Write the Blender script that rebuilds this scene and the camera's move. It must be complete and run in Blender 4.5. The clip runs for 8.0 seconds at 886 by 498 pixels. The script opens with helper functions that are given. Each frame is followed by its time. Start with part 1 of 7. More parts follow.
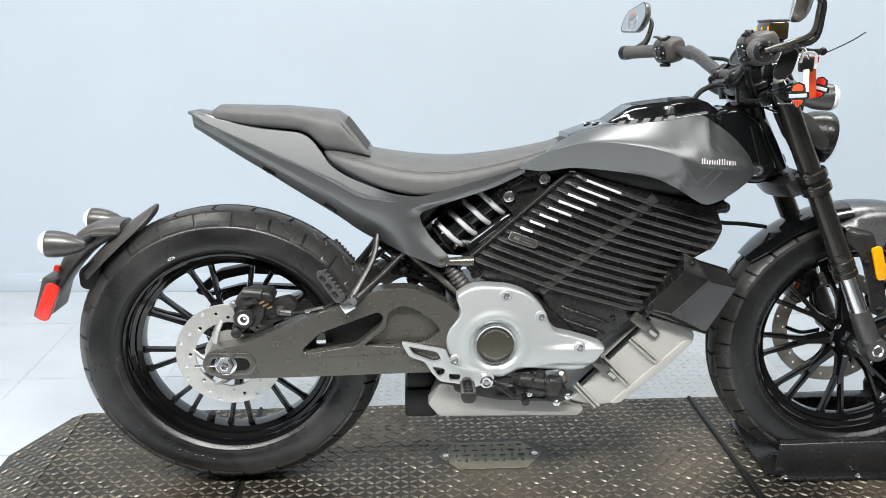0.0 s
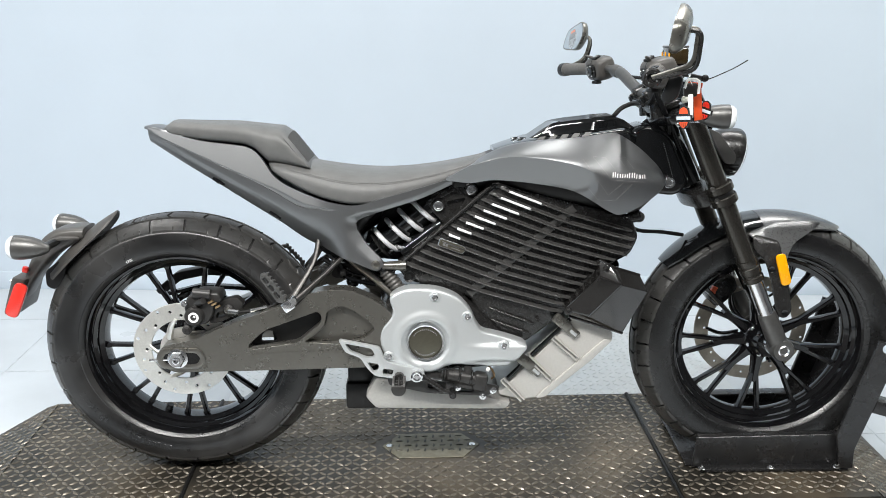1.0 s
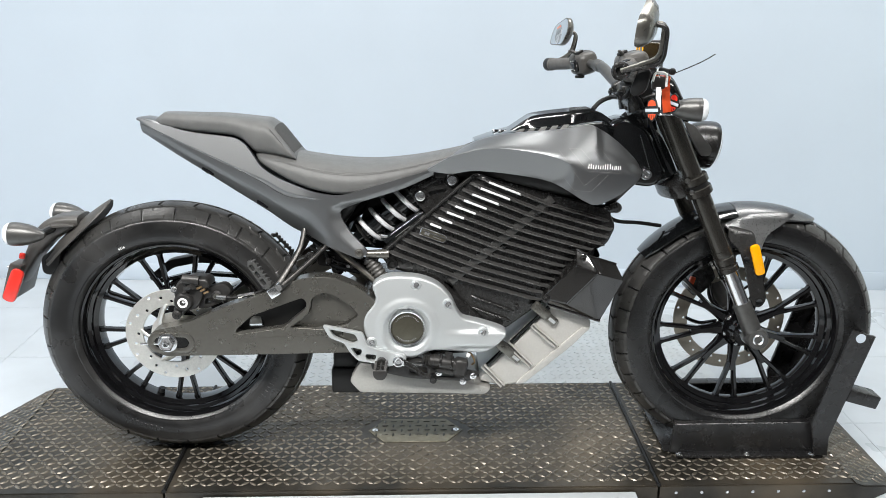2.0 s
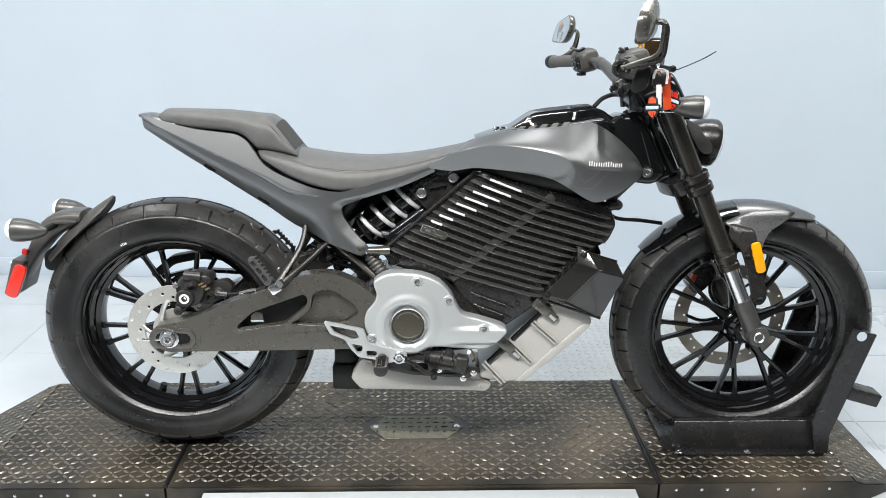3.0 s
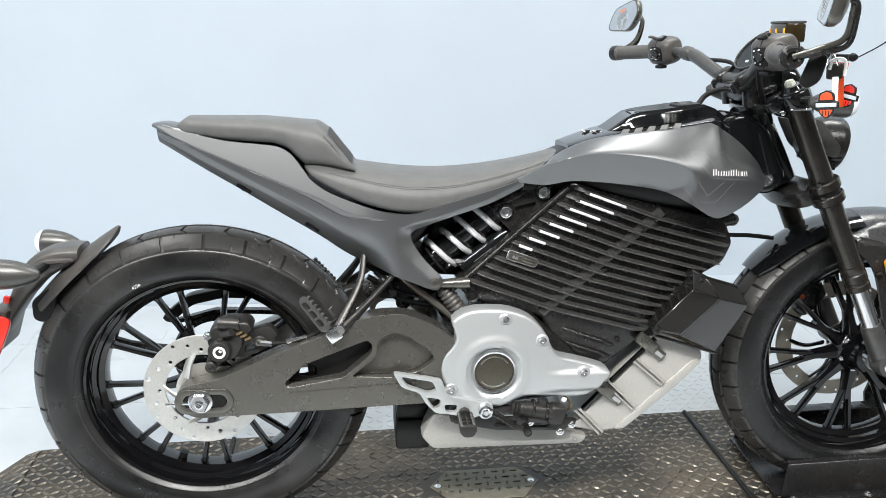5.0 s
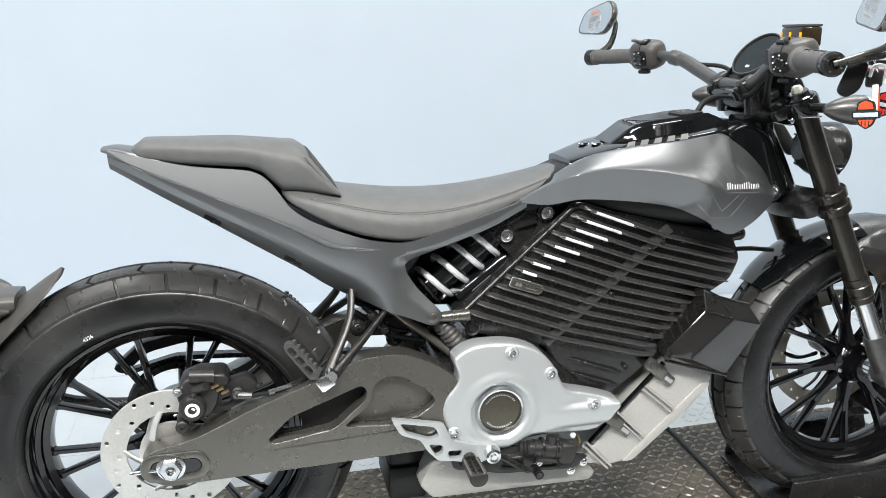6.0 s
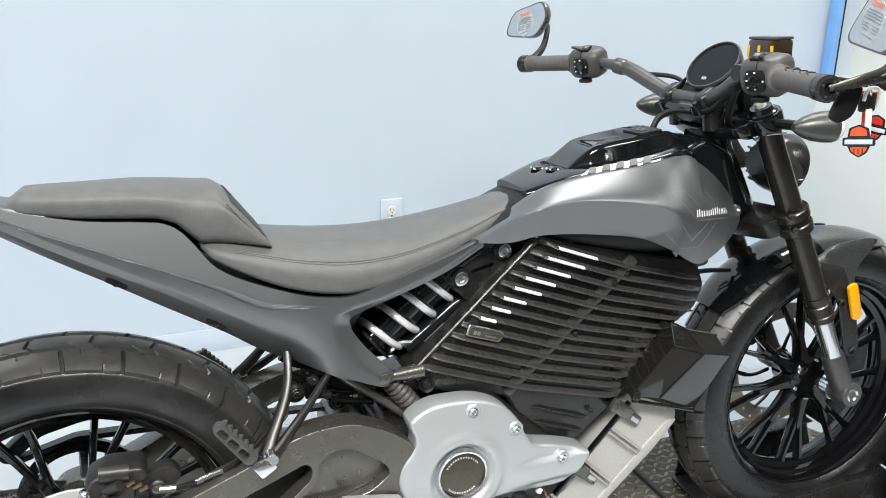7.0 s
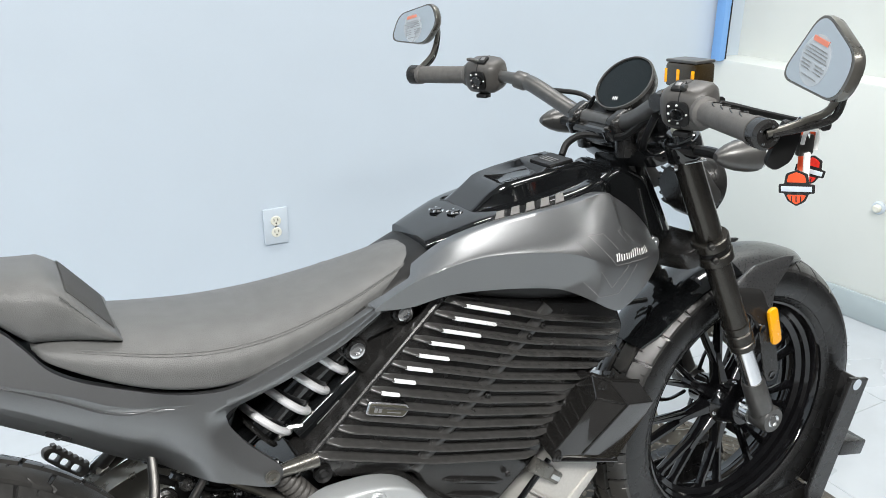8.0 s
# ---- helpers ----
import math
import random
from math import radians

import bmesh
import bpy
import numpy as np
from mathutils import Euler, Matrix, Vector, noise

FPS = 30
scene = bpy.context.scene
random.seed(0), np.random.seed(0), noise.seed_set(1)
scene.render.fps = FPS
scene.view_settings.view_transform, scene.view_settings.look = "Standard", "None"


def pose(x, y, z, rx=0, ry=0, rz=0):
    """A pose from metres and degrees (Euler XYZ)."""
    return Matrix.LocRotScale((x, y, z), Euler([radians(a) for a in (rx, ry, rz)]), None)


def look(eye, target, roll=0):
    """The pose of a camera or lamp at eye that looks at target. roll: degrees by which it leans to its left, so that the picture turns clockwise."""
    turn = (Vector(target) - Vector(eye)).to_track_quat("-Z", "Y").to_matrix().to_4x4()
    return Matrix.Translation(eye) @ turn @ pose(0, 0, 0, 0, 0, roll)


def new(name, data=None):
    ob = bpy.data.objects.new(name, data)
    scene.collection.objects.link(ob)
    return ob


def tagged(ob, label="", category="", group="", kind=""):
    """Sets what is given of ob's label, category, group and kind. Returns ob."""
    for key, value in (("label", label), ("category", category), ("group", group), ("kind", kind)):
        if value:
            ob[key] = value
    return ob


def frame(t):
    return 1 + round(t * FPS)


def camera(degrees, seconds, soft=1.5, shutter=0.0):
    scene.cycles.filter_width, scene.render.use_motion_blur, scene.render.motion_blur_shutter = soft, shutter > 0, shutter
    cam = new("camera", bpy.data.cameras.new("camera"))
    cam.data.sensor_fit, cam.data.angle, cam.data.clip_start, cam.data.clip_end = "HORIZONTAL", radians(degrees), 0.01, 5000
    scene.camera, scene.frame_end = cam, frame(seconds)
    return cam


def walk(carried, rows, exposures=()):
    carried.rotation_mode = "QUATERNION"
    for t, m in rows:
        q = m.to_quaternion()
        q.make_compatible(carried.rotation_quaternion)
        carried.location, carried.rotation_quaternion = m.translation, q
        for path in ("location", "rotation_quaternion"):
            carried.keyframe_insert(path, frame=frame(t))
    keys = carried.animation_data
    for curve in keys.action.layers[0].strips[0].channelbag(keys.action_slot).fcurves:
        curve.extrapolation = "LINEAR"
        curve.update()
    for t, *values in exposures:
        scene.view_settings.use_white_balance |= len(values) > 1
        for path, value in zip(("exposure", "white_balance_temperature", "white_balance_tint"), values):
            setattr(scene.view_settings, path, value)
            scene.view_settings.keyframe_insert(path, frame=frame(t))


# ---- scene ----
cam = camera(56.1, 8.0, soft=0.5)
PATH = [
    (0, (0.409, -1.799, 1.143), (0.485, 0.106, 0.537), 0.1),
    (0.5, (0.484, -1.881, 1.194), (0.546, 0.023, 0.586), 0.1),
    (1, (0.585, -1.947, 1.206), (0.634, -0.043, 0.596), 0.2),
    (1.5, (0.64, -1.998, 1.205), (0.672, -0.095, 0.592), 0.2),
    (3, (0.666, -2.013, 1.202), (0.676, -0.112, 0.582), 0.3),
    (3.5, (0.584, -1.957, 1.192), (0.594, -0.055, 0.572), 0.2),
    (4, (0.471, -1.885, 1.19), (0.492, 0.016, 0.57), 0.1),
    (4.2, (0.434, -1.86, 1.172), (0.467, 0.044, 0.561), 0.1),
    (5.3, (0.309, -1.563, 1.157), (0.551, 0.32, 0.526), 0.1),
    (5.5, (0.288, -1.526, 1.155), (0.558, 0.354, 0.529), 0.1),
    (6, (0.183, -1.442, 1.161), (0.604, 0.41, 0.532), 0.1),
    (6.5, (0.124, -1.352, 1.155), (0.684, 0.459, 0.516), 0.2),
    (7, (0.138, -1.206, 1.208), (0.818, 0.549, 0.531), 0.2),
    (7.5, (0.198, -1.104, 1.251), (0.985, 0.583, 0.52), 0.1),
    (8, (0.228, -0.997, 1.282), (1.127, 0.619, 0.519), 0.2),
]
walk(cam, [(t, look(eye, target, roll)) for t, eye, target, roll in PATH], [(0.0, 0.06), (3.0, 0.03), (5.5, 0.13), (6.5, 0.08), (8.0, -0.02)])

# ---- light: bright showroom with long ceiling panels ----
LEAN_DEG = 4.0
FLOOR_Z = -0.06
CEIL_Z = 3.1

world = bpy.data.worlds.new("world")
scene.world = world
world.use_nodes = True
world.node_tree.nodes["Background"].inputs[0].default_value = (0.75, 0.85, 1.0, 1)
world.node_tree.nodes["Background"].inputs[1].default_value = 0.15


def area_lamp(name, place, size, power, colour):
    data = bpy.data.lights.new(name, "AREA")
    data.shape, data.size, data.size_y, data.energy, data.color = "RECTANGLE", size[0], size[1], power, colour
    ob = new(name, data)
    ob.matrix_world = pose(*place)
    return ob


LAMPS = [(-0.9, 0.60, 30.0), (1.8, 0.60, 48.0), (-2.05, -2.0, 112.0), (0.10, -2.0, 185.0), (2.4, -2.0, 55.0)]
for lx, ly, watts in LAMPS:
    area_lamp("ceiling_lamp", (lx, ly, CEIL_Z - 0.06), (1.8, 0.26), watts, (1.0, 0.985, 0.96))

# ---- materials ----


def material(name, colour, rough=0.5, metal=0.0, coat=0.0, vary=0.12, scale=40.0, bump=0.0, bump_scale=300.0, stain=0.0, stain_colour=(0.1, 0.08, 0.06), stain_scale=3.0, rough_vary=0.08, emit=0.0, alpha_glass=0.0, spec=0.5):
    m = bpy.data.materials.new(name)
    m.use_nodes = True
    nt = m.node_tree
    b = nt.nodes["Principled BSDF"]
    co = nt.nodes.new("ShaderNodeTexCoord")
    n1 = nt.nodes.new("ShaderNodeTexNoise")
    n1.inputs["Scale"].default_value, n1.inputs["Detail"].default_value = scale, 6
    nt.links.new(co.outputs["Object"], n1.inputs["Vector"])
    ramp = nt.nodes.new("ShaderNodeMapRange")
    ramp.inputs[1].default_value, ramp.inputs[2].default_value = 0.3, 0.7
    ramp.inputs[3].default_value, ramp.inputs[4].default_value = 1 - vary, 1 + vary
    nt.links.new(n1.outputs["Fac"], ramp.inputs[0])
    mul = nt.nodes.new("ShaderNodeMix")
    mul.data_type, mul.blend_type = "RGBA", "MULTIPLY"
    mul.inputs[0].default_value = 1.0
    mul.inputs[6].default_value = (*colour, 1)
    nt.links.new(ramp.outputs[0], mul.inputs[7])
    out = mul.outputs[2]
    if stain > 0:
        n2 = nt.nodes.new("ShaderNodeTexNoise")
        n2.inputs["Scale"].default_value, n2.inputs["Detail"].default_value = stain_scale, 8
        nt.links.new(co.outputs["Object"], n2.inputs["Vector"])
        r2 = nt.nodes.new("ShaderNodeMapRange")
        r2.inputs[1].default_value, r2.inputs[2].default_value = 0.45, 0.75
        r2.inputs[3].default_value, r2.inputs[4].default_value = 0.0, stain
        nt.links.new(n2.outputs["Fac"], r2.inputs[0])
        mx = nt.nodes.new("ShaderNodeMix")
        mx.data_type = "RGBA"
        nt.links.new(r2.outputs[0], mx.inputs[0])
        nt.links.new(out, mx.inputs[6])
        mx.inputs[7].default_value = (*stain_colour, 1)
        out = mx.outputs[2]
    nt.links.new(out, b.inputs["Base Color"])
    rr = nt.nodes.new("ShaderNodeMapRange")
    rr.inputs[3].default_value, rr.inputs[4].default_value = max(0.02, rough - rough_vary), min(1.0, rough + rough_vary)
    n3 = nt.nodes.new("ShaderNodeTexNoise")
    n3.inputs["Scale"].default_value, n3.inputs["Detail"].default_value = scale * 0.35, 4
    nt.links.new(co.outputs["Object"], n3.inputs["Vector"])
    nt.links.new(n3.outputs["Fac"], rr.inputs[0])
    nt.links.new(rr.outputs[0], b.inputs["Roughness"])
    b.inputs["Metallic"].default_value = metal
    b.inputs["Specular IOR Level"].default_value = spec
    b.inputs["Coat Weight"].default_value = coat
    b.inputs["Coat Roughness"].default_value = 0.06
    if bump > 0:
        n4 = nt.nodes.new("ShaderNodeTexNoise")
        n4.inputs["Scale"].default_value, n4.inputs["Detail"].default_value = bump_scale, 3
        nt.links.new(co.outputs["Object"], n4.inputs["Vector"])
        bp = nt.nodes.new("ShaderNodeBump")
        bp.inputs["Strength"].default_value, bp.inputs["Distance"].default_value = bump, 0.002
        nt.links.new(n4.outputs["Fac"], bp.inputs["Height"])
        nt.links.new(bp.outputs[0], b.inputs["Normal"])
    if emit > 0:
        b.inputs["Emission Color"].default_value = (*colour, 1)
        b.inputs["Emission Strength"].default_value = emit
    if alpha_glass > 0:
        b.inputs["Transmission Weight"].default_value = alpha_glass
    return m


PAINT = material("satin grey metallic paint", (0.192, 0.197, 0.201), 0.35, 0.85, vary=0.05, scale=900, rough_vary=0.03)
FENDERPAINT = material("satin grey metallic fender paint", (0.120, 0.122, 0.124), 0.28, 0.82, coat=0.04, vary=0.05, scale=900, rough_vary=0.03)
VINYL = material("black grained vinyl", (0.100, 0.101, 0.099), 0.41, vary=0.10, scale=45, bump=0.3, bump_scale=750, spec=0.35)
SUEDE = material("charcoal suede", (0.055, 0.055, 0.054), 0.75, vary=0.15, scale=200, bump=0.25, bump_scale=900, spec=0.25)
GLOSS = material("gloss black plastic", (0.005, 0.0055, 0.006), 0.065, coat=0.3, vary=0.1, scale=20, rough_vary=0.03)
DUCTGLOSS = material("smoked gloss plastic", (0.012, 0.0115, 0.011), 0.08, coat=0.40, vary=0.1, scale=20, rough_vary=0.03, spec=0.6)
RIMBLACK = material("gloss black enamel", (0.004, 0.004, 0.0045), 0.07, coat=0.3, vary=0.1, scale=30, rough_vary=0.05, spec=0.4)
SATIN = material("satin black cast aluminium", (0.014, 0.0137, 0.0133), 0.25, vary=0.15, scale=80, bump=0.08, bump_scale=700)
FINBLACK = material("satin black cast fins", (0.040, 0.0394, 0.0382), 0.24, vary=0.15, scale=80, bump=0.05, bump_scale=700, spec=0.65)
MATTE = material("matt black plastic", (0.007, 0.007, 0.007), 0.42, vary=0.2, scale=60, bump=0.1, bump_scale=600, spec=0.3)
HUGGREY = material("satin dark grey plastic", (0.060, 0.057, 0.053), 0.40, vary=0.12, scale=60, bump=0.06, bump_scale=700, spec=0.5)
DARKMETAL = material("dark bronze grey cast metal", (0.155, 0.150, 0.135), 0.28, 0.75, vary=0.04, scale=120, bump=0.03, bump_scale=900, rough_vary=0.03)
BARGREY = material("dark grey bar finish", (0.098, 0.097, 0.094), 0.35, 0.6, vary=0.08, scale=90)
GRIP = material("grey rubber grip", (0.085, 0.081, 0.076), 0.6, vary=0.15, scale=80, bump=0.2, bump_scale=500)
RUBBER = material("black tyre rubber", (0.009, 0.0092, 0.0095), 0.27, vary=0.2, scale=50, bump=0.15, bump_scale=500, stain=0.4, stain_colour=(0.022, 0.022, 0.0215), stain_scale=7)
WORNRUBBER = material("dusty tyre sidewall rubber", (0.007, 0.007, 0.0072), 0.29, vary=0.2, scale=50, bump=0.15, bump_scale=500, stain=0.9, stain_colour=(0.052, 0.051, 0.050), stain_scale=5)
TREAD = material("worn tyre tread rubber", (0.028, 0.0278, 0.027), 0.30, vary=0.2, scale=70, bump=0.15, bump_scale=600, stain=0.45, stain_colour=(0.068, 0.065, 0.060), stain_scale=14)
SILVER = material("satin silver paint", (0.48, 0.50, 0.505), 0.40, 0.5, vary=0.03, scale=500, rough_vary=0.04)
CASTGREY = material("light grey cast aluminium", (0.39, 0.382, 0.36), 0.45, 0.35, vary=0.05, scale=200, bump=0.05, bump_scale=900)
CASEGREY = material("pale grey cast aluminium", (0.47, 0.46, 0.435), 0.45, 0.35, vary=0.05, scale=200, bump=0.05, bump_scale=900)
STEEL = material("brushed brake steel", (0.72, 0.71, 0.67), 0.38, 0.85, vary=0.06, scale=200)
CALIPERGREY = material("dark grey anodised caliper", (0.030, 0.029, 0.028), 0.38, 0.3, vary=0.15, scale=90, bump=0.08, bump_scale=600)
CHROME = material("bright zinc steel", (0.72, 0.73, 0.74), 0.2, 1.0, vary=0.05, scale=100)
BRASS = material("aged brass", (0.32, 0.22, 0.12), 0.35, 0.9, vary=0.1, scale=80)
DISCBRONZE = material("bronze tinted brake disc", (0.34, 0.31, 0.26), 0.36, 0.85, vary=0.06, scale=200)
SMOKE = material("smoked chrome", (0.095, 0.092, 0.088), 0.40, 1.0, vary=0.1, scale=60)
FORKSILVER = material("polished fork tube", (0.75, 0.76, 0.78), 0.16, 1.0, vary=0.03, scale=100)
FORKDARK = material("dark bronze anodised tube", (0.050, 0.047, 0.042), 0.24, 0.7, vary=0.1, scale=60)
SPRING = material("silver spring enamel", (0.66, 0.67, 0.68), 0.3, 0.3, vary=0.04, scale=100)
MACHINED = material("machined bare aluminium", (0.92, 0.92, 0.92), 0.3, 0.25, vary=0.03, scale=300)
BRONZE = material("dark olive medallion", (0.09, 0.085, 0.065), 0.32, 0.6, vary=0.08, scale=200)
WHITEPRINT = material("white print", (0.8, 0.8, 0.8), 0.5, vary=0.03)
GREYPRINT = material("pale grey print", (0.22, 0.22, 0.22), 0.4, 0.4, vary=0.03)
MISTPRINT = material("faint grey print", (0.50, 0.53, 0.55), 0.25, 0.4, vary=0.03)
REDPRINT = material("faded red print", (0.62, 0.20, 0.13), 0.5, vary=0.05)
REDLENS = material("red reflector plastic", (0.62, 0.03, 0.02), 0.18, coat=0.5, vary=0.12, scale=300)
AMBER = material("amber reflector plastic", (0.80, 0.35, 0.0), 0.25, coat=0.2, vary=0.12, scale=300)
ORANGE = material("orange enamel", (0.66, 0.080, 0.020), 0.35, vary=0.08, scale=100)
LENS = material("clear white lens", (0.8, 0.83, 0.85), 0.12, coat=0.6, vary=0.04)
MIRROR = material("mirror glass", (0.62, 0.645, 0.66), 0.03, 1.0, vary=0.01, rough_vary=0.01)
SCREEN = material("dark display glass", (0.006, 0.009, 0.010), 0.16, vary=0.1, spec=0.22)
AMBERGLASS = material("amber tinted reservoir", (0.022, 0.015, 0.006), 0.1, coat=0.6, vary=0.3, scale=60)
IVORY = material("ivory plastic", (0.66, 0.66, 0.58), 0.35, vary=0.03)
PLATEWHITE = material("white plastic cover", (0.50, 0.565, 0.63), 0.35, vary=0.02)
PLASTICWHITE = material("white nylon", (0.8, 0.8, 0.78), 0.4, vary=0.03)
BLUEPAINT = material("blue painted post", (0.20, 0.42, 0.80), 0.4, vary=0.06, scale=10)
WALLBLUE = material("pale blue wall paint", (0.50, 0.57, 0.64), 0.42, vary=0.012, scale=4, bump=0.04, bump_scale=120)
WALLCREAM = material("off white wall paint", (0.62, 0.65, 0.625), 0.5, vary=0.015, scale=5, bump=0.05, bump_scale=120)
COVEBASE = material("grey vinyl cove base", (0.36, 0.42, 0.44), 0.45, vary=0.05, scale=8)
# near-black colour for the added walls out of view, keeps side reflections dark
WALLDARK = material("dark unseen wall for dim reflections", (0.05, 0.052, 0.055), 0.6, vary=0.2, scale=2)
JOINT = material("faint grey tile joint", (0.425, 0.46, 0.487), 0.35, vary=0.1)
CEILING = material("grey ceiling tiles", (0.42, 0.42, 0.42), 0.8, vary=0.05, scale=6)
# dark grey for the added floor out of view, dims reflections in the paint
FLOORDARK = material("dark unseen floor for dim reflections", (0.10, 0.10, 0.10), 0.5, vary=0.2, scale=3)
FLOORWHITE = material("light grey floor paint", (0.44, 0.475, 0.505), 0.3, vary=0.06, scale=7, bump=0.06, bump_scale=60, stain=0.25, stain_colour=(0.35, 0.38, 0.40), stain_scale=2.5)
PLATEPALE = material("white painted tread plate", (0.50, 0.535, 0.555), 0.32, vary=0.06, scale=9, stain=0.3, stain_colour=(0.40, 0.40, 0.38), stain_scale=5)
TREADPLATE = material("black painted tread plate", (0.024, 0.022, 0.018), 0.36, 0.35, vary=0.3, scale=30, bump=0.1, bump_scale=300, stain=0.85, stain_colour=(0.150, 0.118, 0.080), stain_scale=3.0, rough_vary=0.12)
LOZENGE = material("worn tread lozenges", (0.165, 0.147, 0.118), 0.30, 0.55, vary=0.5, scale=60, stain=0.5, stain_colour=(0.03, 0.028, 0.025), stain_scale=4, rough_vary=0.1)
PATCHPLATE = material("bare worn olive steel", (0.15, 0.139, 0.100), 0.50, 0.25, vary=0.2, scale=60, stain=0.35, stain_colour=(0.09, 0.082, 0.064), stain_scale=16)
PATCHSTUD = material("dull dark olive studs", (0.045, 0.041, 0.032), 0.4, 0.3, vary=0.3, scale=80)
CHOCKBLACK = material("powder coated black steel", (0.013, 0.013, 0.0135), 0.27, vary=0.15, scale=60, bump=0.08, bump_scale=500, stain=0.15, stain_colour=(0.05, 0.045, 0.04), stain_scale=9)

# ---- mesh helpers ----


def part(name, bm, mat, parent=None, label="", angle=35, recalc=True):
    """Links a bmesh as one mesh object."""
    if recalc:
        bmesh.ops.recalc_face_normals(bm, faces=bm.faces[:])
    me = bpy.data.meshes.new(name)
    bm.to_mesh(me)
    bm.free()
    for p in me.polygons:
        p.use_smooth = True
    me.set_sharp_from_angle(angle=radians(angle))
    me.materials.append(mat)
    ob = new(name, me)
    if parent is not None:
        ob.parent = parent
    if label:
        tagged(ob, label)
    return ob


def add_into(bm, other):
    """Moves the geometry of another bmesh into bm."""
    me = bpy.data.meshes.new("tmp")
    other.to_mesh(me)
    other.free()
    bm.from_mesh(me)
    bpy.data.meshes.remove(me)
    return bm


def joined(*many):
    bm = bmesh.new()
    for o in many:
        add_into(bm, o)
    return bm


def moved(bm, m):
    bmesh.ops.transform(bm, matrix=m, verts=bm.verts[:])
    return bm


def mirrored(bm):
    bmesh.ops.scale(bm, vec=(1, -1, 1), verts=bm.verts[:])
    bmesh.ops.reverse_faces(bm, faces=bm.faces[:])
    return bm


def curve2(points, steps=4, closed=False):
    """Catmull-Rom curve through points of any dimension."""
    p = [np.array(q, float) for q in points]
    n = len(p)
    out = []
    last = n if closed else n - 1
    for i in range(last):
        a = p[(i - 1) % n] if closed or i > 0 else 2 * p[0] - p[1]
        b, c = p[i], p[(i + 1) % n]
        d = p[(i + 2) % n] if closed or i + 2 < n else 2 * p[-1] - p[-2]
        for k in range(steps):
            s = k / steps
            out.append(0.5 * (2 * b + (c - a) * s + (2 * a - 5 * b + 4 * c - d) * s * s + (3 * b - a - 3 * c + d) * s ** 3))
    if not closed:
        out.append(p[-1])
    return [tuple(q) for q in out]


def rounded(points, r=0.008, seg=3):
    """A closed polygon of (x, z) with its corners rounded."""
    n, out = len(points), []
    for i in range(n):
        p, a, b = (np.array(points[j % n], float) for j in (i, i - 1, i + 1))
        da, db = a - p, b - p
        la, lb = np.linalg.norm(da), np.linalg.norm(db)
        k = min(r, la * 0.45, lb * 0.45)
        s, e = p + da / la * k, p + db / lb * k
        for j in range(seg + 1):
            t = j / seg
            out.append(tuple((1 - t) ** 2 * s + 2 * t * (1 - t) * p + t * t * e))
    return out


def prism(outline, y0, y1, bevel=0.003, seg=2, holes=()):
    """An outline of (x, z) extruded from y0 to y1, with holes, its rims bevelled."""
    bm = bmesh.new()
    edges = []
    for loop in (outline, *holes):
        vs = [bm.verts.new((x, y0, z)) for x, z in loop]
        edges += [bm.edges.new((vs[i], vs[(i + 1) % len(vs)])) for i in range(len(vs))]
    if holes:
        faces = [g for g in bmesh.ops.triangle_fill(bm, edges=edges, use_beauty=True)["geom"] if isinstance(g, bmesh.types.BMFace)]
    else:
        faces = [bm.faces.new(bm.verts[:])]
    ext = bmesh.ops.extrude_face_region(bm, geom=faces, use_keep_orig=True)
    up = [g for g in ext["geom"] if isinstance(g, bmesh.types.BMVert)]
    bmesh.ops.translate(bm, vec=(0, y1 - y0, 0), verts=up)
    bmesh.ops.recalc_face_normals(bm, faces=bm.faces[:])
    if bevel > 0:
        rim = [e for e in bm.edges if len(e.link_faces) == 2 and abs(e.verts[0].co.y - e.verts[1].co.y) < 1e-6 and e.calc_face_angle(0) > 0.9]
        bmesh.ops.bevel(bm, geom=rim, offset=bevel, segments=seg, affect="EDGES", profile=0.5, clamp_overlap=True)
    return bm


def panel(outline, half_width, thick=0.02, bevel=0.006, nx=0.02, seg=2, side=-1, cuts=()):
    """A curved side panel: an outline of (x, z) at y = side * half_width(x, z), thick inwards."""
    bm = prism(outline, -thick, 0.0, bevel, seg)
    bmesh.ops.scale(bm, vec=(1, -1, 1), verts=bm.verts[:])
    xs, zs = [p[0] for p in outline], [p[1] for p in outline]
    for axis, lo, hi in ((0, min(xs), max(xs)), (2, min(zs), max(zs))):
        v = lo + nx
        while v < hi - nx * 0.3:
            co, no = [0, 0, 0], [0, 0, 0]
            co[axis], no[axis] = v, 1
            bmesh.ops.bisect_plane(bm, geom=bm.verts[:] + bm.edges[:] + bm.faces[:], plane_co=co, plane_no=no, dist=1e-6)
            v += nx
    for x, z, slope in cuts:
        bmesh.ops.bisect_plane(bm, geom=bm.verts[:] + bm.edges[:] + bm.faces[:], plane_co=(x, 0, z), plane_no=(-slope, 0, 1), dist=1e-6)
    bmesh.ops.triangulate(bm, faces=[f for f in bm.faces if len(f.verts) > 4])
    for v in bm.verts:
        v.co.y = side * (half_width(v.co.x, v.co.z) - v.co.y)
    return bm


def interp(pairs):
    xs, ys = [p[0] for p in pairs], [p[1] for p in pairs]
    return lambda x: float(np.interp(x, xs, ys))


def smooth_interp(pairs):
    fine = curve2(pairs, 8)
    return interp(fine)


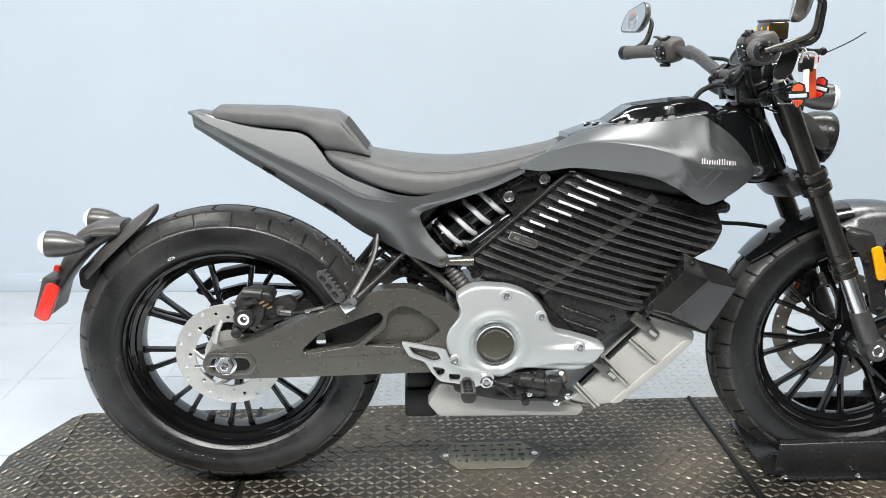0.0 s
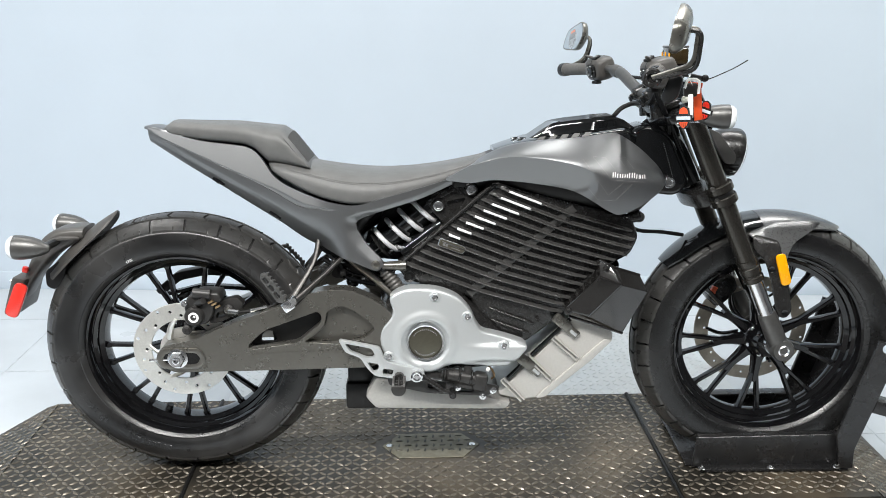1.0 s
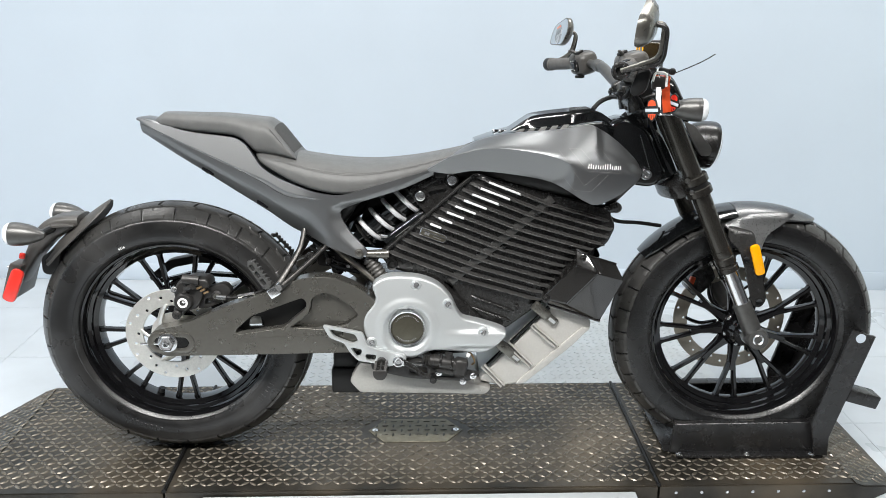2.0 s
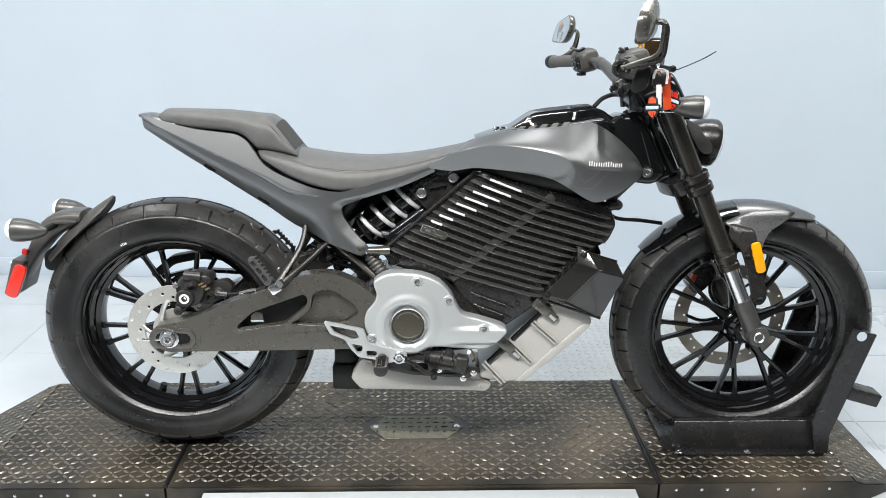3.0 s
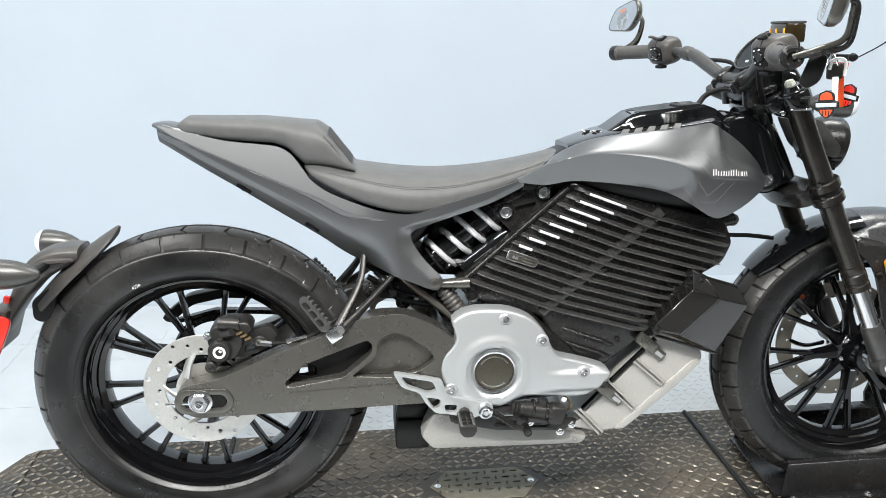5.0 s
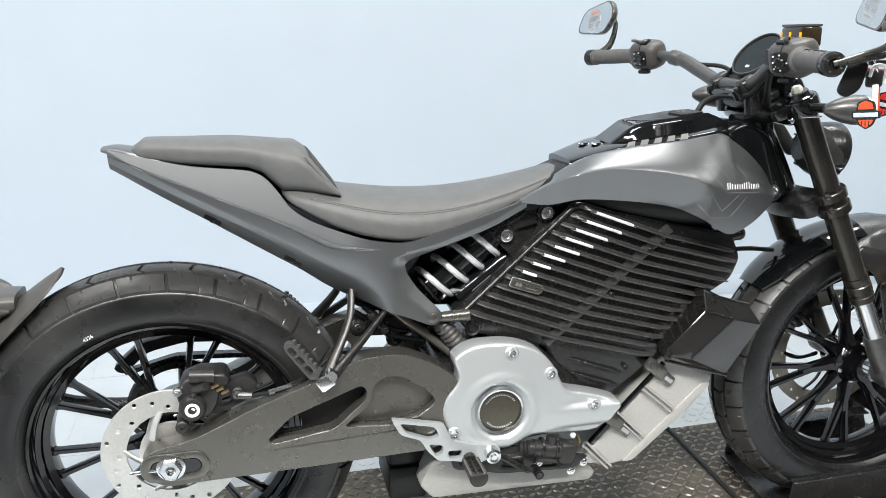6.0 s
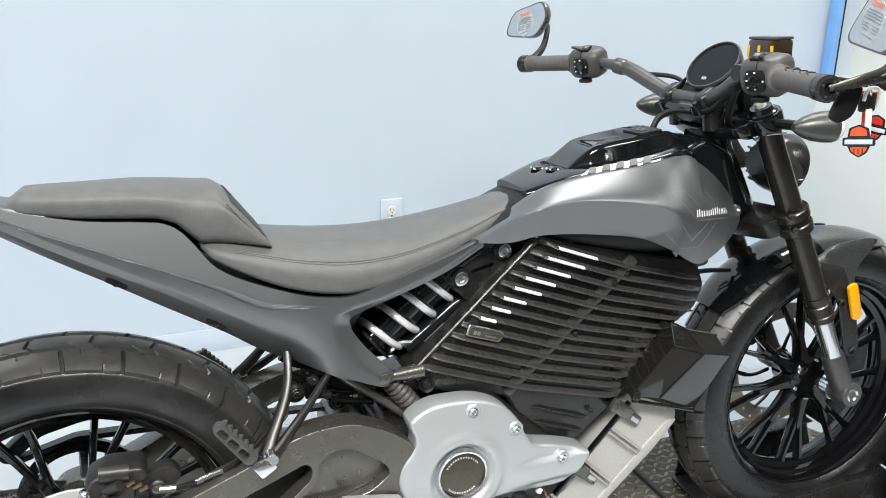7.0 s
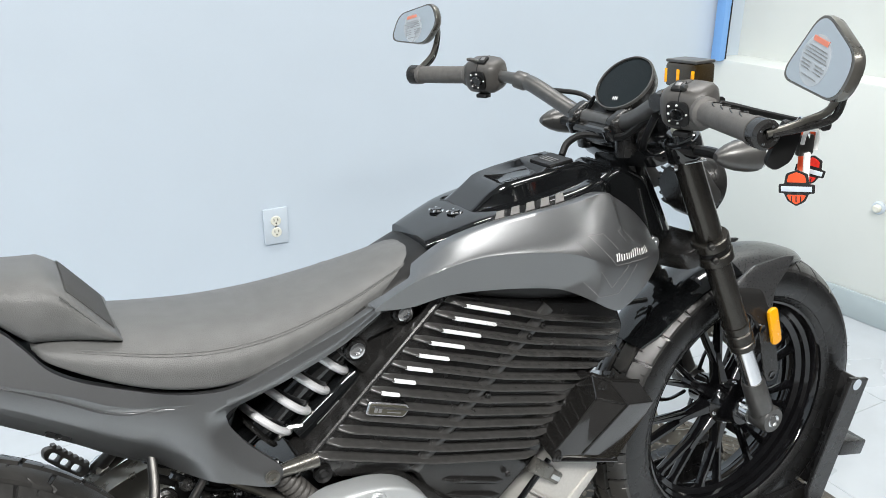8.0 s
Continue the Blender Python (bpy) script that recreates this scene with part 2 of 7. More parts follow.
def loft(rings, closed_ring=True, caps=True):
    bm = bmesh.new()
    rows = [[bm.verts.new(p) for p in ring] for ring in rings]
    n = len(rows[0])
    for a, b in zip(rows, rows[1:]):
        for i in range(n if closed_ring else n - 1):
            j = (i + 1) % n
            bm.faces.new((a[i], a[j], b[j], b[i]))
    if caps and closed_ring:
        bm.faces.new(rows[0])
        bm.faces.new(rows[-1][::-1])
    return bm


def body_x(stations, n=28, steps=5):
    """A body along x from stations (x, y centre, z low, z high, half width, squareness)."""
    rings = []
    for x, yc, zb, zt, hw, e in curve2(stations, steps):
        ring = []
        for k in range(n):
            a = 2 * math.pi * k / n
            c, s = math.cos(a), math.sin(a)
            ring.append((x, yc + hw * math.copysign(abs(c) ** (2 / e), c), (zb + zt) / 2 + (zt - zb) / 2 * math.copysign(abs(s) ** (2 / e), s)))
        rings.append(ring)
    return loft(rings)


def tube(points, r, seg=10, steps=5, caps=True, squash=1.0):
    """A tube along a smooth path; r is a radius or one for each point."""
    radii = r if isinstance(r, (list, tuple)) else [r] * len(points)
    path = curve2([(*p, q) for p, q in zip(points, radii)], steps) if steps > 1 else [(*p, q) for p, q in zip(points, radii)]
    rings, up = [], None
    for i, p in enumerate(path):
        a, b = Vector(path[max(0, i - 1)][:3]), Vector(path[min(len(path) - 1, i + 1)][:3])
        d = (b - a).normalized()
        if up is None:
            up = d.orthogonal().normalized()
        up = (up - d * up.dot(d)).normalized()
        side = d.cross(up)
        c = Vector(p[:3])
        rings.append([c + (up * math.cos(t) * squash + side * math.sin(t)) * p[3] for t in (2 * math.pi * k / seg for k in range(seg))])
    return loft(rings, caps=caps)


def lathe(profile, centre=(0, 0, 0), seg=48, squash=1.0):
    """A profile of (radius, y) turned round the y axis."""
    rings = []
    for r, y in profile:
        rings.append([(centre[0] + r * math.cos(2 * math.pi * k / seg), centre[1] + y, centre[2] + squash * r * math.sin(2 * math.pi * k / seg)) for k in range(seg)])
    closed = profile[0] == profile[-1]
    bm = loft(rings, caps=not closed)
    bmesh.ops.remove_doubles(bm, verts=bm.verts[:], dist=1e-6)
    return bm


def turned(profile, a, b, seg=20):
    """A profile of (radius, share of the way) turned round the line from a to b."""
    a, b = Vector(a), Vector(b)
    d = b - a
    m = Matrix.Translation(a) @ Vector((0, 1, 0)).rotation_difference(d).to_matrix().to_4x4()
    return moved(lathe([(r, s * d.length) for r, s in profile], seg=seg), m)


def box(centre, size, rot=(0, 0, 0), bevel=0.003, seg=2):
    bm = bmesh.new()
    bmesh.ops.create_cube(bm, size=1.0)
    bmesh.ops.scale(bm, vec=size, verts=bm.verts[:])
    if bevel > 0:
        bmesh.ops.bevel(bm, geom=bm.edges[:], offset=min(bevel, min(size) * 0.45), segments=seg, affect="EDGES", profile=0.5)
    return moved(bm, pose(*centre, *rot))


def disc_holes(r0, r1, y0, y1, holes, centre, seg=56, bevel=0.0006, squash=1.0):
    """A ring with round holes (radius from the middle, angle, hole radius)."""
    ring = lambda r, n: [(r * math.cos(2 * math.pi * k / n), r * math.sin(2 * math.pi * k / n)) for k in range(n)]
    loops = [ring(r0, seg // 2)]
    for rr, a, hr in holes:
        loops.append([(rr * math.cos(a) + x, rr * math.sin(a) + z) for x, z in ring(hr, 8)])
    bm = prism(ring(r1, seg), y0, y1, bevel, 1, loops)
    return moved(bm, Matrix.Translation(centre) @ Matrix.Diagonal((1, 1, squash, 1)))


def bolt(centre, r=0.008, h=0.006, side=-1, hexed=True):
    """A flanged bolt head that faces along y."""
    x, y, z = centre
    a = lathe([(r * 1.35, 0.001 * side), (r * 1.35, side * h * 0.35), (r * 1.2, side * h * 0.45)], centre, 18)
    b = lathe([(r, side * h * 0.3), (r, side * h * 0.9), (r * 0.85, side * h), (r * 0.45, side * h), (r * 0.4, side * h * 0.6)], centre, 6 if hexed else 14)
    return joined(a, b)


def strip(points, width, height, y, side=-1, taper=True):
    """A thin raised ridge that follows (x, z) points on a plane y."""
    rings = []
    n = len(points)
    for i, (x, z) in enumerate(points):
        a, b = np.array(points[max(0, i - 1)]), np.array(points[min(n - 1, i + 1)])
        d = (b - a) / np.linalg.norm(b - a)
        nx, nz = -d[1], d[0]
        k = 0.25 if taper and i in (0, n - 1) else 1.0
        w, h = width / 2 * (0.5 + 0.5 * k), height * k
        rings.append([(x + nx * w, y, z + nz * w), (x + nx * w * 0.75, y + side * h * 0.8, z + nz * w * 0.75), (x + nx * w * 0.3, y + side * h, z + nz * w * 0.3), (x - nx * w * 0.3, y + side * h, z - nz * w * 0.3), (x - nx * w * 0.75, y + side * h * 0.8, z - nz * w * 0.75), (x - nx * w, y, z - nz * w)])
    return loft(rings)


def thing(name, label, category, group="", m=None):
    ob = new(name)
    ob.empty_display_size = 0.1
    if m is not None:
        ob.matrix_world = m
    return tagged(ob, label, category, group)

# ---- the room ----


def slab(name, centre, size, mat, rot=(0, 0, 0), bevel=0.0):
    ob = part(name, box((0, 0, 0), size, bevel=bevel), mat)
    ob.matrix_world = pose(*centre, *rot)
    return tagged(ob, kind="structure")


floor = slab("floor", (0.5, 0.525, FLOOR_Z - 0.05), (9.0, 3.35, 0.1), FLOORWHITE)
tagged(floor, "light grey painted floor with faint square tile joints")
# unseen floor, added dark so the flanks of the bike reflect less
tagged(slab("floor_south", (0.5, -3.3, FLOOR_Z - 0.052), (9.0, 4.3, 0.1), FLOORDARK), "unseen dark floor added to dim reflections in the bodywork")
ceiling = slab("ceiling", (0.5, -1.6, CEIL_Z + 0.05), (9.4, 8.0, 0.1), CEILING)
tagged(ceiling, "plain grey ceiling above the display bay")
WALL_TURN = -2.2
wall_back = slab("wall_north", (0.7, 1.40 + 0.075, 1.5), (8.6, 0.15, 3.3), WALLBLUE, (0, 0, WALL_TURN))
tagged(wall_back, "smooth pale blue painted wall behind the motorcycle")
# unseen wall, added dark so the near side of the bike reflects little
tagged(slab("wall_south", (0.5, -4.6, 1.5), (9.4, 0.15, 3.3), WALLDARK), "unseen dark wall added behind the camera to dim reflections")
tagged(slab("wall_west", (-3.9, -1.8, 1.5), (0.15, 7.6, 3.3), WALLBLUE), "pale blue painted side wall of the bay")
EAST_TURN = 6.8
def east(along):
    """A place on the middle line of the east wall, so far along it from its centre."""
    a = radians(EAST_TURN)
    return 3.27 - math.sin(a) * along, -1.75 + math.cos(a) * along


tagged(slab("wall_east", (*east(2.7), 1.5), (0.15, 1.6, 3.3), WALLCREAM, (0, 0, EAST_TURN)), "upper off-white wall set back behind a low wall")
# also unseen and added: darkens what the front of the tank reflects
tagged(slab("wall_south_east", (*east(-0.802), 1.5), (0.15, 5.4, 3.3), WALLDARK, (0, 0, EAST_TURN)), "unseen dark wall added past the off-white wall to dim reflections")
low_wall = slab("low_wall", (3.145 - 0.1184 * 2.55, -1.74 + 0.993 * 2.55, 0.345), (0.18, 1.3, 0.81), WALLCREAM, (0, 0, EAST_TURN), 0.006)
tagged(low_wall, "off-white low wall with a flat ledge on top")
tagged(slab("baseboard_east", (3.048 - 0.1184 * 2.55, -1.74 + 0.993 * 2.55, FLOOR_Z + 0.05), (0.012, 1.3, 0.10), COVEBASE, (0, 0, EAST_TURN), 0.003), "grey vinyl cove base along the low wall")
tagged(slab("baseboard_north", (0.7, 1.3965, FLOOR_Z + 0.04), (7.0, 0.005, 0.08), WALLBLUE, (0, 0, WALL_TURN), 0.002), "pale blue painted baseboard along the wall")

post = part("corner_post", box((0, 0, 0), (0.030, 0.045, 2.3), bevel=0.004), BLUEPAINT)
post.matrix_world = pose(2.686, 1.286, 0.745 + 1.15, 0, 0, WALL_TURN)
tagged(post, "bright blue painted vertical corner post on the ledge", "post", kind="structure")
part("shadow_gap", box((0.0185, -0.016, 0), (0.007, 0.010, 2.296), bevel=0.001), MATTE, post, "dark gap beside the post")

# joints between the floor tiles
bm = bmesh.new()
for k in range(16):
    add_into(bm, box((-3.6 + 0.46 * k, 0.26, FLOOR_Z + 0.0006), (0.005, 2.78, 0.0012), bevel=0))
for k in range(6):
    add_into(bm, box((-0.4, -0.72 + 0.46 * k, FLOOR_Z + 0.0006), (6.6, 0.005, 0.0012), bevel=0))
joints = part("floor_joint", bm, JOINT, floor)
tagged(joints, "thin grey tile joints", kind="stuff")
joints.location = (-0.5, -0.525, -FLOOR_Z + 0.05)

# ceiling panels, one round each lamp
for lx, ly, watts in LAMPS:
    lamp_frame = thing("ceiling_light", "white rectangular ceiling light panel frame", "ceiling light", "ceiling lights", pose(lx, ly, CEIL_Z))
    for sx, sy, w, d in ((0, 0.15, 1.9, 0.03), (0, -0.15, 1.9, 0.03), (0.935, 0, 0.03, 0.27), (-0.935, 0, 0.03, 0.27)):
        part("frame", box((sx, sy, -0.03), (w, d, 0.06), bevel=0.004), CEILING, lamp_frame)

# wall outlet
outlet = thing("wall_outlet", "white duplex wall outlet with ivory sockets", "outlet", m=pose(0.953, 1.385, 0.354, 0, 0, WALL_TURN))
plate = part("cover_plate", box((0, 0, 0), (0.078, 0.010, 0.118), bevel=0.003), PLATEWHITE, outlet)
for dz in (0.019, -0.019):
    sock = part("socket", joined(lathe([(0.0165, 0.0), (0.0165, -0.007), (0.015, -0.009)], (0, 0, dz), 20)), IVORY, outlet, "ivory socket face")
    for dx in (-0.006, 0.006):
        part("slot", box((dx, -0.0092, dz + 0.004), (0.002, 0.001, 0.008), bevel=0), MATTE, sock)
    part("slot", box((0, -0.0092, dz - 0.007), (0.004, 0.001, 0.004), bevel=0), MATTE, sock)
part("screw", bolt((0, -0.005, 0), 0.003, 0.002), CHROME, outlet)

# small round fitting on the low wall
stopper = thing("wall_bumper", "small brown and white round bumper on the low wall", "wall bumper", m=pose(2.776, 0.586, 0.355, 0, 0, EAST_TURN + 90))
part("base", lathe([(0.022, 0.0), (0.022, 0.006), (0.018, 0.01)], (0, 0, 0), 20), PLATEWHITE, stopper)
part("pad", lathe([(0.013, 0.008), (0.014, 0.02), (0.009, 0.026)], (0, 0, 0), 16), IVORY, stopper)


# ---- the platform ----
PLAT_TURN = 1.1
platform_m = pose(0.6, 0.055, 0, 0, 0, PLAT_TURN)
X0, X1, Y0, Y1 = -1.1, 1.115, -0.282, 0.282
RAMP_L, RAMP_R, DROP = -1.265, 1.27, 0.052


def plate_height(x):
    if x < X0:
        return -DROP * min(1.0, (X0 - x) / (X0 - RAMP_L))
    if x > X1:
        return -DROP * min(1.0, (x - X1) / (RAMP_R - X1))
    return 0.0


def in_plate(x, y):
    cut = 0.13
    if x < RAMP_L + 0.015 or x > RAMP_R - 0.015 or y < Y0 + 0.012 or y > Y1 - 0.012:
        return False
    for ex, s in ((RAMP_L, 1), (RAMP_R, -1)):
        d = (x - ex) * s
        if d < cut and (Y1 - y) < (cut - d) + 0.02:
            return False
        if d < cut and (y - Y0) < (cut - d) * 0.5 + 0.02:
            return False
    for sx in (-0.615, 0.616):
        if abs(x - sx) < 0.014:
            return False
    return True


lift = thing("lift_platform", "low black tread-plate lift platform with worn brown dirt", "lift platform", m=platform_m)
tagged(lift, kind="structure")
cut = 0.13
segments = [(RAMP_L, X0 - 0.0, "ramp"), (X0, -0.618, "deck"), (-0.612, 0.613, "deck"), (0.619, X1, "deck"), (X1, RAMP_R, "ramp")]
for xa, xb, kind in segments:
    bm = bmesh.new()
    if kind == "ramp":
        left = xa == RAMP_L
        e, s = (RAMP_L, 1) if left else (RAMP_R, -1)
        f = X0 if left else X1
        pts = [(e, Y0 + cut * 0.5), (e, Y1 - cut), (e + s * cut, Y1), (f, Y1), (f, Y0), (e + s * cut, Y0)]
    else:
        pts = [(xa, Y0), (xb, Y0), (xb, Y1), (xa, Y1)]
    top = [bm.verts.new((x, y, plate_height(x))) for x, y in pts]
    bot = [bm.verts.new((x, y, FLOOR_Z + 0.0005)) for x, y in pts]
    bm.faces.new(top)
    bm.faces.new(bot)
    for i in range(len(pts)):
        bm.faces.new((top[i], top[(i + 1) % len(pts)], bot[(i + 1) % len(pts)], bot[i]))
    bmesh.ops.recalc_face_normals(bm, faces=bm.faces[:])
    bmesh.ops.bevel(bm, geom=[ed for ed in bm.edges if all(v in top for v in ed.verts)], offset=0.003, segments=2, affect="EDGES")
    part("ramp" if kind == "ramp" else "deck_plate", bm, TREADPLATE, lift, "sloped tread-plate end" if kind == "ramp" else "black tread plate, dirty and scuffed")


def lozenges(test, x0, x1, y0, y1, pitch, height, zf, jitter=0.0, size=(0.0125, 0.0038), turns=(38, -38)):
    """Raised lozenges of a tread plate, turned crosswise one by one."""
    verts, faces = [], []
    L, W = size
    nx, ny = int((x1 - x0) / pitch), int((y1 - y0) / pitch)
    for j in range(ny):
        for i in range(nx):
            cx, cy = x0 + (i + 0.5) * pitch, y0 + (j + 0.5) * pitch
            if not test(cx, cy):
                continue
            a = radians(turns[(i + j + 1) % 2])
            c, s = math.cos(a), math.sin(a)
            h = height * random.uniform(1 - jitter, 1 + jitter)
            base = len(verts)
            for lx, ly, lz in ((-L, 0, 0.0), (-L * 0.45, W, 0.0), (L * 0.45, W, 0.0), (L, 0, 0.0), (L * 0.45, -W, 0.0), (-L * 0.45, -W, 0.0), (-L * 0.6, 0, h), (0, W * 0.45, h), (L * 0.6, 0, h), (0, -W * 0.45, h)):
                px, py = cx + lx * c - ly * s, cy + lx * s + ly * c
                verts.append((px, py, zf(px) + lz - (0.0006 if lz == 0 else 0)))
            b = base
            faces += [(b, b + 1, b + 7, b + 6), (b + 1, b + 2, b + 7), (b + 2, b + 3, b + 8, b + 7), (b + 3, b + 4, b + 9, b + 8), (b + 4, b + 5, b + 9), (b + 5, b, b + 6, b + 9), (b + 6, b + 7, b + 8, b + 9)]
    bm = bmesh.new()
    me = bpy.data.meshes.new("tmp")
    me.from_pydata(verts, [], [tuple(reversed(f)) for f in faces])
    bm.from_mesh(me)
    bpy.data.meshes.remove(me)
    return bm


PATCH_X, PATCH_Y = 0.005, 0.0


def in_patch(x, y, grow=0.0):
    dx, dy = abs(x - PATCH_X), abs(y - PATCH_Y)
    return dy < 0.062 + grow and dx < 0.132 + grow - max(0.0, dy - 0.02) * 1.1


treads = part("tread_lozenges", lozenges(lambda x, y: in_plate(x, y) and not in_patch(x, y, 0.008), RAMP_L, RAMP_R, Y0, Y1, 0.0208, 0.0021, plate_height, 0.25, (0.0134, 0.0048)), LOZENGE, lift, "worn raised lozenges of the tread plate", angle=20)
tagged(treads, kind="stuff")
pp = [(PATCH_X + sx * (0.132 - (0.046 if sy else 0)), sy * 0.062) for sx, sy in ((-1, 0), (-1, -1), (1, -1), (1, 0), (1, 1), (-1, 1))]
bm = prism(pp, 0.0, 0.0022, 0.0008, 1)
moved(bm, pose(0, 0, 0, -90, 0, 0) @ Matrix.Diagonal((1, -1, 1, 1)))
cover = part("access_cover", bm, PATCHPLATE, lift, "six-sided bare pale olive steel access cover")
knobs = lozenges(lambda x, y: in_patch(x, y, -0.014), -0.14, 0.14, -0.06, 0.06, 0.0235, 0.0018, lambda x: 0.0022, 0.2, (0.0115, 0.0032), (2, 86))
tagged(part("cover_studs", knobs, PATCHSTUD, cover, "small raised studs"), kind="stuff")
for sx in (-1, 1):
    part("screw", moved(bolt((0, 0, 0), 0.006, 0.003), pose(PATCH_X + sx * 0.113, 0, 0.0022, -90, 0, 0)), CHROME, cover)
# hinge rods along the joints
for sx in (-0.615, 0.616):
    part("hinge_rod", tube([(sx, Y0 + 0.002, 0.001), (sx, Y1 - 0.004, 0.001)], 0.0055, 8, 1), MATTE, lift, "dark hinge rod in the plate joint")
for k in range(7):
    for sx in (-1.0, 1.0):
        part("rivet", moved(bolt((0, 0, 0), 0.003, 0.002, hexed=False), pose(sx * (0.66 + 0.065 * k), Y0, -0.02)), CHROME, lift)

# white tread-plate walkways beside the platform
for name, ya, yb, xa, xb in (("walkway", 0.287, 0.95, -0.62, 1.0), ("walkway", -1.1, -0.287, -0.52, 0.555)):
    way = thing(name, "white painted tread-plate walkway beside the platform", "walkway", "white walkways", platform_m)
    tagged(way, kind="structure")
    zt = -0.044 if ya > 0 else -0.012
    part("plate", box(((xa + xb) / 2, (ya + yb) / 2, (zt + FLOOR_Z) / 2 + 0.0004), (xb - xa, yb - ya, zt - FLOOR_Z - 0.0006), bevel=0.002), PLATEPALE, way)
    tagged(part("tread_lozenges", lozenges(lambda x, y: True, xa + 0.02, xb - 0.02, ya + 0.015, yb - 0.02, 0.0275, 0.002, lambda x: zt, 0.2, (0.0145, 0.0042)), PLATEPALE, way, angle=20), kind="stuff")

# ---- the wheel chock ----
chock = thing("wheel_chock", "black powder-coated steel front wheel chock bolted down", "wheel chock")
NEAR, FAR = -0.072, 0.19
# tray: two low walls, a floor and a sloping lip
for y, s in ((NEAR, 1), (FAR, -1)):
    part("side_rail", prism([(1.284, 0.006), (1.290, 0.092), (1.668, 0.098), (1.70, 0.006)], y, y + s * 0.006, 0.0015, 1), CHOCKBLACK, chock)
    part("flange", box((1.493, y - s * 0.009, 0.0065), (0.386, 0.026, 0.008), bevel=0.002), CHOCKBLACK, chock, "flat bolted-down flange")
part("tray", box((1.47, (NEAR + FAR) / 2, 0.0085), (0.40, FAR - NEAR - 0.014, 0.006), bevel=0.001), CHOCKBLACK, chock)
for y, s in ((NEAR, 1), (FAR, -1)):
    part("rail_lip", box((1.478, y + s * 0.020, 0.0945), (0.370, 0.03, 0.005), (0, -0.8, 0), 0.0015), CHOCKBLACK, chock)
# sloping channel that holds the tyre from the front
for y, s in ((NEAR - 0.026, 1), (FAR + 0.026, -1)):
    part("arm", prism([(1.660, 0.012), (1.640, 0.110), (1.710, 0.369), (1.769, 0.353), (1.692, 0.066), (1.695, 0.012)], y, y + s * 0.011, 0.002, 1), CHOCKBLACK, chock)
web = box((0, 0, 0), (0.008, FAR - NEAR + 0.026, 0.27), bevel=0.002)
part("back_plate", moved(web, pose(1.727, (FAR + NEAR) / 2, 0.215, 0, 15.5, 0)), CHOCKBLACK, chock)
part("stub_tube", joined(box((1.765, -0.075, 0.178), (0.085, 0.050, 0.036), (0, 16, 0), 0.004)), CHOCKBLACK, chock, "square stub tube at the front")
st = part("sticker", lathe([(0.0, 0.0), (0.0125, 0.0), (0.0125, -0.0012), (0.0, -0.0012)], (1.730, NEAR - 0.0265, 0.350), 22), PLATEWHITE, chock, "round white sticker")
for bx in (1.305, 1.485, 1.655):
    part("bolt", moved(bolt((0, 0, 0), 0.008, 0.006), pose(bx, NEAR - 0.016, 0.011, -90, 0, 0)), CHROME, chock, "bright zinc bolt head")

# ---- the motorcycle, built upright and leaned onto its side as one thing ----
bike = thing("motorcycle", "dark grey electric roadster motorcycle held upright in a wheel chock", "motorcycle", m=pose(0, 0, 0, -LEAN_DEG, 0, 0))
SQ = 0.95
REAR = (-0.006, 0.0, 0.335)
FRONT = (1.464, 0.0, 0.332)


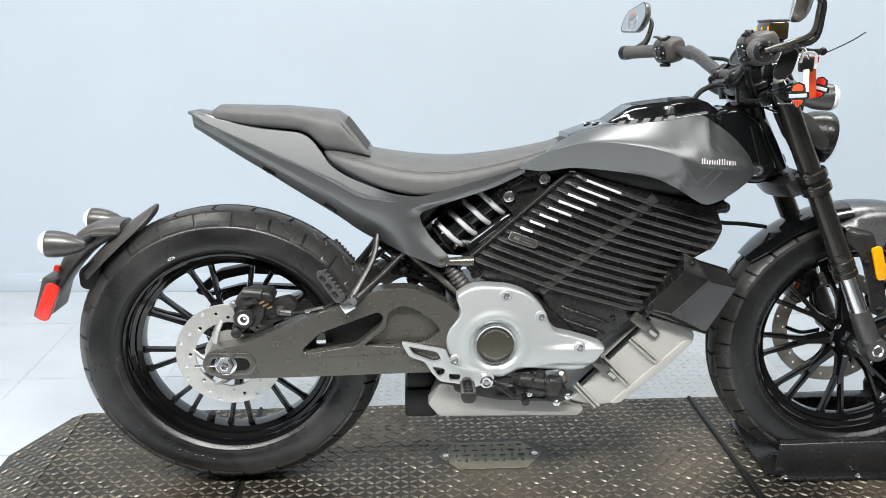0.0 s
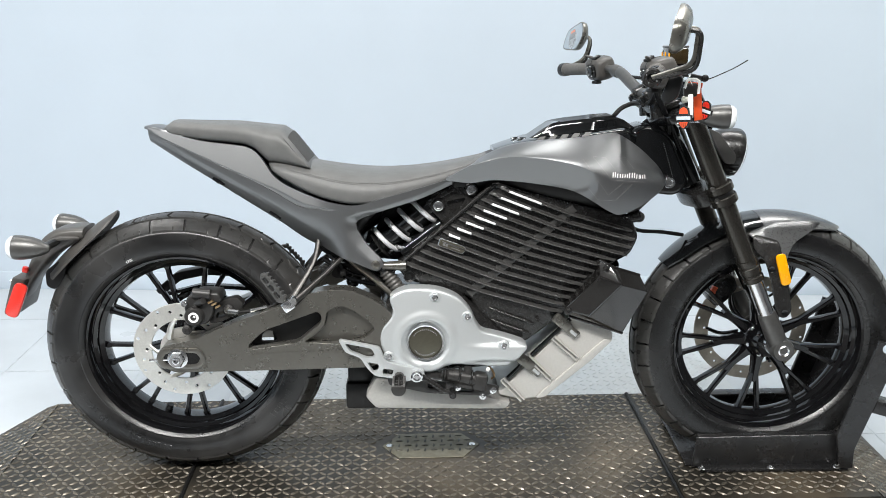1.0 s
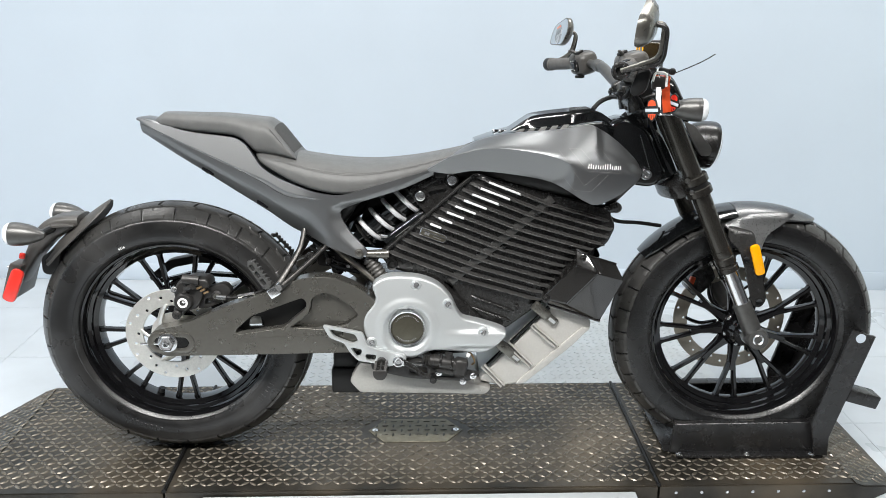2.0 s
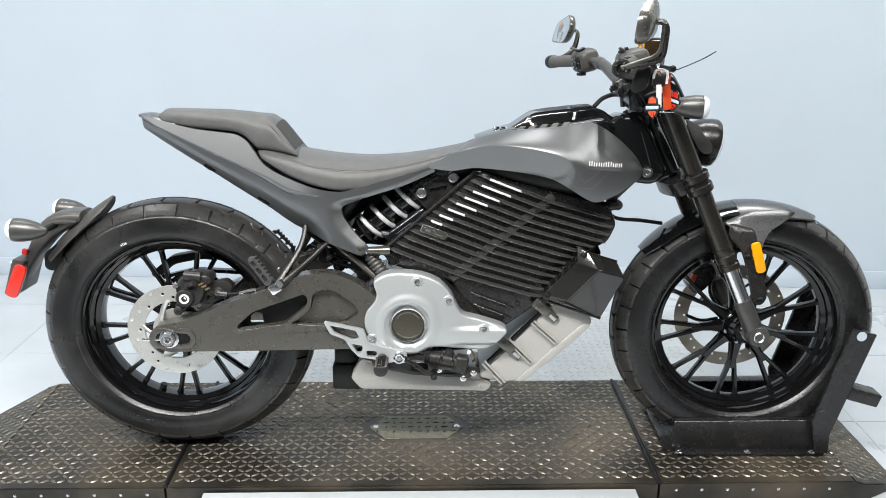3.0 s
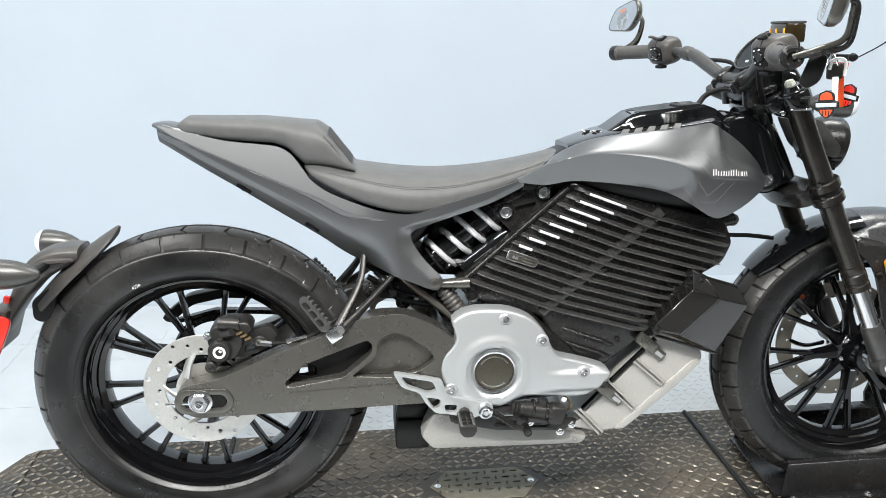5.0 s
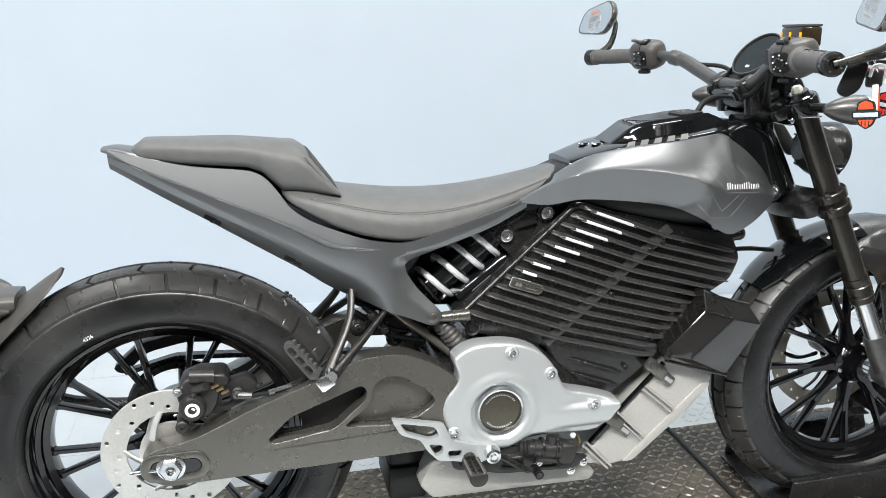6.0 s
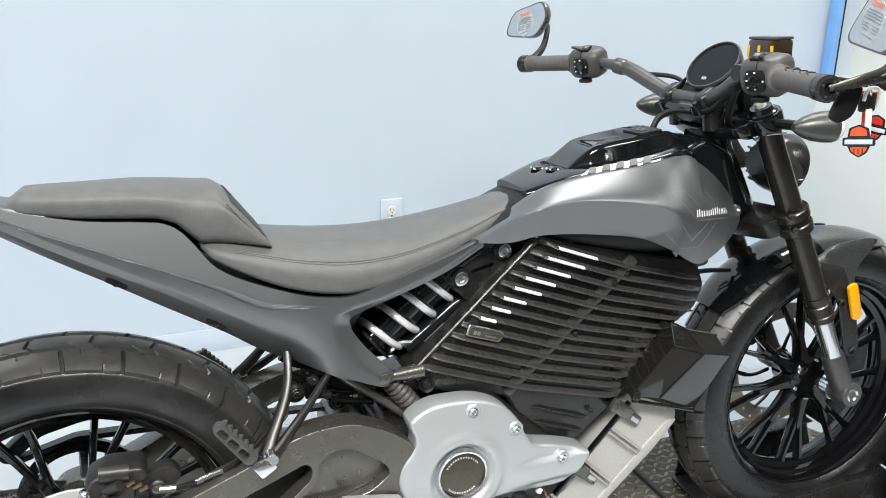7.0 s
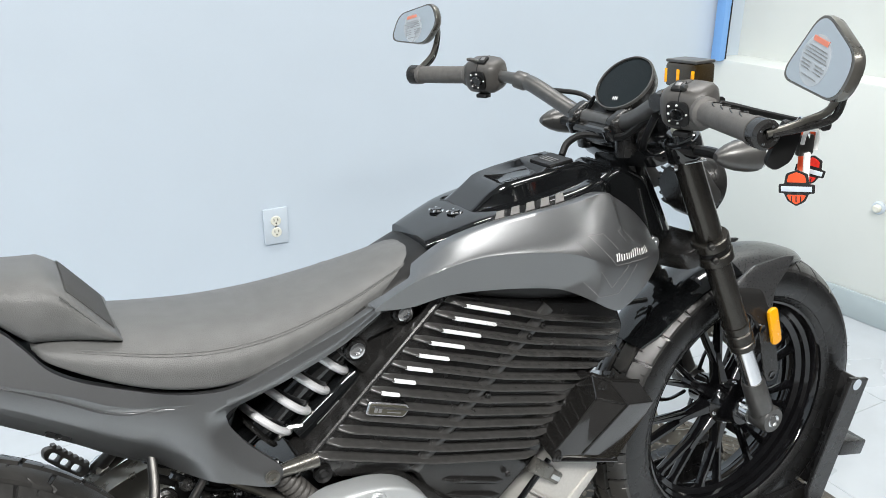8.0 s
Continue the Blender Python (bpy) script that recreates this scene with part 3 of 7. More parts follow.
def tyre_mesh(c, R, half, bead, N, squash):
    """Tyre carcass with a rounded sidewall and cut tread blocks in staggered rows."""
    drop = lambda u: 7.5 * u * u
    edge = R - drop(half * 0.97)
    side = [(bead, -half * 0.78), (bead + 0.007, -half * 0.90), (bead + 0.0125, -half * 0.955), (bead + 0.0150, -half * 0.950), (bead + 0.026, -half * 1.015), (bead + 0.042, -half * 1.045), (bead + 0.056, -half * 1.035), (edge - 0.009, -half * 1.005), (edge - 0.006, -half * 0.975)]
    side = side[:3] + curve2(side[3:8], 4) + side[8:]
    prof = side + [(R - 0.0095 - drop(u), u) for u in np.linspace(-half * 0.92, half * 0.92, 11)] + [(r, -u) for r, u in reversed(side)]
    bm = lathe(prof + [prof[0]], (0, 0, 0), 112)
    base = [(R - 0.0058 - drop(u), u) for u in np.linspace(-half * 0.975, half * 0.975, 13)]
    floor_bm = lathe(base + [(r - 0.003, u) for r, u in reversed(base)] + [base[0]], (0, 0, 0), 112)
    cols = (0.0, 0.30, 0.325, 0.35, 0.66, 0.685, 0.71, 1.0)

    def block(a0, a1, u0, u1, skew, hook, verts, faces):
        """One tread block between two angles: skewed ends, a hooked corner, two short cuts in its outer edge."""
        na, nu = len(cols) - 1, 4
        base = len(verts)
        for top in (0, 1):
            for i in range(na + 1):
                for j in range(nu + 1):
                    q = j / nu
                    u = u0 + (u1 - u0) * q
                    inset = 0.0010 if top else 0.0
                    a = a0 + (a1 - a0) * cols[i] + skew * q + (hook * max(0.0, q - 0.74) / 0.26)
                    a += (inset / R) * (1 if i == 0 else -1 if i == na else 0)
                    uu = u + math.copysign(inset, u1 - u0) * (1 if j == 0 else -1 if j == nu else 0)
                    r = R - drop(u) - (0.0 if top else 0.0065)
                    if top and ((i == 2 and j == nu) or (i == 5 and j == 0)):
                        r -= 0.0042
                    verts.append((r * math.cos(a), uu, r * math.sin(a)))
        m = (na + 1) * (nu + 1)
        idx = lambda l, i, j: base + l * m + i * (nu + 1) + j
        for i in range(na):
            for j in range(nu):
                faces.append((idx(1, i, j), idx(1, i, j + 1), idx(1, i + 1, j + 1), idx(1, i + 1, j)))
        for i in range(na):
            faces.append((idx(0, i, 0), idx(1, i, 0), idx(1, i + 1, 0), idx(0, i + 1, 0)))
            faces.append((idx(0, i, nu), idx(0, i + 1, nu), idx(1, i + 1, nu), idx(1, i, nu)))
        for j in range(nu):
            faces.append((idx(0, 0, j), idx(0, 0, j + 1), idx(1, 0, j + 1), idx(1, 0, j)))
            faces.append((idx(0, na, j), idx(1, na, j), idx(1, na, j + 1), idx(0, na, j + 1)))

    verts, faces = [], []
    st = 2 * math.pi / N
    g = 0.0024 / R
    for k in range(N):
        a = st * k
        for s in (-1, 1):
            o = 0.0 if s < 0 else st * 0.5
            block(a + o + g, a + o + st - g, s * half * 0.550, s * half * 0.985, s * 0.05 * st, 0.0, verts, faces)
            block(a + o + st * 0.45 + g, a + o + st * 1.45 - g, s * half * 0.07, s * half * 0.468, -s * 0.12 * st, s * 0.14 * st, verts, faces)
    me = bpy.data.meshes.new("tmp")
    me.from_pydata(verts, [], faces)
    bm2 = bmesh.new()
    bm2.from_mesh(me)
    bpy.data.meshes.remove(me)
    bmesh.ops.recalc_face_normals(bm2, faces=bm2.faces[:])
    add_into(bm, floor_bm)
    m = Matrix.Translation(c) @ Matrix.Diagonal((1, 1, squash, 1))
    return moved(bm, m), moved(bm2, m)


def rim_mesh(c, bead, half):
    h = half
    prof = [(bead + 0.004, -h), (bead + 0.001, -h - 0.003), (bead - 0.004, -h - 0.001), (bead - 0.008, -h + 0.006), (bead - 0.010, -h + 0.016), (bead - 0.018, -h + 0.021), (bead - 0.020, -h + 0.030),
            (bead - 0.031, -h + 0.036), (bead - 0.034, 0.0), (bead - 0.031, h - 0.036), (bead - 0.020, h - 0.030), (bead - 0.010, h - 0.016), (bead - 0.004, h + 0.001), (bead + 0.004, h), (bead - 0.006, h * 0.6), (bead - 0.012, 0), (bead - 0.006, -h * 0.6), (bead + 0.004, -h)]
    rim = lathe(prof, (0, 0, 0), 96)
    return moved(rim, Matrix.Translation(c) @ Matrix.Diagonal((1, 1, SQ, 1)))


def wheel(name, c, R, half, bead, rimhalf, turn, hub_half, label, pitches, rubber, split, tyre_at=(0.0, SQ)):
    w = part(name, rim_mesh(c, bead, rimhalf), RIMBLACK, bike, label, angle=30)
    carcass, blocks = tyre_mesh((c[0] + tyre_at[0], c[1], c[2]), R, half, bead, pitches, tyre_at[1])
    part("tyre", carcass, rubber, w, "black road tyre", angle=28)
    tagged(part("tread", blocks, TREAD, w, "worn staggered tread blocks", angle=28), kind="stuff")
    part("hub", moved(lathe([(0.018, -hub_half), (0.031, -hub_half), (0.034, -hub_half + 0.006), (0.034, -hub_half + 0.014), (0.044, -0.022), (0.050, -0.016), (0.050, 0.016), (0.044, 0.022), (0.034, hub_half - 0.012), (0.032, hub_half), (0.018, hub_half)], (0, 0, 0), 36), Matrix.Translation(c)), RIMBLACK, w)
    for k in range(9):
        a = turn + 2 * math.pi * k / 9
        stem = ((0.046, 0.0, 0.034, 0.034), (0.075, 0.0, 0.025, 0.030), (split - 0.012, 0.0, 0.021, 0.027), (split + 0.006, 0.0, 0.020, 0.025), (split + 0.016, 0.0, 0.010, 0.023))
        last = bead - 0.040
        prong = [(r, (0.003 + 0.021 * (r - split + 0.014) / (last - split + 0.014)) / r, 0.012, dp) for r, dp in ((split - 0.014, 0.0225), (split + 0.014, 0.0215), ((split + last) / 2, 0.0205), (last, 0.019))] + [(bead - 0.026, 0.122, 0.022, 0.026)]
        for limb, sides in ((stem, (0,)), (prong, (-1, 1))):
            for s in sides:
                ring = []
                for r, da, wd, dp in limb:
                    aa = a + s * da
                    px, pz = r * math.cos(aa), r * math.sin(aa)
                    tx, tz = -math.sin(aa), math.cos(aa)
                    ring.append([(px + tx * wd * q / 2, dp / 2 * v, pz + tz * wd * q / 2) for q, v in ((-1, -0.4), (-0.55, -1), (0.55, -1), (1, -0.4), (1, 0.6), (0.5, 1), (-0.5, 1), (-1, 0.6))])
                part("spoke" if s == 0 else "spoke_fork", moved(loft(ring), Matrix.Translation(c) @ Matrix.Diagonal((1, 1, SQ, 1))), RIMBLACK, w)
    return w


rear_wheel = wheel("rear_wheel", REAR, 0.355, 0.068, 0.244, 0.056, radians(-90), 0.075, "gloss black cast wheel with nine forked spokes", 25, WORNRUBBER, 0.105, (-0.004, 0.94))
front_wheel = wheel("front_wheel", FRONT, 0.344, 0.062, 0.242, 0.048, radians(-95), 0.062, "gloss black cast wheel with nine forked spokes", 32, RUBBER, 0.112)
part("valve", moved(turned([(0.006, 0), (0.006, 0.6), (0.009, 0.62), (0.009, 1.0)], (0, 0, 0), (0.012, 0, 0.03), 10), pose(-0.085, 0, 0.340 - 0.212)), MATTE, rear_wheel)

for w, hub_y in ((front_wheel, -0.0195), (rear_wheel, -0.0195)):
    c = FRONT if w is front_wheel else REAR
    for k in range(6):
        a = 2 * math.pi * k / 6 + 0.3
        part("flange_bolt", bolt((c[0] + 0.041 * math.cos(a), hub_y, c[2] + 0.041 * math.sin(a)), 0.0052, 0.006), CHROME, w, "bright hub flange bolt")

# fine mould hairs on the shoulder of the front tyre
verts, faces = [], []
for k in range(150):
    a, side_of = radians(random.uniform(-40, 75)), random.choice((-0.058, -0.050, 0.0, 0.052))
    r0 = 0.344 - 7.5 * side_of ** 2 - 0.002
    n = Vector((math.cos(a), side_of * 9 * random.uniform(0.3, 1.0), math.sin(a))).normalized()
    t = Vector((-math.sin(a), 0, math.cos(a)))
    p = Vector((r0 * math.cos(a), side_of, r0 * math.sin(a)))
    tip = p + n * random.uniform(0.004, 0.010) + t * random.uniform(-0.002, 0.002)
    o = n.cross(t)
    b0 = len(verts)
    verts += [p + t * 0.0005, p - t * 0.00025 + o * 0.00045, p - t * 0.00025 - o * 0.00045, tip]
    faces += [(b0, b0 + 1, b0 + 3), (b0 + 1, b0 + 2, b0 + 3), (b0 + 2, b0, b0 + 3)]
me = bpy.data.meshes.new("tmp")
me.from_pydata([tuple(v) for v in verts], [], faces)
bm = bmesh.new()
bm.from_mesh(me)
bpy.data.meshes.remove(me)
tagged(part("mould_hairs", moved(bm, Matrix.Translation(FRONT) @ Matrix.Diagonal((1, 1, SQ, 1))), RUBBER, front_wheel, "fine rubber mould hairs"), kind="stuff")

# brake discs
holes = []
for k in range(24):
    a = 2 * math.pi * k / 24
    holes.append(((0.089, 0.101, 0.112)[k % 3], a, 0.0042))
disc = part("brake_disc", disc_holes(0.078, 0.121, -0.097, -0.092, holes, (0, 0, 0.345), squash=0.97), STEEL, rear_wheel, "bright drilled steel brake disc")
for k in range(5):
    a = 2 * math.pi * k / 5 + 0.5
    p = lambda r, t: (r * math.cos(t), -0.0945, 0.345 + 0.97 * r * math.sin(t))
    part("disc_arm", tube([p(0.083, a), p(0.064, a + 0.25), p(0.045, a + 0.7)], [0.009, 0.012, 0.014], 10, 4, squash=0.35), STEEL, rear_wheel)
part("disc_carrier", lathe([(0.03, -0.098), (0.056, -0.098), (0.056, -0.09), (0.03, -0.09), (0.03, -0.098)], (0, 0, 0.345), 30), STEEL, rear_wheel)
part("brake_disc", disc_holes(0.115, 0.152, 0.072, 0.077, [((0.124, 0.134, 0.143)[k % 3], 2 * math.pi * k / 30, 0.0035) for k in range(30)], FRONT, squash=SQ), DISCBRONZE, front_wheel, "drilled bronze-tinted brake disc on the far side")
for k in range(6):
    a = 2 * math.pi * k / 6
    p = lambda r, t: (FRONT[0] + r * math.cos(t), 0.074, FRONT[2] + SQ * r * math.sin(t))
    part("disc_arm", tube([p(0.12, a), p(0.08, a + 0.2), p(0.035, a + 0.3)], [0.008, 0.009, 0.011], 8, 4, squash=0.4), RIMBLACK, front_wheel)
# belt pulley on the far side of the rear wheel
part("belt_pulley", lathe([(0.085, 0.085), (0.098, 0.085), (0.102, 0.092), (0.098, 0.11), (0.085, 0.11), (0.085, 0.085)], (0, 0, 0.345), 60), SATIN, rear_wheel, "toothed rear belt pulley")
for k in range(5):
    a = 2 * math.pi * k / 5
    part("pulley_arm", tube([(0.035 * math.cos(a), 0.095, 0.345 + 0.035 * math.sin(a)), (0.09 * math.cos(a + 0.2), 0.097, 0.345 + 0.09 * math.sin(a + 0.2))], [0.012, 0.008], 8, 1), SATIN, rear_wheel)
# tyre lettering: a printed code, and moulded words worn to plain bars
def lettering(text, size, deep):
    """Flat text in the built-in font, extruded, lying in the xz plane."""
    cu = bpy.data.curves.new("lettering", "FONT")
    cu.body, cu.size, cu.extrude, cu.align_x, cu.align_y = text, size, deep, "CENTER", "CENTER"
    ob = bpy.data.objects.new("lettering", cu)
    me = bpy.data.meshes.new_from_object(ob)
    bm = bmesh.new()
    bm.from_mesh(me)
    bpy.data.objects.remove(ob)
    bpy.data.curves.remove(cu)
    bpy.data.meshes.remove(me)
    return moved(bm, pose(0, 0, 0, 90, 0, 0))


code_a = math.atan2(0.561 - REAR[2], -0.122 - REAR[0])
part("printed_code", moved(lettering("4326", 0.0090, 0.0003), pose(-0.122, -0.0712, 0.561, 0, 90 - math.degrees(code_a), 0)), WHITEPRINT, rear_wheel, "small white printed code", recalc=False)
for a0, n in ((206, 8), (238, 9), (318, 7)):
    for k in range(n):
        a, r = radians(a0 + 2.7 * k), 0.285
        part("relief_bar", moved(box((0, 0, 0), ((0.0075, 0.0045, 0.009)[k % 3], 0.0016, (0.015, 0.013, 0.011)[k % 3]), bevel=0.0005, seg=1), Matrix.Translation((REAR[0] - 0.004 + r * math.cos(a), -0.0709, REAR[2] + 0.94 * r * math.sin(a))) @ pose(0, 0, 0, 0, 90 - math.degrees(a), 0)), WORNRUBBER, rear_wheel)

# ---- swingarm ----
SW = rounded([(-0.05, 0.352), (-0.03, 0.374), (0.043, 0.388), (0.148, 0.434), (0.253, 0.471), (0.305, 0.496), (0.348, 0.508), (0.412, 0.510), (0.476, 0.481), (0.518, 0.445), (0.525, 0.36), (0.469, 0.316), (0.299, 0.312), (0.168, 0.309), (0.038, 0.307), (-0.009, 0.305), (-0.043, 0.325)], 0.024, 4)
PANEL = rounded([(0.300, 0.380), (0.352, 0.420), (0.357, 0.456), (0.388, 0.471), (0.414, 0.464), (0.460, 0.430), (0.472, 0.410), (0.440, 0.386), (0.392, 0.374)], 0.012, 4)
POCKET = rounded([(0.168, 0.372), (0.208, 0.410), (0.300, 0.444), (0.336, 0.457), (0.346, 0.446), (0.343, 0.428), (0.322, 0.410), (0.284, 0.378), (0.176, 0.362)], 0.012, 4)
GAP = rounded([(0.194, 0.372), (0.198, 0.391), (0.210, 0.401), (0.229, 0.397), (0.233, 0.373)], 0.006, 4)
swing = part("swingarm", prism(SW, -0.150, -0.104, 0.012, 1, [PANEL, POCKET]), DARKMETAL, bike, "dark bronze-grey cast aluminium swingarm", angle=32)
part("web", prism(PANEL, -0.130, -0.108, 0.0015, 1), DARKMETAL, swing, "shallow recessed panel")
part("pocket_back", prism(POCKET, -0.118, -0.110, 0.001, 1, [GAP]), MATTE, swing, "deep dark pocket with a small gap")
part("web_rib", strip([(0.291, 0.373), (0.320, 0.397), (0.348, 0.422)], 0.013, 0.010, -0.134, taper=False), DARKMETAL, swing)
facet = [[(x, -0.1452, z + up), (x, -0.1508, z - 0.010), (x, -0.140, z - 0.010)] for x, z, up in curve2([(0.165, 0.360, 0.001), (0.19, 0.362, 0.010), (0.28, 0.366, 0.012), (0.38, 0.371, 0.011), (0.435, 0.377, 0.009), (0.470, 0.395, 0.002)], 3)]
part("beam_facet", loft(facet), DARKMETAL, swing, "sloping lit facet along the beam", angle=20)
far_arm = prism(SW, 0.085, 0.135, 0.01, 3, [PANEL, POCKET])
part("far_beam", far_arm, DARKMETAL, swing)
part("cross_tube", tube([(0.45, -0.12, 0.40), (0.45, 0.12, 0.40)], 0.04, 18, 1), DARKMETAL, swing)
slot = rounded([(-0.026, 0.328), (0.046, 0.328), (0.056, 0.342), (0.046, 0.356), (-0.026, 0.356), (-0.034, 0.342)], 0.012, 3)
part("axle_slot", prism(slot, -0.152, -0.1465, 0.0015, 1), GLOSS, swing, "gloss black axle slot")
rimo = rounded([(-0.038, 0.316), (0.056, 0.316), (0.07, 0.342), (0.056, 0.368), (-0.038, 0.368), (-0.052, 0.342)], 0.022, 4)
part("slot_rim", prism(rimo, -0.154, -0.146, 0.002, 2, [slot]), DARKMETAL, swing)
part("axle_nut", joined(lathe([(0.024, -0.151), (0.024, -0.155), (0.021, -0.156)], (0.002, 0, 0.343), 26), lathe([(0.0195, -0.154), (0.0195, -0.166), (0.0165, -0.169), (0.0095, -0.169), (0.009, -0.158)], (0.002, 0, 0.343), 6)), CHROME, swing, "bright zinc axle nut")
part("axle_end", lathe([(0.0, -0.160), (0.0088, -0.160), (0.0088, -0.171), (0.006, -0.172), (0.005, -0.164), (0.0, -0.164)], (0.002, 0, 0.343), 18), CHROME, swing)
part("adjuster", tube([(-0.066, -0.150, 0.338), (-0.016, -0.151, 0.340)], 0.0035, 8, 1), CHROME, swing)
part("bolt", bolt((0.064, -0.150, 0.318), 0.005, 0.004, hexed=False), DARKMETAL, swing)

# ---- rear caliper ----
cal = part("brake_caliper", joined(prism(rounded([(0.020, 0.462), (0.030, 0.492), (0.058, 0.503), (0.104, 0.500), (0.112, 0.482), (0.092, 0.470), (0.088, 0.446), (0.074, 0.424), (0.050, 0.420), (0.034, 0.402), (0.018, 0.404), (0.016, 0.424), (0.028, 0.440)], 0.008, 3), -0.140, -0.080, 0.006, 3), tube([(0.045, -0.136, 0.500), (0.085, -0.136, 0.496)], 0.013, 12, 1), lathe([(0.023, -0.12), (0.023, -0.149), (0.019, -0.154), (0.0, -0.154)], (0.046, 0, 0.445), 28)), CALIPERGREY, bike, "dark grey two-piston rear brake caliper", angle=40)
part("emblem", lathe([(0.0075, -0.1552), (0.0125, -0.1552), (0.0125, -0.153), (0.0075, -0.153), (0.0075, -0.1552)], (0.046, 0, 0.445), 26), WHITEPRINT, cal, "small round white emblem")
part("emblem_core", box((0.048, -0.1546, 0.447), (0.006, 0.0012, 0.004), (0, 30, 0), 0.0004), WHITEPRINT, cal)
for x, z, r in ((0.026, 0.411, 0.0085), (0.024, 0.476, 0.006)):
    part("guide_bolt", joined(lathe([(r * 1.35, -0.138), (r * 1.35, -0.145), (r * 1.1, -0.147)], (x, 0, z), 18), bolt((x, -0.146, z), r * 0.8, 0.006)), CALIPERGREY if z < 0.45 else CHROME, cal)
part("piston_boss", joined(tube([(0.050, -0.138, 0.474), (0.072, -0.152, 0.486)], 0.0075, 12, 1), tube([(0.052, -0.140, 0.470), (0.046, -0.150, 0.466)], 0.005, 10, 1)), CALIPERGREY, cal)
part("pad_pin", joined(*[tube([(0.080 + 0.008 * k, -0.143, 0.478 - 0.006 * k), (0.092 + 0.008 * k, -0.146, 0.484 - 0.006 * k)], 0.0028, 8, 1) for k in range(3)]), BRASS, cal, "brassy pad pins")
part("carrier", joined(prism(rounded([(0.086, 0.470), (0.140, 0.484), (0.158, 0.466), (0.140, 0.440), (0.096, 0.420), (0.070, 0.418), (0.082, 0.444)], 0.008, 2), -0.118, -0.09, 0.004, 2, [rounded([(0.092, 0.444), (0.116, 0.452), (0.108, 0.434), (0.090, 0.430)], 0.004, 2)]), lathe([(0.013, -0.10), (0.013, -0.124), (0.010, -0.127), (0.0, -0.127)], (0.121, 0, 0.453), 18)), CALIPERGREY, cal, "dark caliper carrier")
part("bolt", bolt((0.121, -0.126, 0.453), 0.006, 0.005), DARKMETAL, cal)
part("hose_fitting", tube([(0.122, -0.128, 0.452), (0.146, -0.13, 0.450)], 0.006, 10, 1), CHROME, cal, "bright hose fitting")
part("brake_hose", tube([(0.14, -0.13, 0.45), (0.19, -0.128, 0.455), (0.24, -0.122, 0.47), (0.30, -0.10, 0.51)], 0.0042, 8, 5), MATTE, cal, "thin black brake hose")
part("hose_sleeve", tube([(0.175, -0.129, 0.453), (0.215, -0.126, 0.461)], 0.0046, 8, 1), CHROME, cal)

# ---- drive belt, far side ----
belt = part("drive_belt", joined(prism(rounded([(-0.10, 0.43), (0.0, 0.455), (0.10, 0.450), (0.42, 0.425), (0.42, 0.418), (0.10, 0.440), (0.0, 0.446), (-0.095, 0.422)], 0.01, 2), 0.09, 0.112, 0.001, 1)), RUBBER, bike, "black toothed drive belt")
guard = part("belt_guard", prism(rounded([(-0.12, 0.44), (-0.06, 0.49), (0.02, 0.505), (0.13, 0.495), (0.30, 0.47), (0.30, 0.455), (0.12, 0.475), (0.02, 0.482), (-0.05, 0.468), (-0.10, 0.425)], 0.012, 2), 0.085, 0.12, 0.004, 2), MATTE, bike, "black plastic belt guard")

# ---- rear hugger, lights and plate bracket ----
hug = part("rear_hugger", body_x([(-0.418, 0, 0.438, 0.462, 0.030, 3), (-0.400, 0, 0.455, 0.502, 0.038, 3), (-0.378, 0, 0.488, 0.552, 0.040, 3), (-0.348, 0, 0.530, 0.603, 0.042, 3.5), (-0.310, 0, 0.568, 0.630, 0.044, 4), (-0.270, 0, 0.592, 0.637, 0.046, 4), (-0.238, 0, 0.606, 0.637, 0.042, 3)], 24, 4), HUGGREY, bike, "satin dark grey rear wheel hugger with plate bracket")
rings = []
for x, z, hw, th in curve2([(-0.322, 0.520, 0.060, 0.007), (-0.285, 0.556, 0.066, 0.006), (-0.250, 0.588, 0.066, 0.005), (-0.212, 0.622, 0.058, 0.0045), (-0.182, 0.650, 0.038, 0.004), (-0.165, 0.670, 0.010, 0.003)], 4):
    k = hw / 0.066
    row_t = [(x + k * (0.004 - 0.018 * (1 - v * v)), v * hw, z + k * (-0.004 + 0.018 * (1 - v * v))) for v in np.linspace(-1, 1, 11)]
    row_b = [(px + th * 0.7, py, pz - th * 0.7) for px, py, pz in reversed(row_t)]
    rings.append(row_t + row_b)
part("fin", loft(rings), HUGGREY, hug, "curved splash fin")
part("side_ledge", body_x([(-0.335, -0.040, 0.588, 0.600, 0.010, 4), (-0.300, -0.046, 0.606, 0.616, 0.012, 4), (-0.262, -0.046, 0.610, 0.618, 0.010, 4), (-0.245, -0.044, 0.610, 0.615, 0.006, 4)], 16, 4), HUGGREY, hug)
part("inner_flap", prism(rounded([(-0.338, 0.530), (-0.300, 0.556), (-0.283, 0.548), (-0.296, 0.500), (-0.318, 0.482), (-0.338, 0.490)], 0.012, 3), -0.045, 0.045, 0.004, 2), MATTE, hug, "black inner flap")
part("bracket_arm", tube([(-0.345, 0.075, 0.52), (-0.33, 0.10, 0.45), (-0.20, 0.118, 0.37), (0.0, 0.12, 0.345)], 0.011, 10, 5), SATIN, hug, "support arm on the far side")

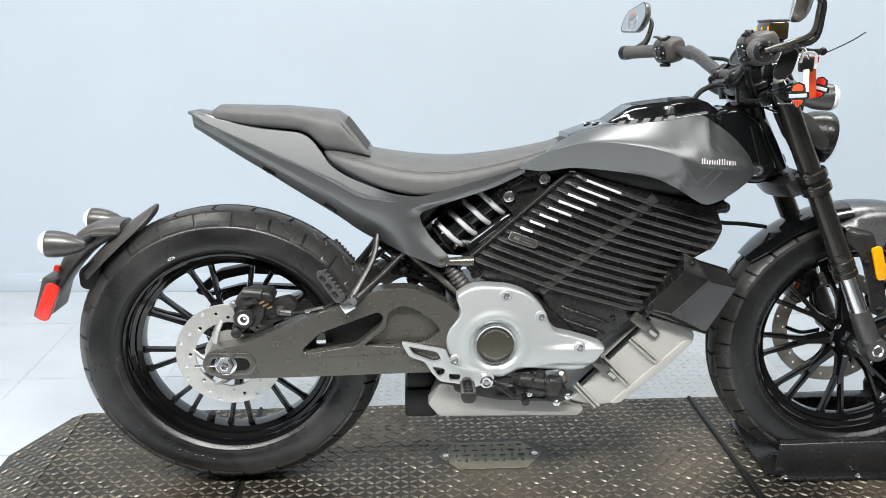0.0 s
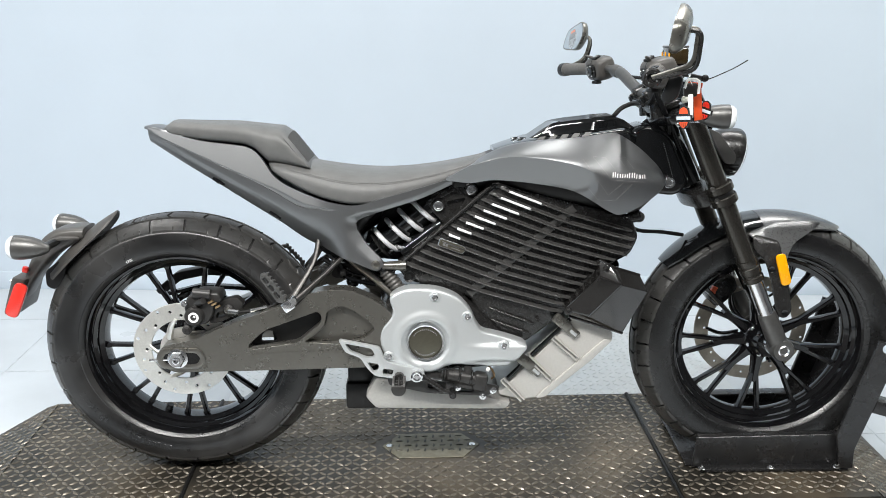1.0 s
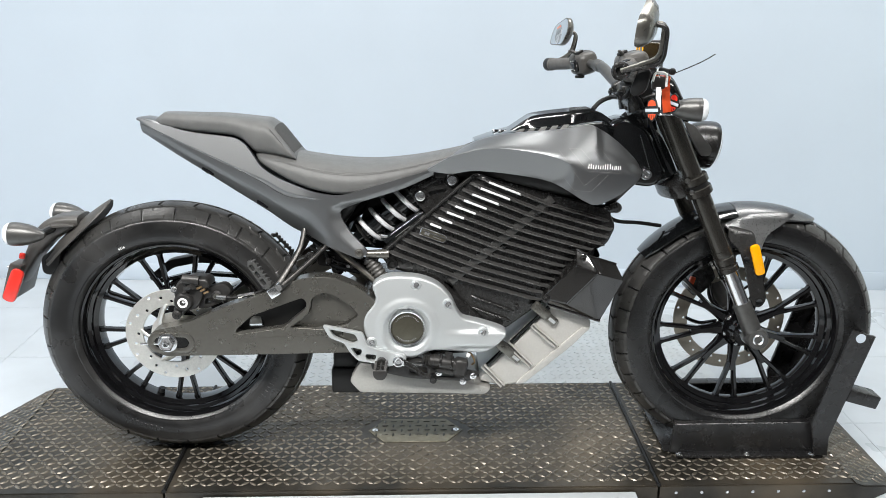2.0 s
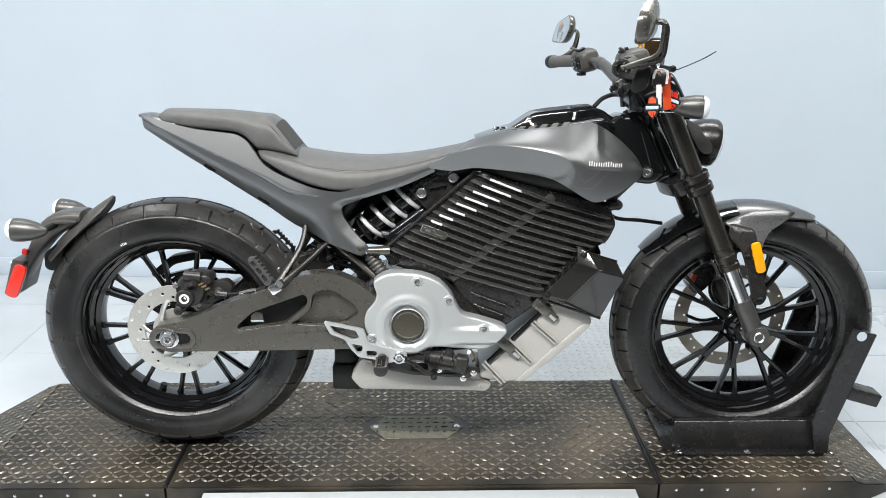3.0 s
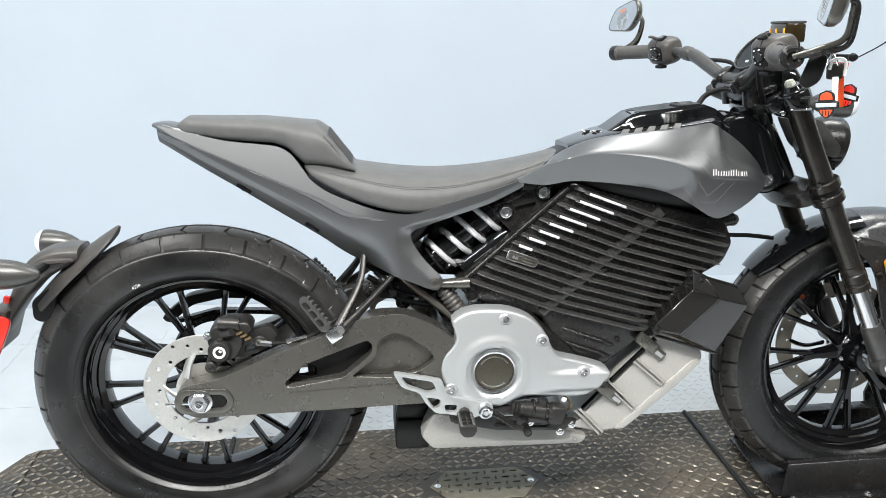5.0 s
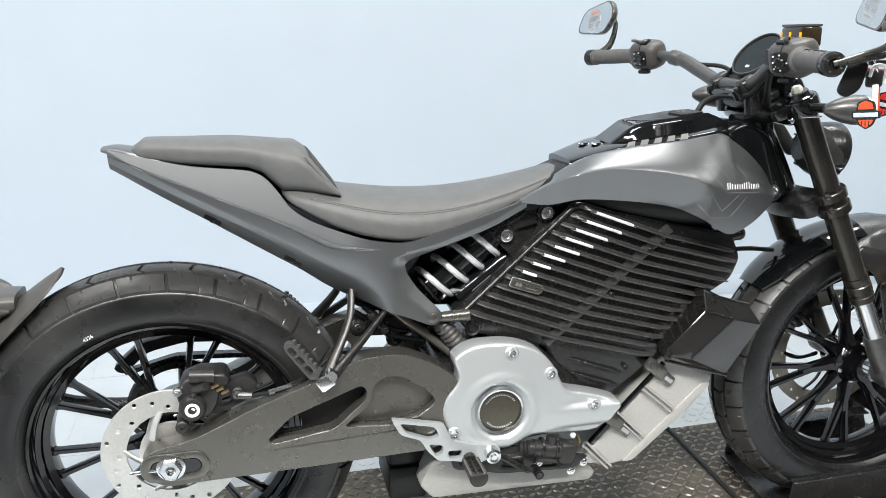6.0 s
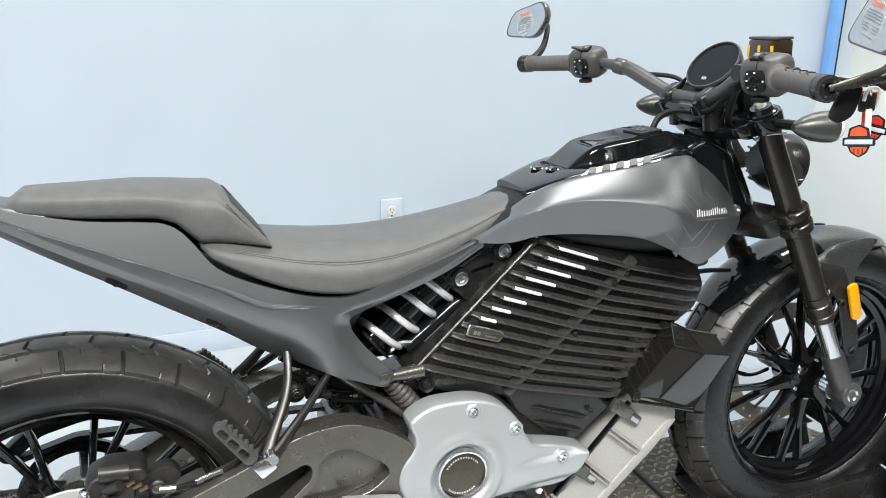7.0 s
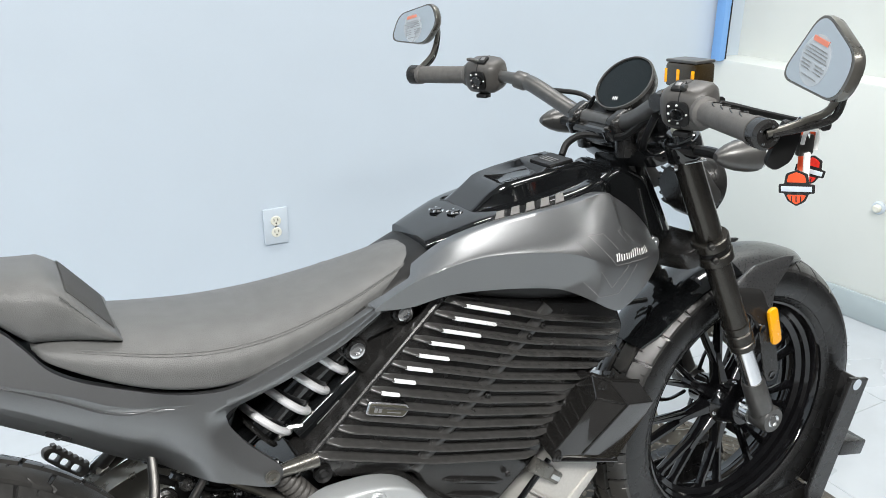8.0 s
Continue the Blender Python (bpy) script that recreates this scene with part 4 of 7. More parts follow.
part("plate_holder", prism(rounded([(-0.412, 0.520), (-0.380, 0.512), (-0.412, 0.420), (-0.444, 0.424)], 0.008, 2), -0.058, 0.058, 0.004, 2), HUGGREY, hug)
part("side_reflector", moved(prism(rounded([(-0.016, 0.045), (0.016, 0.045), (0.016, -0.045), (-0.016, -0.045)], 0.014, 4), -0.012, 0.0, 0.003, 2), pose(-0.402, -0.062, 0.464, 0, 24, 0)), REDLENS, hug, "oblong red side reflector")
part("marker", box((-0.383, -0.045, 0.535), (0.014, 0.012, 0.016), (0, 15, 0), 0.004), REDLENS, hug, "tiny red marker")
part("plate_bolt", turned([(0.004, 0), (0.004, 1)], (-0.42, -0.05, 0.508), (-0.405, -0.05, 0.505), 10), CHROME, hug)


def signal(name, tip, tail, r, stalk, parent, dark):
    """A bullet-shaped turn signal with a white lens at its tip."""
    s = part(name, turned([(0.0, 0.0), (r * 0.22, 0.015), (r * 0.42, 0.10), (r * 0.68, 0.28), (r * 0.88, 0.50), (r * 0.98, 0.72), (r, 0.86), (r, 0.97), (r * 0.96, 1.0)], tail, tip, 28), dark, parent, "bullet-shaped turn signal with a clear lens")
    d = (Vector(tip) - Vector(tail)).normalized()
    part("lens", turned([(r * 0.95, 0.0), (r * 0.93, 0.3), (r * 0.75, 0.75), (r * 0.4, 0.97), (0.0, 1.0)], tip, Vector(tip) + d * r * 0.55, 24), LENS, s, "clear white lens")
    part("stalk", tube(stalk, 0.009, 10, 4), MATTE, s)
    return s


signal("turn_signal", (-0.362, -0.128, 0.611), (-0.283, -0.122, 0.606), 0.029, [(-0.30, -0.122, 0.606), (-0.30, -0.08, 0.605), (-0.30, -0.03, 0.605)], hug, BARGREY)
signal("turn_signal", (-0.362, 0.128, 0.611), (-0.283, 0.122, 0.606), 0.029, [(-0.30, 0.122, 0.606), (-0.30, 0.08, 0.605), (-0.30, 0.03, 0.605)], hug, BARGREY)

# ---- tail section ----
hw_tail = smooth_interp([(-0.08, 0.028), (0.0, 0.05), (0.1, 0.066), (0.2, 0.08), (0.32, 0.098), (0.43, 0.118), (0.5, 0.125), (0.58, 0.121), (0.62, 0.115), (0.66, 0.106)])
OPENING = [(0.503, 0.570), (0.497, 0.582), (0.470, 0.602), (0.448, 0.623), (0.431, 0.648), (0.428, 0.660), (0.440, 0.671), (0.498, 0.694), (0.58, 0.720), (0.652, 0.751)]
tail_top = smooth_interp([(-0.066, 0.878), (-0.021, 0.868), (0.065, 0.848), (0.150, 0.838), (0.175, 0.833), (0.196, 0.820), (0.216, 0.795), (0.238, 0.766), (0.28, 0.74), (0.35, 0.714), (0.40, 0.705), (0.44, 0.706), (0.499, 0.724), (0.60, 0.752), (0.656, 0.768)])
tail_low = smooth_interp([(-0.066, 0.845), (-0.050, 0.836), (-0.005, 0.808), (0.045, 0.777), (0.096, 0.746), (0.147, 0.713), (0.198, 0.681), (0.246, 0.651), (0.290, 0.620), (0.33, 0.597), (0.372, 0.582), (0.428, 0.563)])
edge_low = smooth_interp([(-0.066, 0.857), (-0.05, 0.848), (0.004, 0.819), (0.05, 0.793), (0.098, 0.767), (0.149, 0.740), (0.201, 0.709), (0.252, 0.675), (0.286, 0.640), (0.315, 0.611), (0.345, 0.594), (0.372, 0.584), (0.428, 0.565)])
arm_low = smooth_interp([(0.428, 0.660), (0.440, 0.671), (0.498, 0.694), (0.58, 0.720), (0.656, 0.752)])
toe_low = smooth_interp([(0.428, 0.565), (0.455, 0.554), (0.470, 0.5490), (0.481, 0.5500), (0.492, 0.560)])
toe_top = smooth_interp([(0.428, 0.660), (0.431, 0.645), (0.448, 0.617), (0.468, 0.594), (0.484, 0.578), (0.492, 0.566)])
crease = smooth_interp([(-0.08, 0.8766), (-0.02, 0.8508), (0.06, 0.8163), (0.14, 0.7818), (0.20, 0.756), (0.25, 0.7345), (0.289, 0.7135), (0.313, 0.7045), (0.35, 0.6975), (0.385, 0.6925), (0.43, 0.688)])
groove = smooth_interp([(-0.08, 0.003), (0.15, 0.004), (0.20, 0.006), (0.235, 0.009), (0.271, 0.0125), (0.312, 0.010), (0.345, 0.006), (0.383, 0.001), (0.43, 0.001)])
chamfer = lambda x: 0.872 - 0.618 * (x + 0.058) + 0.010 * min(max(x, 0.0) / 0.2, 1.0)


def from_opening(x, z):
    """Distance from the edge of the opening round the shock."""
    best = 1.0
    for (ax, az), (bx, bz) in zip(OPENING, OPENING[1:]):
        dx, dz = bx - ax, bz - az
        t = min(max(((x - ax) * dx + (z - az) * dz) / (dx * dx + dz * dz), 0.0), 1.0)
        best = min(best, math.hypot(x - ax - t * dx, z - az - t * dz))
    return best


def tail_half(x, z):
    d, e = z - crease(x), chamfer(x) - z
    k = min(max((0.41 - x) / 0.09, 0.0), 1.0)
    k = k * k * (3 - 2 * k)
    b = hw_tail(x) - k * (0.265 * max(d, 0.0) + 3.4 * max(-d, 0.0) ** 2 + 0.22 * max(e, 0.0))
    if x < 0.386 and d < 0:
        g = -d / groove(x)
        b -= min(0.0040, 0.45 * groove(x)) * max(0.0, g if g < 1 else (1.12 - g) / 0.12)
    if x < 0.37:
        return b
    wide = 0.010 + 0.020 * min(max((0.695 - z) / 0.03, 0.0), 1.0)
    return b - 0.50 * max(wide - from_opening(x, z), 0.0)


def tail_sheet(side, x0, x1, n, low, top, breaks, inset=0.0):
    """One stretch of the tail side, gridded along its creases, with lips turned inwards."""
    rows = []
    for x in np.linspace(x0, x1, n):
        zl, zu = low(x), top(x)
        h = zu - zl
        knots = [zl]
        for f, share in breaks:
            knots.append(min(max(f(x), knots[-1] + 0.03 * h), zl + share * h))
        knots.append(zu)
        zs = [a + (b - a) * k / 7 for a, b in zip(knots, knots[1:]) for k in range(7)] + [zu]
        row = [(zl + 0.003, 0.020), (zl - 0.0003, 0.003)] + [(z, 0.0) for z in zs] + [(zu + 0.0003, 0.003), (zu - 0.003, 0.020)]
        rows.append([(x, side * (tail_half(x, min(max(z, zl), zu)) - back - inset), z) for z, back in row])
    return loft(rows, closed_ring=False)


for s in (-1, 1):
    sheet = joined(tail_sheet(s, -0.064, 0.428, 96, edge_low, tail_top, [(chamfer, 0.40), (lambda x: crease(x) - 1.12 * groove(x), 0.80), (lambda x: crease(x) - groove(x), 0.84), (crease, 0.90), (lambda x: crease(x) + 0.005, 0.95)]), tail_sheet(s, 0.428, 0.655, 48, arm_low, tail_top, []), tail_sheet(s, 0.428, 0.492, 24, toe_low, toe_top, []))
    part("tail_panel", sheet, PAINT, bike, "satin dark grey tail panel sweeping up to the rear" if s < 0 else "", angle=42)
    rows = []
    for x in np.linspace(-0.064, 0.34, 64):
        top, low = edge_low(x), min(tail_low(x), edge_low(x) - 0.001)
        b = tail_half(x, top)
        h = top - low
        rows.append([(x, s * max(b - back, 0.004), z) for z, back in ((top + 0.002, 0.002), (top, 0.0006), (top - 0.35 * h, 0.0006 + 0.22 * h), (top - 0.7 * h, 0.0006 + 0.5 * h), (low, 0.0006 + 0.8 * h), (low + 0.001, 0.022 + 0.8 * h))])
    part("tail_skirt", loft(rows, closed_ring=False), PAINT, bike, "satin grey underside turned in below the tail crease" if s < 0 else "", angle=40)
under = body_x([(-0.06, 0, 0.850, 0.868, 0.022, 3), (0.0, 0, 0.812, 0.848, 0.038, 3), (0.1, 0, 0.752, 0.82, 0.052, 3), (0.2, 0, 0.690, 0.78, 0.062, 3), (0.3, 0, 0.622, 0.72, 0.072, 3), (0.40, 0, 0.585, 0.70, 0.08, 3), (0.5, 0, 0.70, 0.73, 0.09, 3), (0.64, 0, 0.745, 0.765, 0.09, 3)])
part("tail_tray", under, MATTE, bike, "black plastic tray under the tail")
part("tail_tip", body_x([(-0.075, 0, 0.872, 0.880, 0.022, 3), (-0.05, 0, 0.864, 0.882, 0.034, 3), (-0.01, 0, 0.858, 0.873, 0.042, 3), (0.02, 0, 0.850, 0.866, 0.046, 3)], 20), PAINT, bike)
for x, z in ((0.100, 0.752), (0.232, 0.672)):
    part("tail_screw", joined(moved(prism(rounded([(-0.016, -0.004), (0.016, -0.004), (0.016, 0.004), (-0.016, 0.004)], 0.0035, 3), -0.0015, 0.003, 0.0006, 1), pose(x, -tail_half(x, z), z, 0, 31, 0)), bolt((x, -tail_half(x, z), z), 0.0042, 0.003, hexed=False)), GLOSS, bike)

# ---- seats ----
SEAT = [(0.222, 0, 0.788, 0.800, 0.055, 3.0), (0.24, 0, 0.771, 0.803, 0.080, 4.0), (0.30, 0, 0.735, 0.799, 0.098, 4.6), (0.36, 0, 0.711, 0.789, 0.110, 4.8), (0.43, 0, 0.698, 0.780, 0.116, 4.8), (0.50, 0, 0.705, 0.777, 0.113, 4.8), (0.56, 0, 0.720, 0.780, 0.103, 4.6), (0.63, 0, 0.742, 0.789, 0.087, 4.2), (0.70, 0, 0.768, 0.803, 0.066, 4.0), (0.755, 0, 0.794, 0.816, 0.050, 3.0), (0.776, 0, 0.806, 0.819, 0.036, 2.4)]


def seat_ring(x, yc, zb, zt, hw, e, n=64, crown=2.5):
    """A cushion section: domed on top, squarer below."""
    ring = []
    for k in range(n):
        a = 2 * math.pi * k / n
        c, sn = math.cos(a), math.sin(a)
        p = crown if sn > 0 else min(e, 3.5)
        ring.append((x, yc + hw * math.copysign(abs(c) ** (2 / p), c), (zb * 0.72 + zt * 0.28) + ((zt - zb) * (0.72 if sn > 0 else 0.28)) * math.copysign(abs(sn) ** (2 / p), sn)))
    return ring


seat = part("rider_seat", loft([seat_ring(*st) for st in curve2(SEAT, 6)]), VINYL, bike, "long black stitched vinyl rider seat", angle=60)
zt_p = interp([(-0.03, 0.876), (-0.006, 0.893), (0.138, 0.890), (0.25, 0.879), (0.272, 0.862), (0.323, 0.79)])
zb_p = interp([(-0.03, 0.862), (0.063, 0.847), (0.165, 0.839), (0.19, 0.829), (0.222, 0.795), (0.32, 0.784)])
hw_p = smooth_interp([(-0.032, 0.020), (-0.024, 0.034), (0.0, 0.047), (0.08, 0.058), (0.16, 0.068), (0.24, 0.078), (0.30, 0.086), (0.33, 0.080)])
rings = []
for x in np.linspace(-0.031, 0.322, 44):
    zt, zb, hw = zt_p(x), zb_p(x), hw_p(x)
    ring = []
    for k in range(32):
        a = 2 * math.pi * k / 32
        c, sn = math.cos(a), math.sin(a)
        ring.append((x, hw * math.copysign(abs(c) ** (0.66 if sn > 0 else 0.44), c), (zt + zb) / 2 + max(0.004, (zt - zb) / 2) * math.copysign(abs(sn) ** 0.66, sn)))
    rings.append(ring)
pil = part("pillion_pad", loft(rings), VINYL, bike, "raised black vinyl pillion pad with stitched edge", angle=50)
def pillion_top(x, y):
    zt, zb, hw = zt_p(x), zb_p(x), hw_p(x)
    c = min(abs(y) / hw, 1.0) ** (1 / 0.66)
    return (zt + zb) / 2 + max(0.004, (zt - zb) / 2) * math.sqrt(1 - c * c) ** 0.66


rows = []
for x in np.linspace(0.270, 0.316, 10):
    ys = np.linspace(-0.064, 0.064, 17)
    rows.append([(x, -0.064, pillion_top(x, 0.064) - 0.002)] + [(x + 0.0008, y, pillion_top(x, y) + 0.0012) for y in ys] + [(x, 0.064, pillion_top(x, 0.064) - 0.002)])
part("pad_insert", loft(rows, closed_ring=False), SUEDE, pil, "darker suede insert on the slope of the pad", angle=50)
# stitching
for turn in (0.30, 0.345):
    pts = []
    for st in curve2(SEAT, 6)[9:-6]:
        ring = seat_ring(*st, n=400)
        x, y, z = ring[200 - int(100 * turn)]
        pts.append((x, y - 0.0002, z + 0.0002))
    part("seam", tube(pts, 0.0009, 5, 1), VINYL, seat)
for k in range(11):
    t = k / 10
    part("stitch", tube([(0.262 + 0.045 * t, -0.081 - 0.003 * t, 0.858 - 0.056 * t), (0.266 + 0.045 * t, -0.080 - 0.003 * t, 0.853 - 0.056 * t)], 0.0012, 5, 1), VINYL, pil)

# ---- tank ----
tank_low = smooth_interp([(0.640, 0.763), (0.696, 0.757), (0.755, 0.765), (0.856, 0.757), (0.925, 0.745), (0.97, 0.725), (1.010, 0.700), (1.040, 0.690), (1.085, 0.706), (1.132, 0.735), (1.156, 0.759)])
tank_top = smooth_interp([(0.640, 0.767), (0.70, 0.803), (0.765, 0.837), (0.84, 0.853), (0.94, 0.862), (1.005, 0.872), (1.035, 0.870), (1.09, 0.836), (1.14, 0.790), (1.156, 0.763)])
tank_base = smooth_interp([(0.62, 0.118), (0.72, 0.140), (0.8, 0.154), (0.9, 0.170), (0.98, 0.181), (1.03, 0.175), (1.05, 0.170), (1.09, 0.157), (1.13, 0.138), (1.17, 0.112)])
tank_crease = smooth_interp([(0.60, 0.765), (0.642, 0.780), (0.708, 0.805), (0.789, 0.822), (0.875, 0.817), (0.938, 0.804), (0.975, 0.788), (1.005, 0.777), (1.05, 0.765), (1.2, 0.755)])
scoop_end = smooth_interp([(0.60, 0.08), (0.86, 0.062), (0.90, 0.060), (0.936, 0.060), (0.966, 0.037), (0.984, 0.006), (1.00, 0.002), (1.2, 0.002)])


tank_lean = smooth_interp([(0.62, 0.006), (0.70, 0.026), (0.80, 0.042), (0.92, 0.052), (1.00, 0.050), (1.03, 0.046), (1.09, 0.032), (1.156, 0.012)])


def ease(v):
    v = min(max(v, 0.0), 1.0)
    return v * v * (3 - 2 * v)


def tank_half(x, z):
    zc = tank_crease(x)
    up, down = max(z - zc, 0.0), max(zc - z, 0.0)
    b = tank_base(x) - tank_lean(x) * min(up / max(tank_top(x) - zc, 0.004), 1.1) ** 1.3
    f = ease((x - 0.965) / 0.022)
    end = scoop_end(x)
    scoop = 0.40 * min(down, end) - 0.15 * max(down - end, 0.0) * (1 - f)
    roll = 0.007 * min(down / 0.06, 1.5) ** 1.9
    fold = 0.014 * ease((x - 1.035) / 0.020) * ease((z - 0.80 + (x - 1.035) * 0.5) / 0.03)
    return b - scoop * (1 - f) - roll * f - fold


def tank_cover(side, share):
    """A curved side cover, gridded from its lower edge over the crease to its top edge."""
    rows = []
    for x in 0.641 + 0.514 * (np.linspace(0, 1, 84)):
        zl, zu = tank_low(x), tank_top(x)
        h = zu - zl
        zc = min(max(tank_crease(x), zl + 0.2 * h), zu - 0.2 * h)
        zs = [zl + (zc - zl) * k / 13 for k in range(13)] + [zc + (zu - zc) * k / 14 for k in range(15)]
        row = [(x, tank_half(x, zl) * share - 0.026, zl + min(0.006, 0.2 * h)), (x, tank_half(x, zl) * share - 0.004, zl - 0.0004)]
        row += [(x, tank_half(x, z) * share, z) for z in zs]
        row += [(x, tank_half(x, zu) * share - 0.005, zu + 0.0006), (x, tank_half(x, zu) * share - 0.026, zu - min(0.004, 0.2 * h))]
        rows.append([(px, side * max(py, 0.004), pz) for px, py, pz in row])
    rows.append([(px + 0.003, py * 0.93, pz) for px, py, pz in rows[-1]])
    rows.append([(px - 0.002, py * 0.35, pz) for px, py, pz in rows[-1]])
    return loft(rows, closed_ring=False)


for s in (-1, 1):
    part("tank_cover", moved(tank_cover(s, 1.0 if s < 0 else 0.66), pose(0, 0, 0.0 if s < 0 else -0.034)), PAINT, bike, "satin dark grey tank side cover with a scooped crease" if s < 0 else "", angle=28)
core = body_x([(0.66, 0, 0.725, 0.775, 0.08, 3), (0.76, 0, 0.72, 0.82, 0.085, 3), (0.85, 0, 0.70, 0.835, 0.10, 3), (0.98, 0, 0.675, 0.842, 0.105, 3), (1.06, 0, 0.67, 0.84, 0.085, 3), (1.12, 0, 0.70, 0.80, 0.045, 3)])
part("tank_core", core, MATTE, bike)

# console on top
console = part("tank_console", body_x([(0.755, 0, 0.800, 0.828, 0.060, 4), (0.80, 0, 0.808, 0.842, 0.074, 4), (0.85, 0, 0.825, 0.855, 0.084, 4), (0.92, 0, 0.835, 0.864, 0.094, 4), (1.0, 0, 0.84, 0.876, 0.096, 4), (1.06, 0, 0.84, 0.882, 0.082, 4), (1.092, 0, 0.84, 0.868, 0.064, 4)], 36), GLOSS, bike, "gloss black console on top of the tank", angle=40)


def faceted_hump(stations):
    """A hard-edged hump with a sunk basin along its top: x, foot, shoulder and rim half widths, their heights, basin depth."""
    rings = []
    for x, wf, zf, ws, zs, wr, zr, dip in stations:
        half = [(wf, zf), (ws + 0.001, zs - 0.004), (ws, zs), (wr, zr), (wr - 0.005, zr - dip * 0.12), (wr * 0.70, zr - dip * 0.75), (wr * 0.35, zr - dip)]
        rings.append([(x, -a, b) for a, b in half] + [(x, a, b) for a, b in reversed(half)])
    return loft(rings)


hump = part("console_hump", faceted_hump([(0.842, 0.050, 0.850, 0.046, 0.8525, 0.040, 0.8535, 0.0), (0.874, 0.054, 0.853, 0.044, 0.8715, 0.039, 0.8755, 0.0), (0.892, 0.057, 0.855, 0.046, 0.8815, 0.041, 0.8865, 0.0005), (0.905, 0.059, 0.857, 0.048, 0.8845, 0.043, 0.890, 0.002), (0.935, 0.062, 0.859, 0.051, 0.8885, 0.046, 0.8945, 0.009), (0.985, 0.064, 0.862, 0.053, 0.894, 0.048, 0.900, 0.011), (0.992, 0.064, 0.862, 0.053, 0.895, 0.048, 0.901, 0.004), (1.040, 0.060, 0.866, 0.052, 0.8985, 0.047, 0.905, 0.003), (1.065, 0.054, 0.866, 0.048, 0.889, 0.044, 0.896, 0.001), (1.092, 0.046, 0.866, 0.043, 0.874, 0.038, 0.878, 0.0)]), GLOSS, console, angle=34)
lidm = pose(1.015, 0, 0.9005, 0, -6, 0)
part("lid", moved(prism(rounded([(-0.020, -0.029), (0.026, -0.031), (0.026, 0.031), (-0.020, 0.029)], 0.004, 2), -0.003, 0.003, 0.001, 1), lidm @ pose(0, 0, 0, 90, 0, 0)), MATTE, console, "dark raised lid")
part("lid_label", moved(joined(*[box((0.006 * k - 0.006, 0, 0.0036), (0.0022, 0.034, 0.0008), bevel=0) for k in range(3)]), lidm), GREYPRINT, console)
for s in (-1, 1):
    part("vent_slot", moved(prism(rounded([(-0.092, -0.011), (0.070, -0.012), (0.078, 0.010), (-0.060, 0.006)], 0.003, 2), -0.002, 0.002, 0.001, 1), pose(0.922, s * 0.0885, 0.8590 if s < 0 else 0.8450, s * -30, -5, s * 3) @ pose(0, 0, 0, 90, 0, 0) @ Matrix.Diagonal((1, 1, s, 1))), GLOSS, console)
    for k in range(5):
        part("vent_slat", moved(prism([(-0.013, -0.0095), (0.004, -0.0095), (0.013, 0.0045 + 0.0008 * k), (-0.001, 0.0045 + 0.0008 * k)], -0.002, 0.002, 0.0006, 1), pose(0.862 + 0.0265 * k, s * (0.0858 + 0.0012 * k), (0.8565 if s < 0 else 0.8425) + 0.0023 * k, s * -30, -5, 0) @ pose(0, 0, 0, 90, 0, 0) @ Matrix.Diagonal((1, 1, s, 1))), HUGGREY, console)
for bx, by in ((0.815, 0.017), (0.828, -0.017)):
    bz = 0.8455 + (bx - 0.815) * 0.25
    btn = part("button", moved(lathe([(0.0, -0.004), (0.006, -0.004), (0.0075, -0.002), (0.013, -0.0015), (0.0145, 0.0)], (0, 0, 0), 18), pose(bx, by, bz, -90, 0, 0)), GLOSS, console)
    for k in range(5):
        a = 2 * math.pi * k / 5
        part("button_stud", moved(lathe([(0.0, -0.0025), (0.0022, -0.0025), (0.003, 0.0)], (0, 0, 0), 10), pose(bx + 0.0115 * math.cos(a), by + 0.0115 * math.sin(a), bz + 0.001, -90, 0, 0)), CHROME, btn)

# emblem outline and name bars on the tank side
def on_tank(x, z, lift=0.0012):
    return (x, -tank_half(x, z) - lift, z)


def decal(corners, nx, lift=0.0007):
    """A thin printed shape that follows the tank side; corners run round from low rear."""
    a, b, c, d = corners
    rows = []
    for k in range(nx + 1):
        t = k / nx
        lo = (a[0] + (b[0] - a[0]) * t, a[1] + (b[1] - a[1]) * t)
        hi = (d[0] + (c[0] - d[0]) * t, d[1] + (c[1] - d[1]) * t)
        mid = ((lo[0] + hi[0]) / 2, (lo[1] + hi[1]) / 2)
        rows.append([on_tank(*lo, 0.0), on_tank(*lo, lift), on_tank(*mid, lift), on_tank(*hi, lift), on_tank(*hi, 0.0)])
    return loft(rows, closed_ring=False)


for line in ([(0.970, 0.824), (1.013, 0.773), (1.095, 0.764)], [(0.970, 0.824), (0.998, 0.822), (1.022, 0.795)], [(1.030, 0.819), (1.049, 0.820), (1.068, 0.794)], [(1.030, 0.819), (1.045, 0.801)], [(0.981, 0.771), (1.006, 0.738), (1.041, 0.766)], [(0.946, 0.820), (0.962, 0.799)], [(0.962, 0.753), (0.983, 0.727), (1.024, 0.724), (1.063, 0.762)]):
    for a, b in zip(line, line[1:]):
        n = math.hypot(b[0] - a[0], b[1] - a[1])
        px, pz = -(b[1] - a[1]) / n * 0.0006, (b[0] - a[0]) / n * 0.0006
        part("emblem_line", decal([(a[0] - px, a[1] - pz), (b[0] - px, b[1] - pz), (b[0] + px, b[1] + pz), (a[0] + px, a[1] + pz)], max(3, int(n / 0.004)), 0.0005), GREYPRINT, bike)
xx = 1.0135
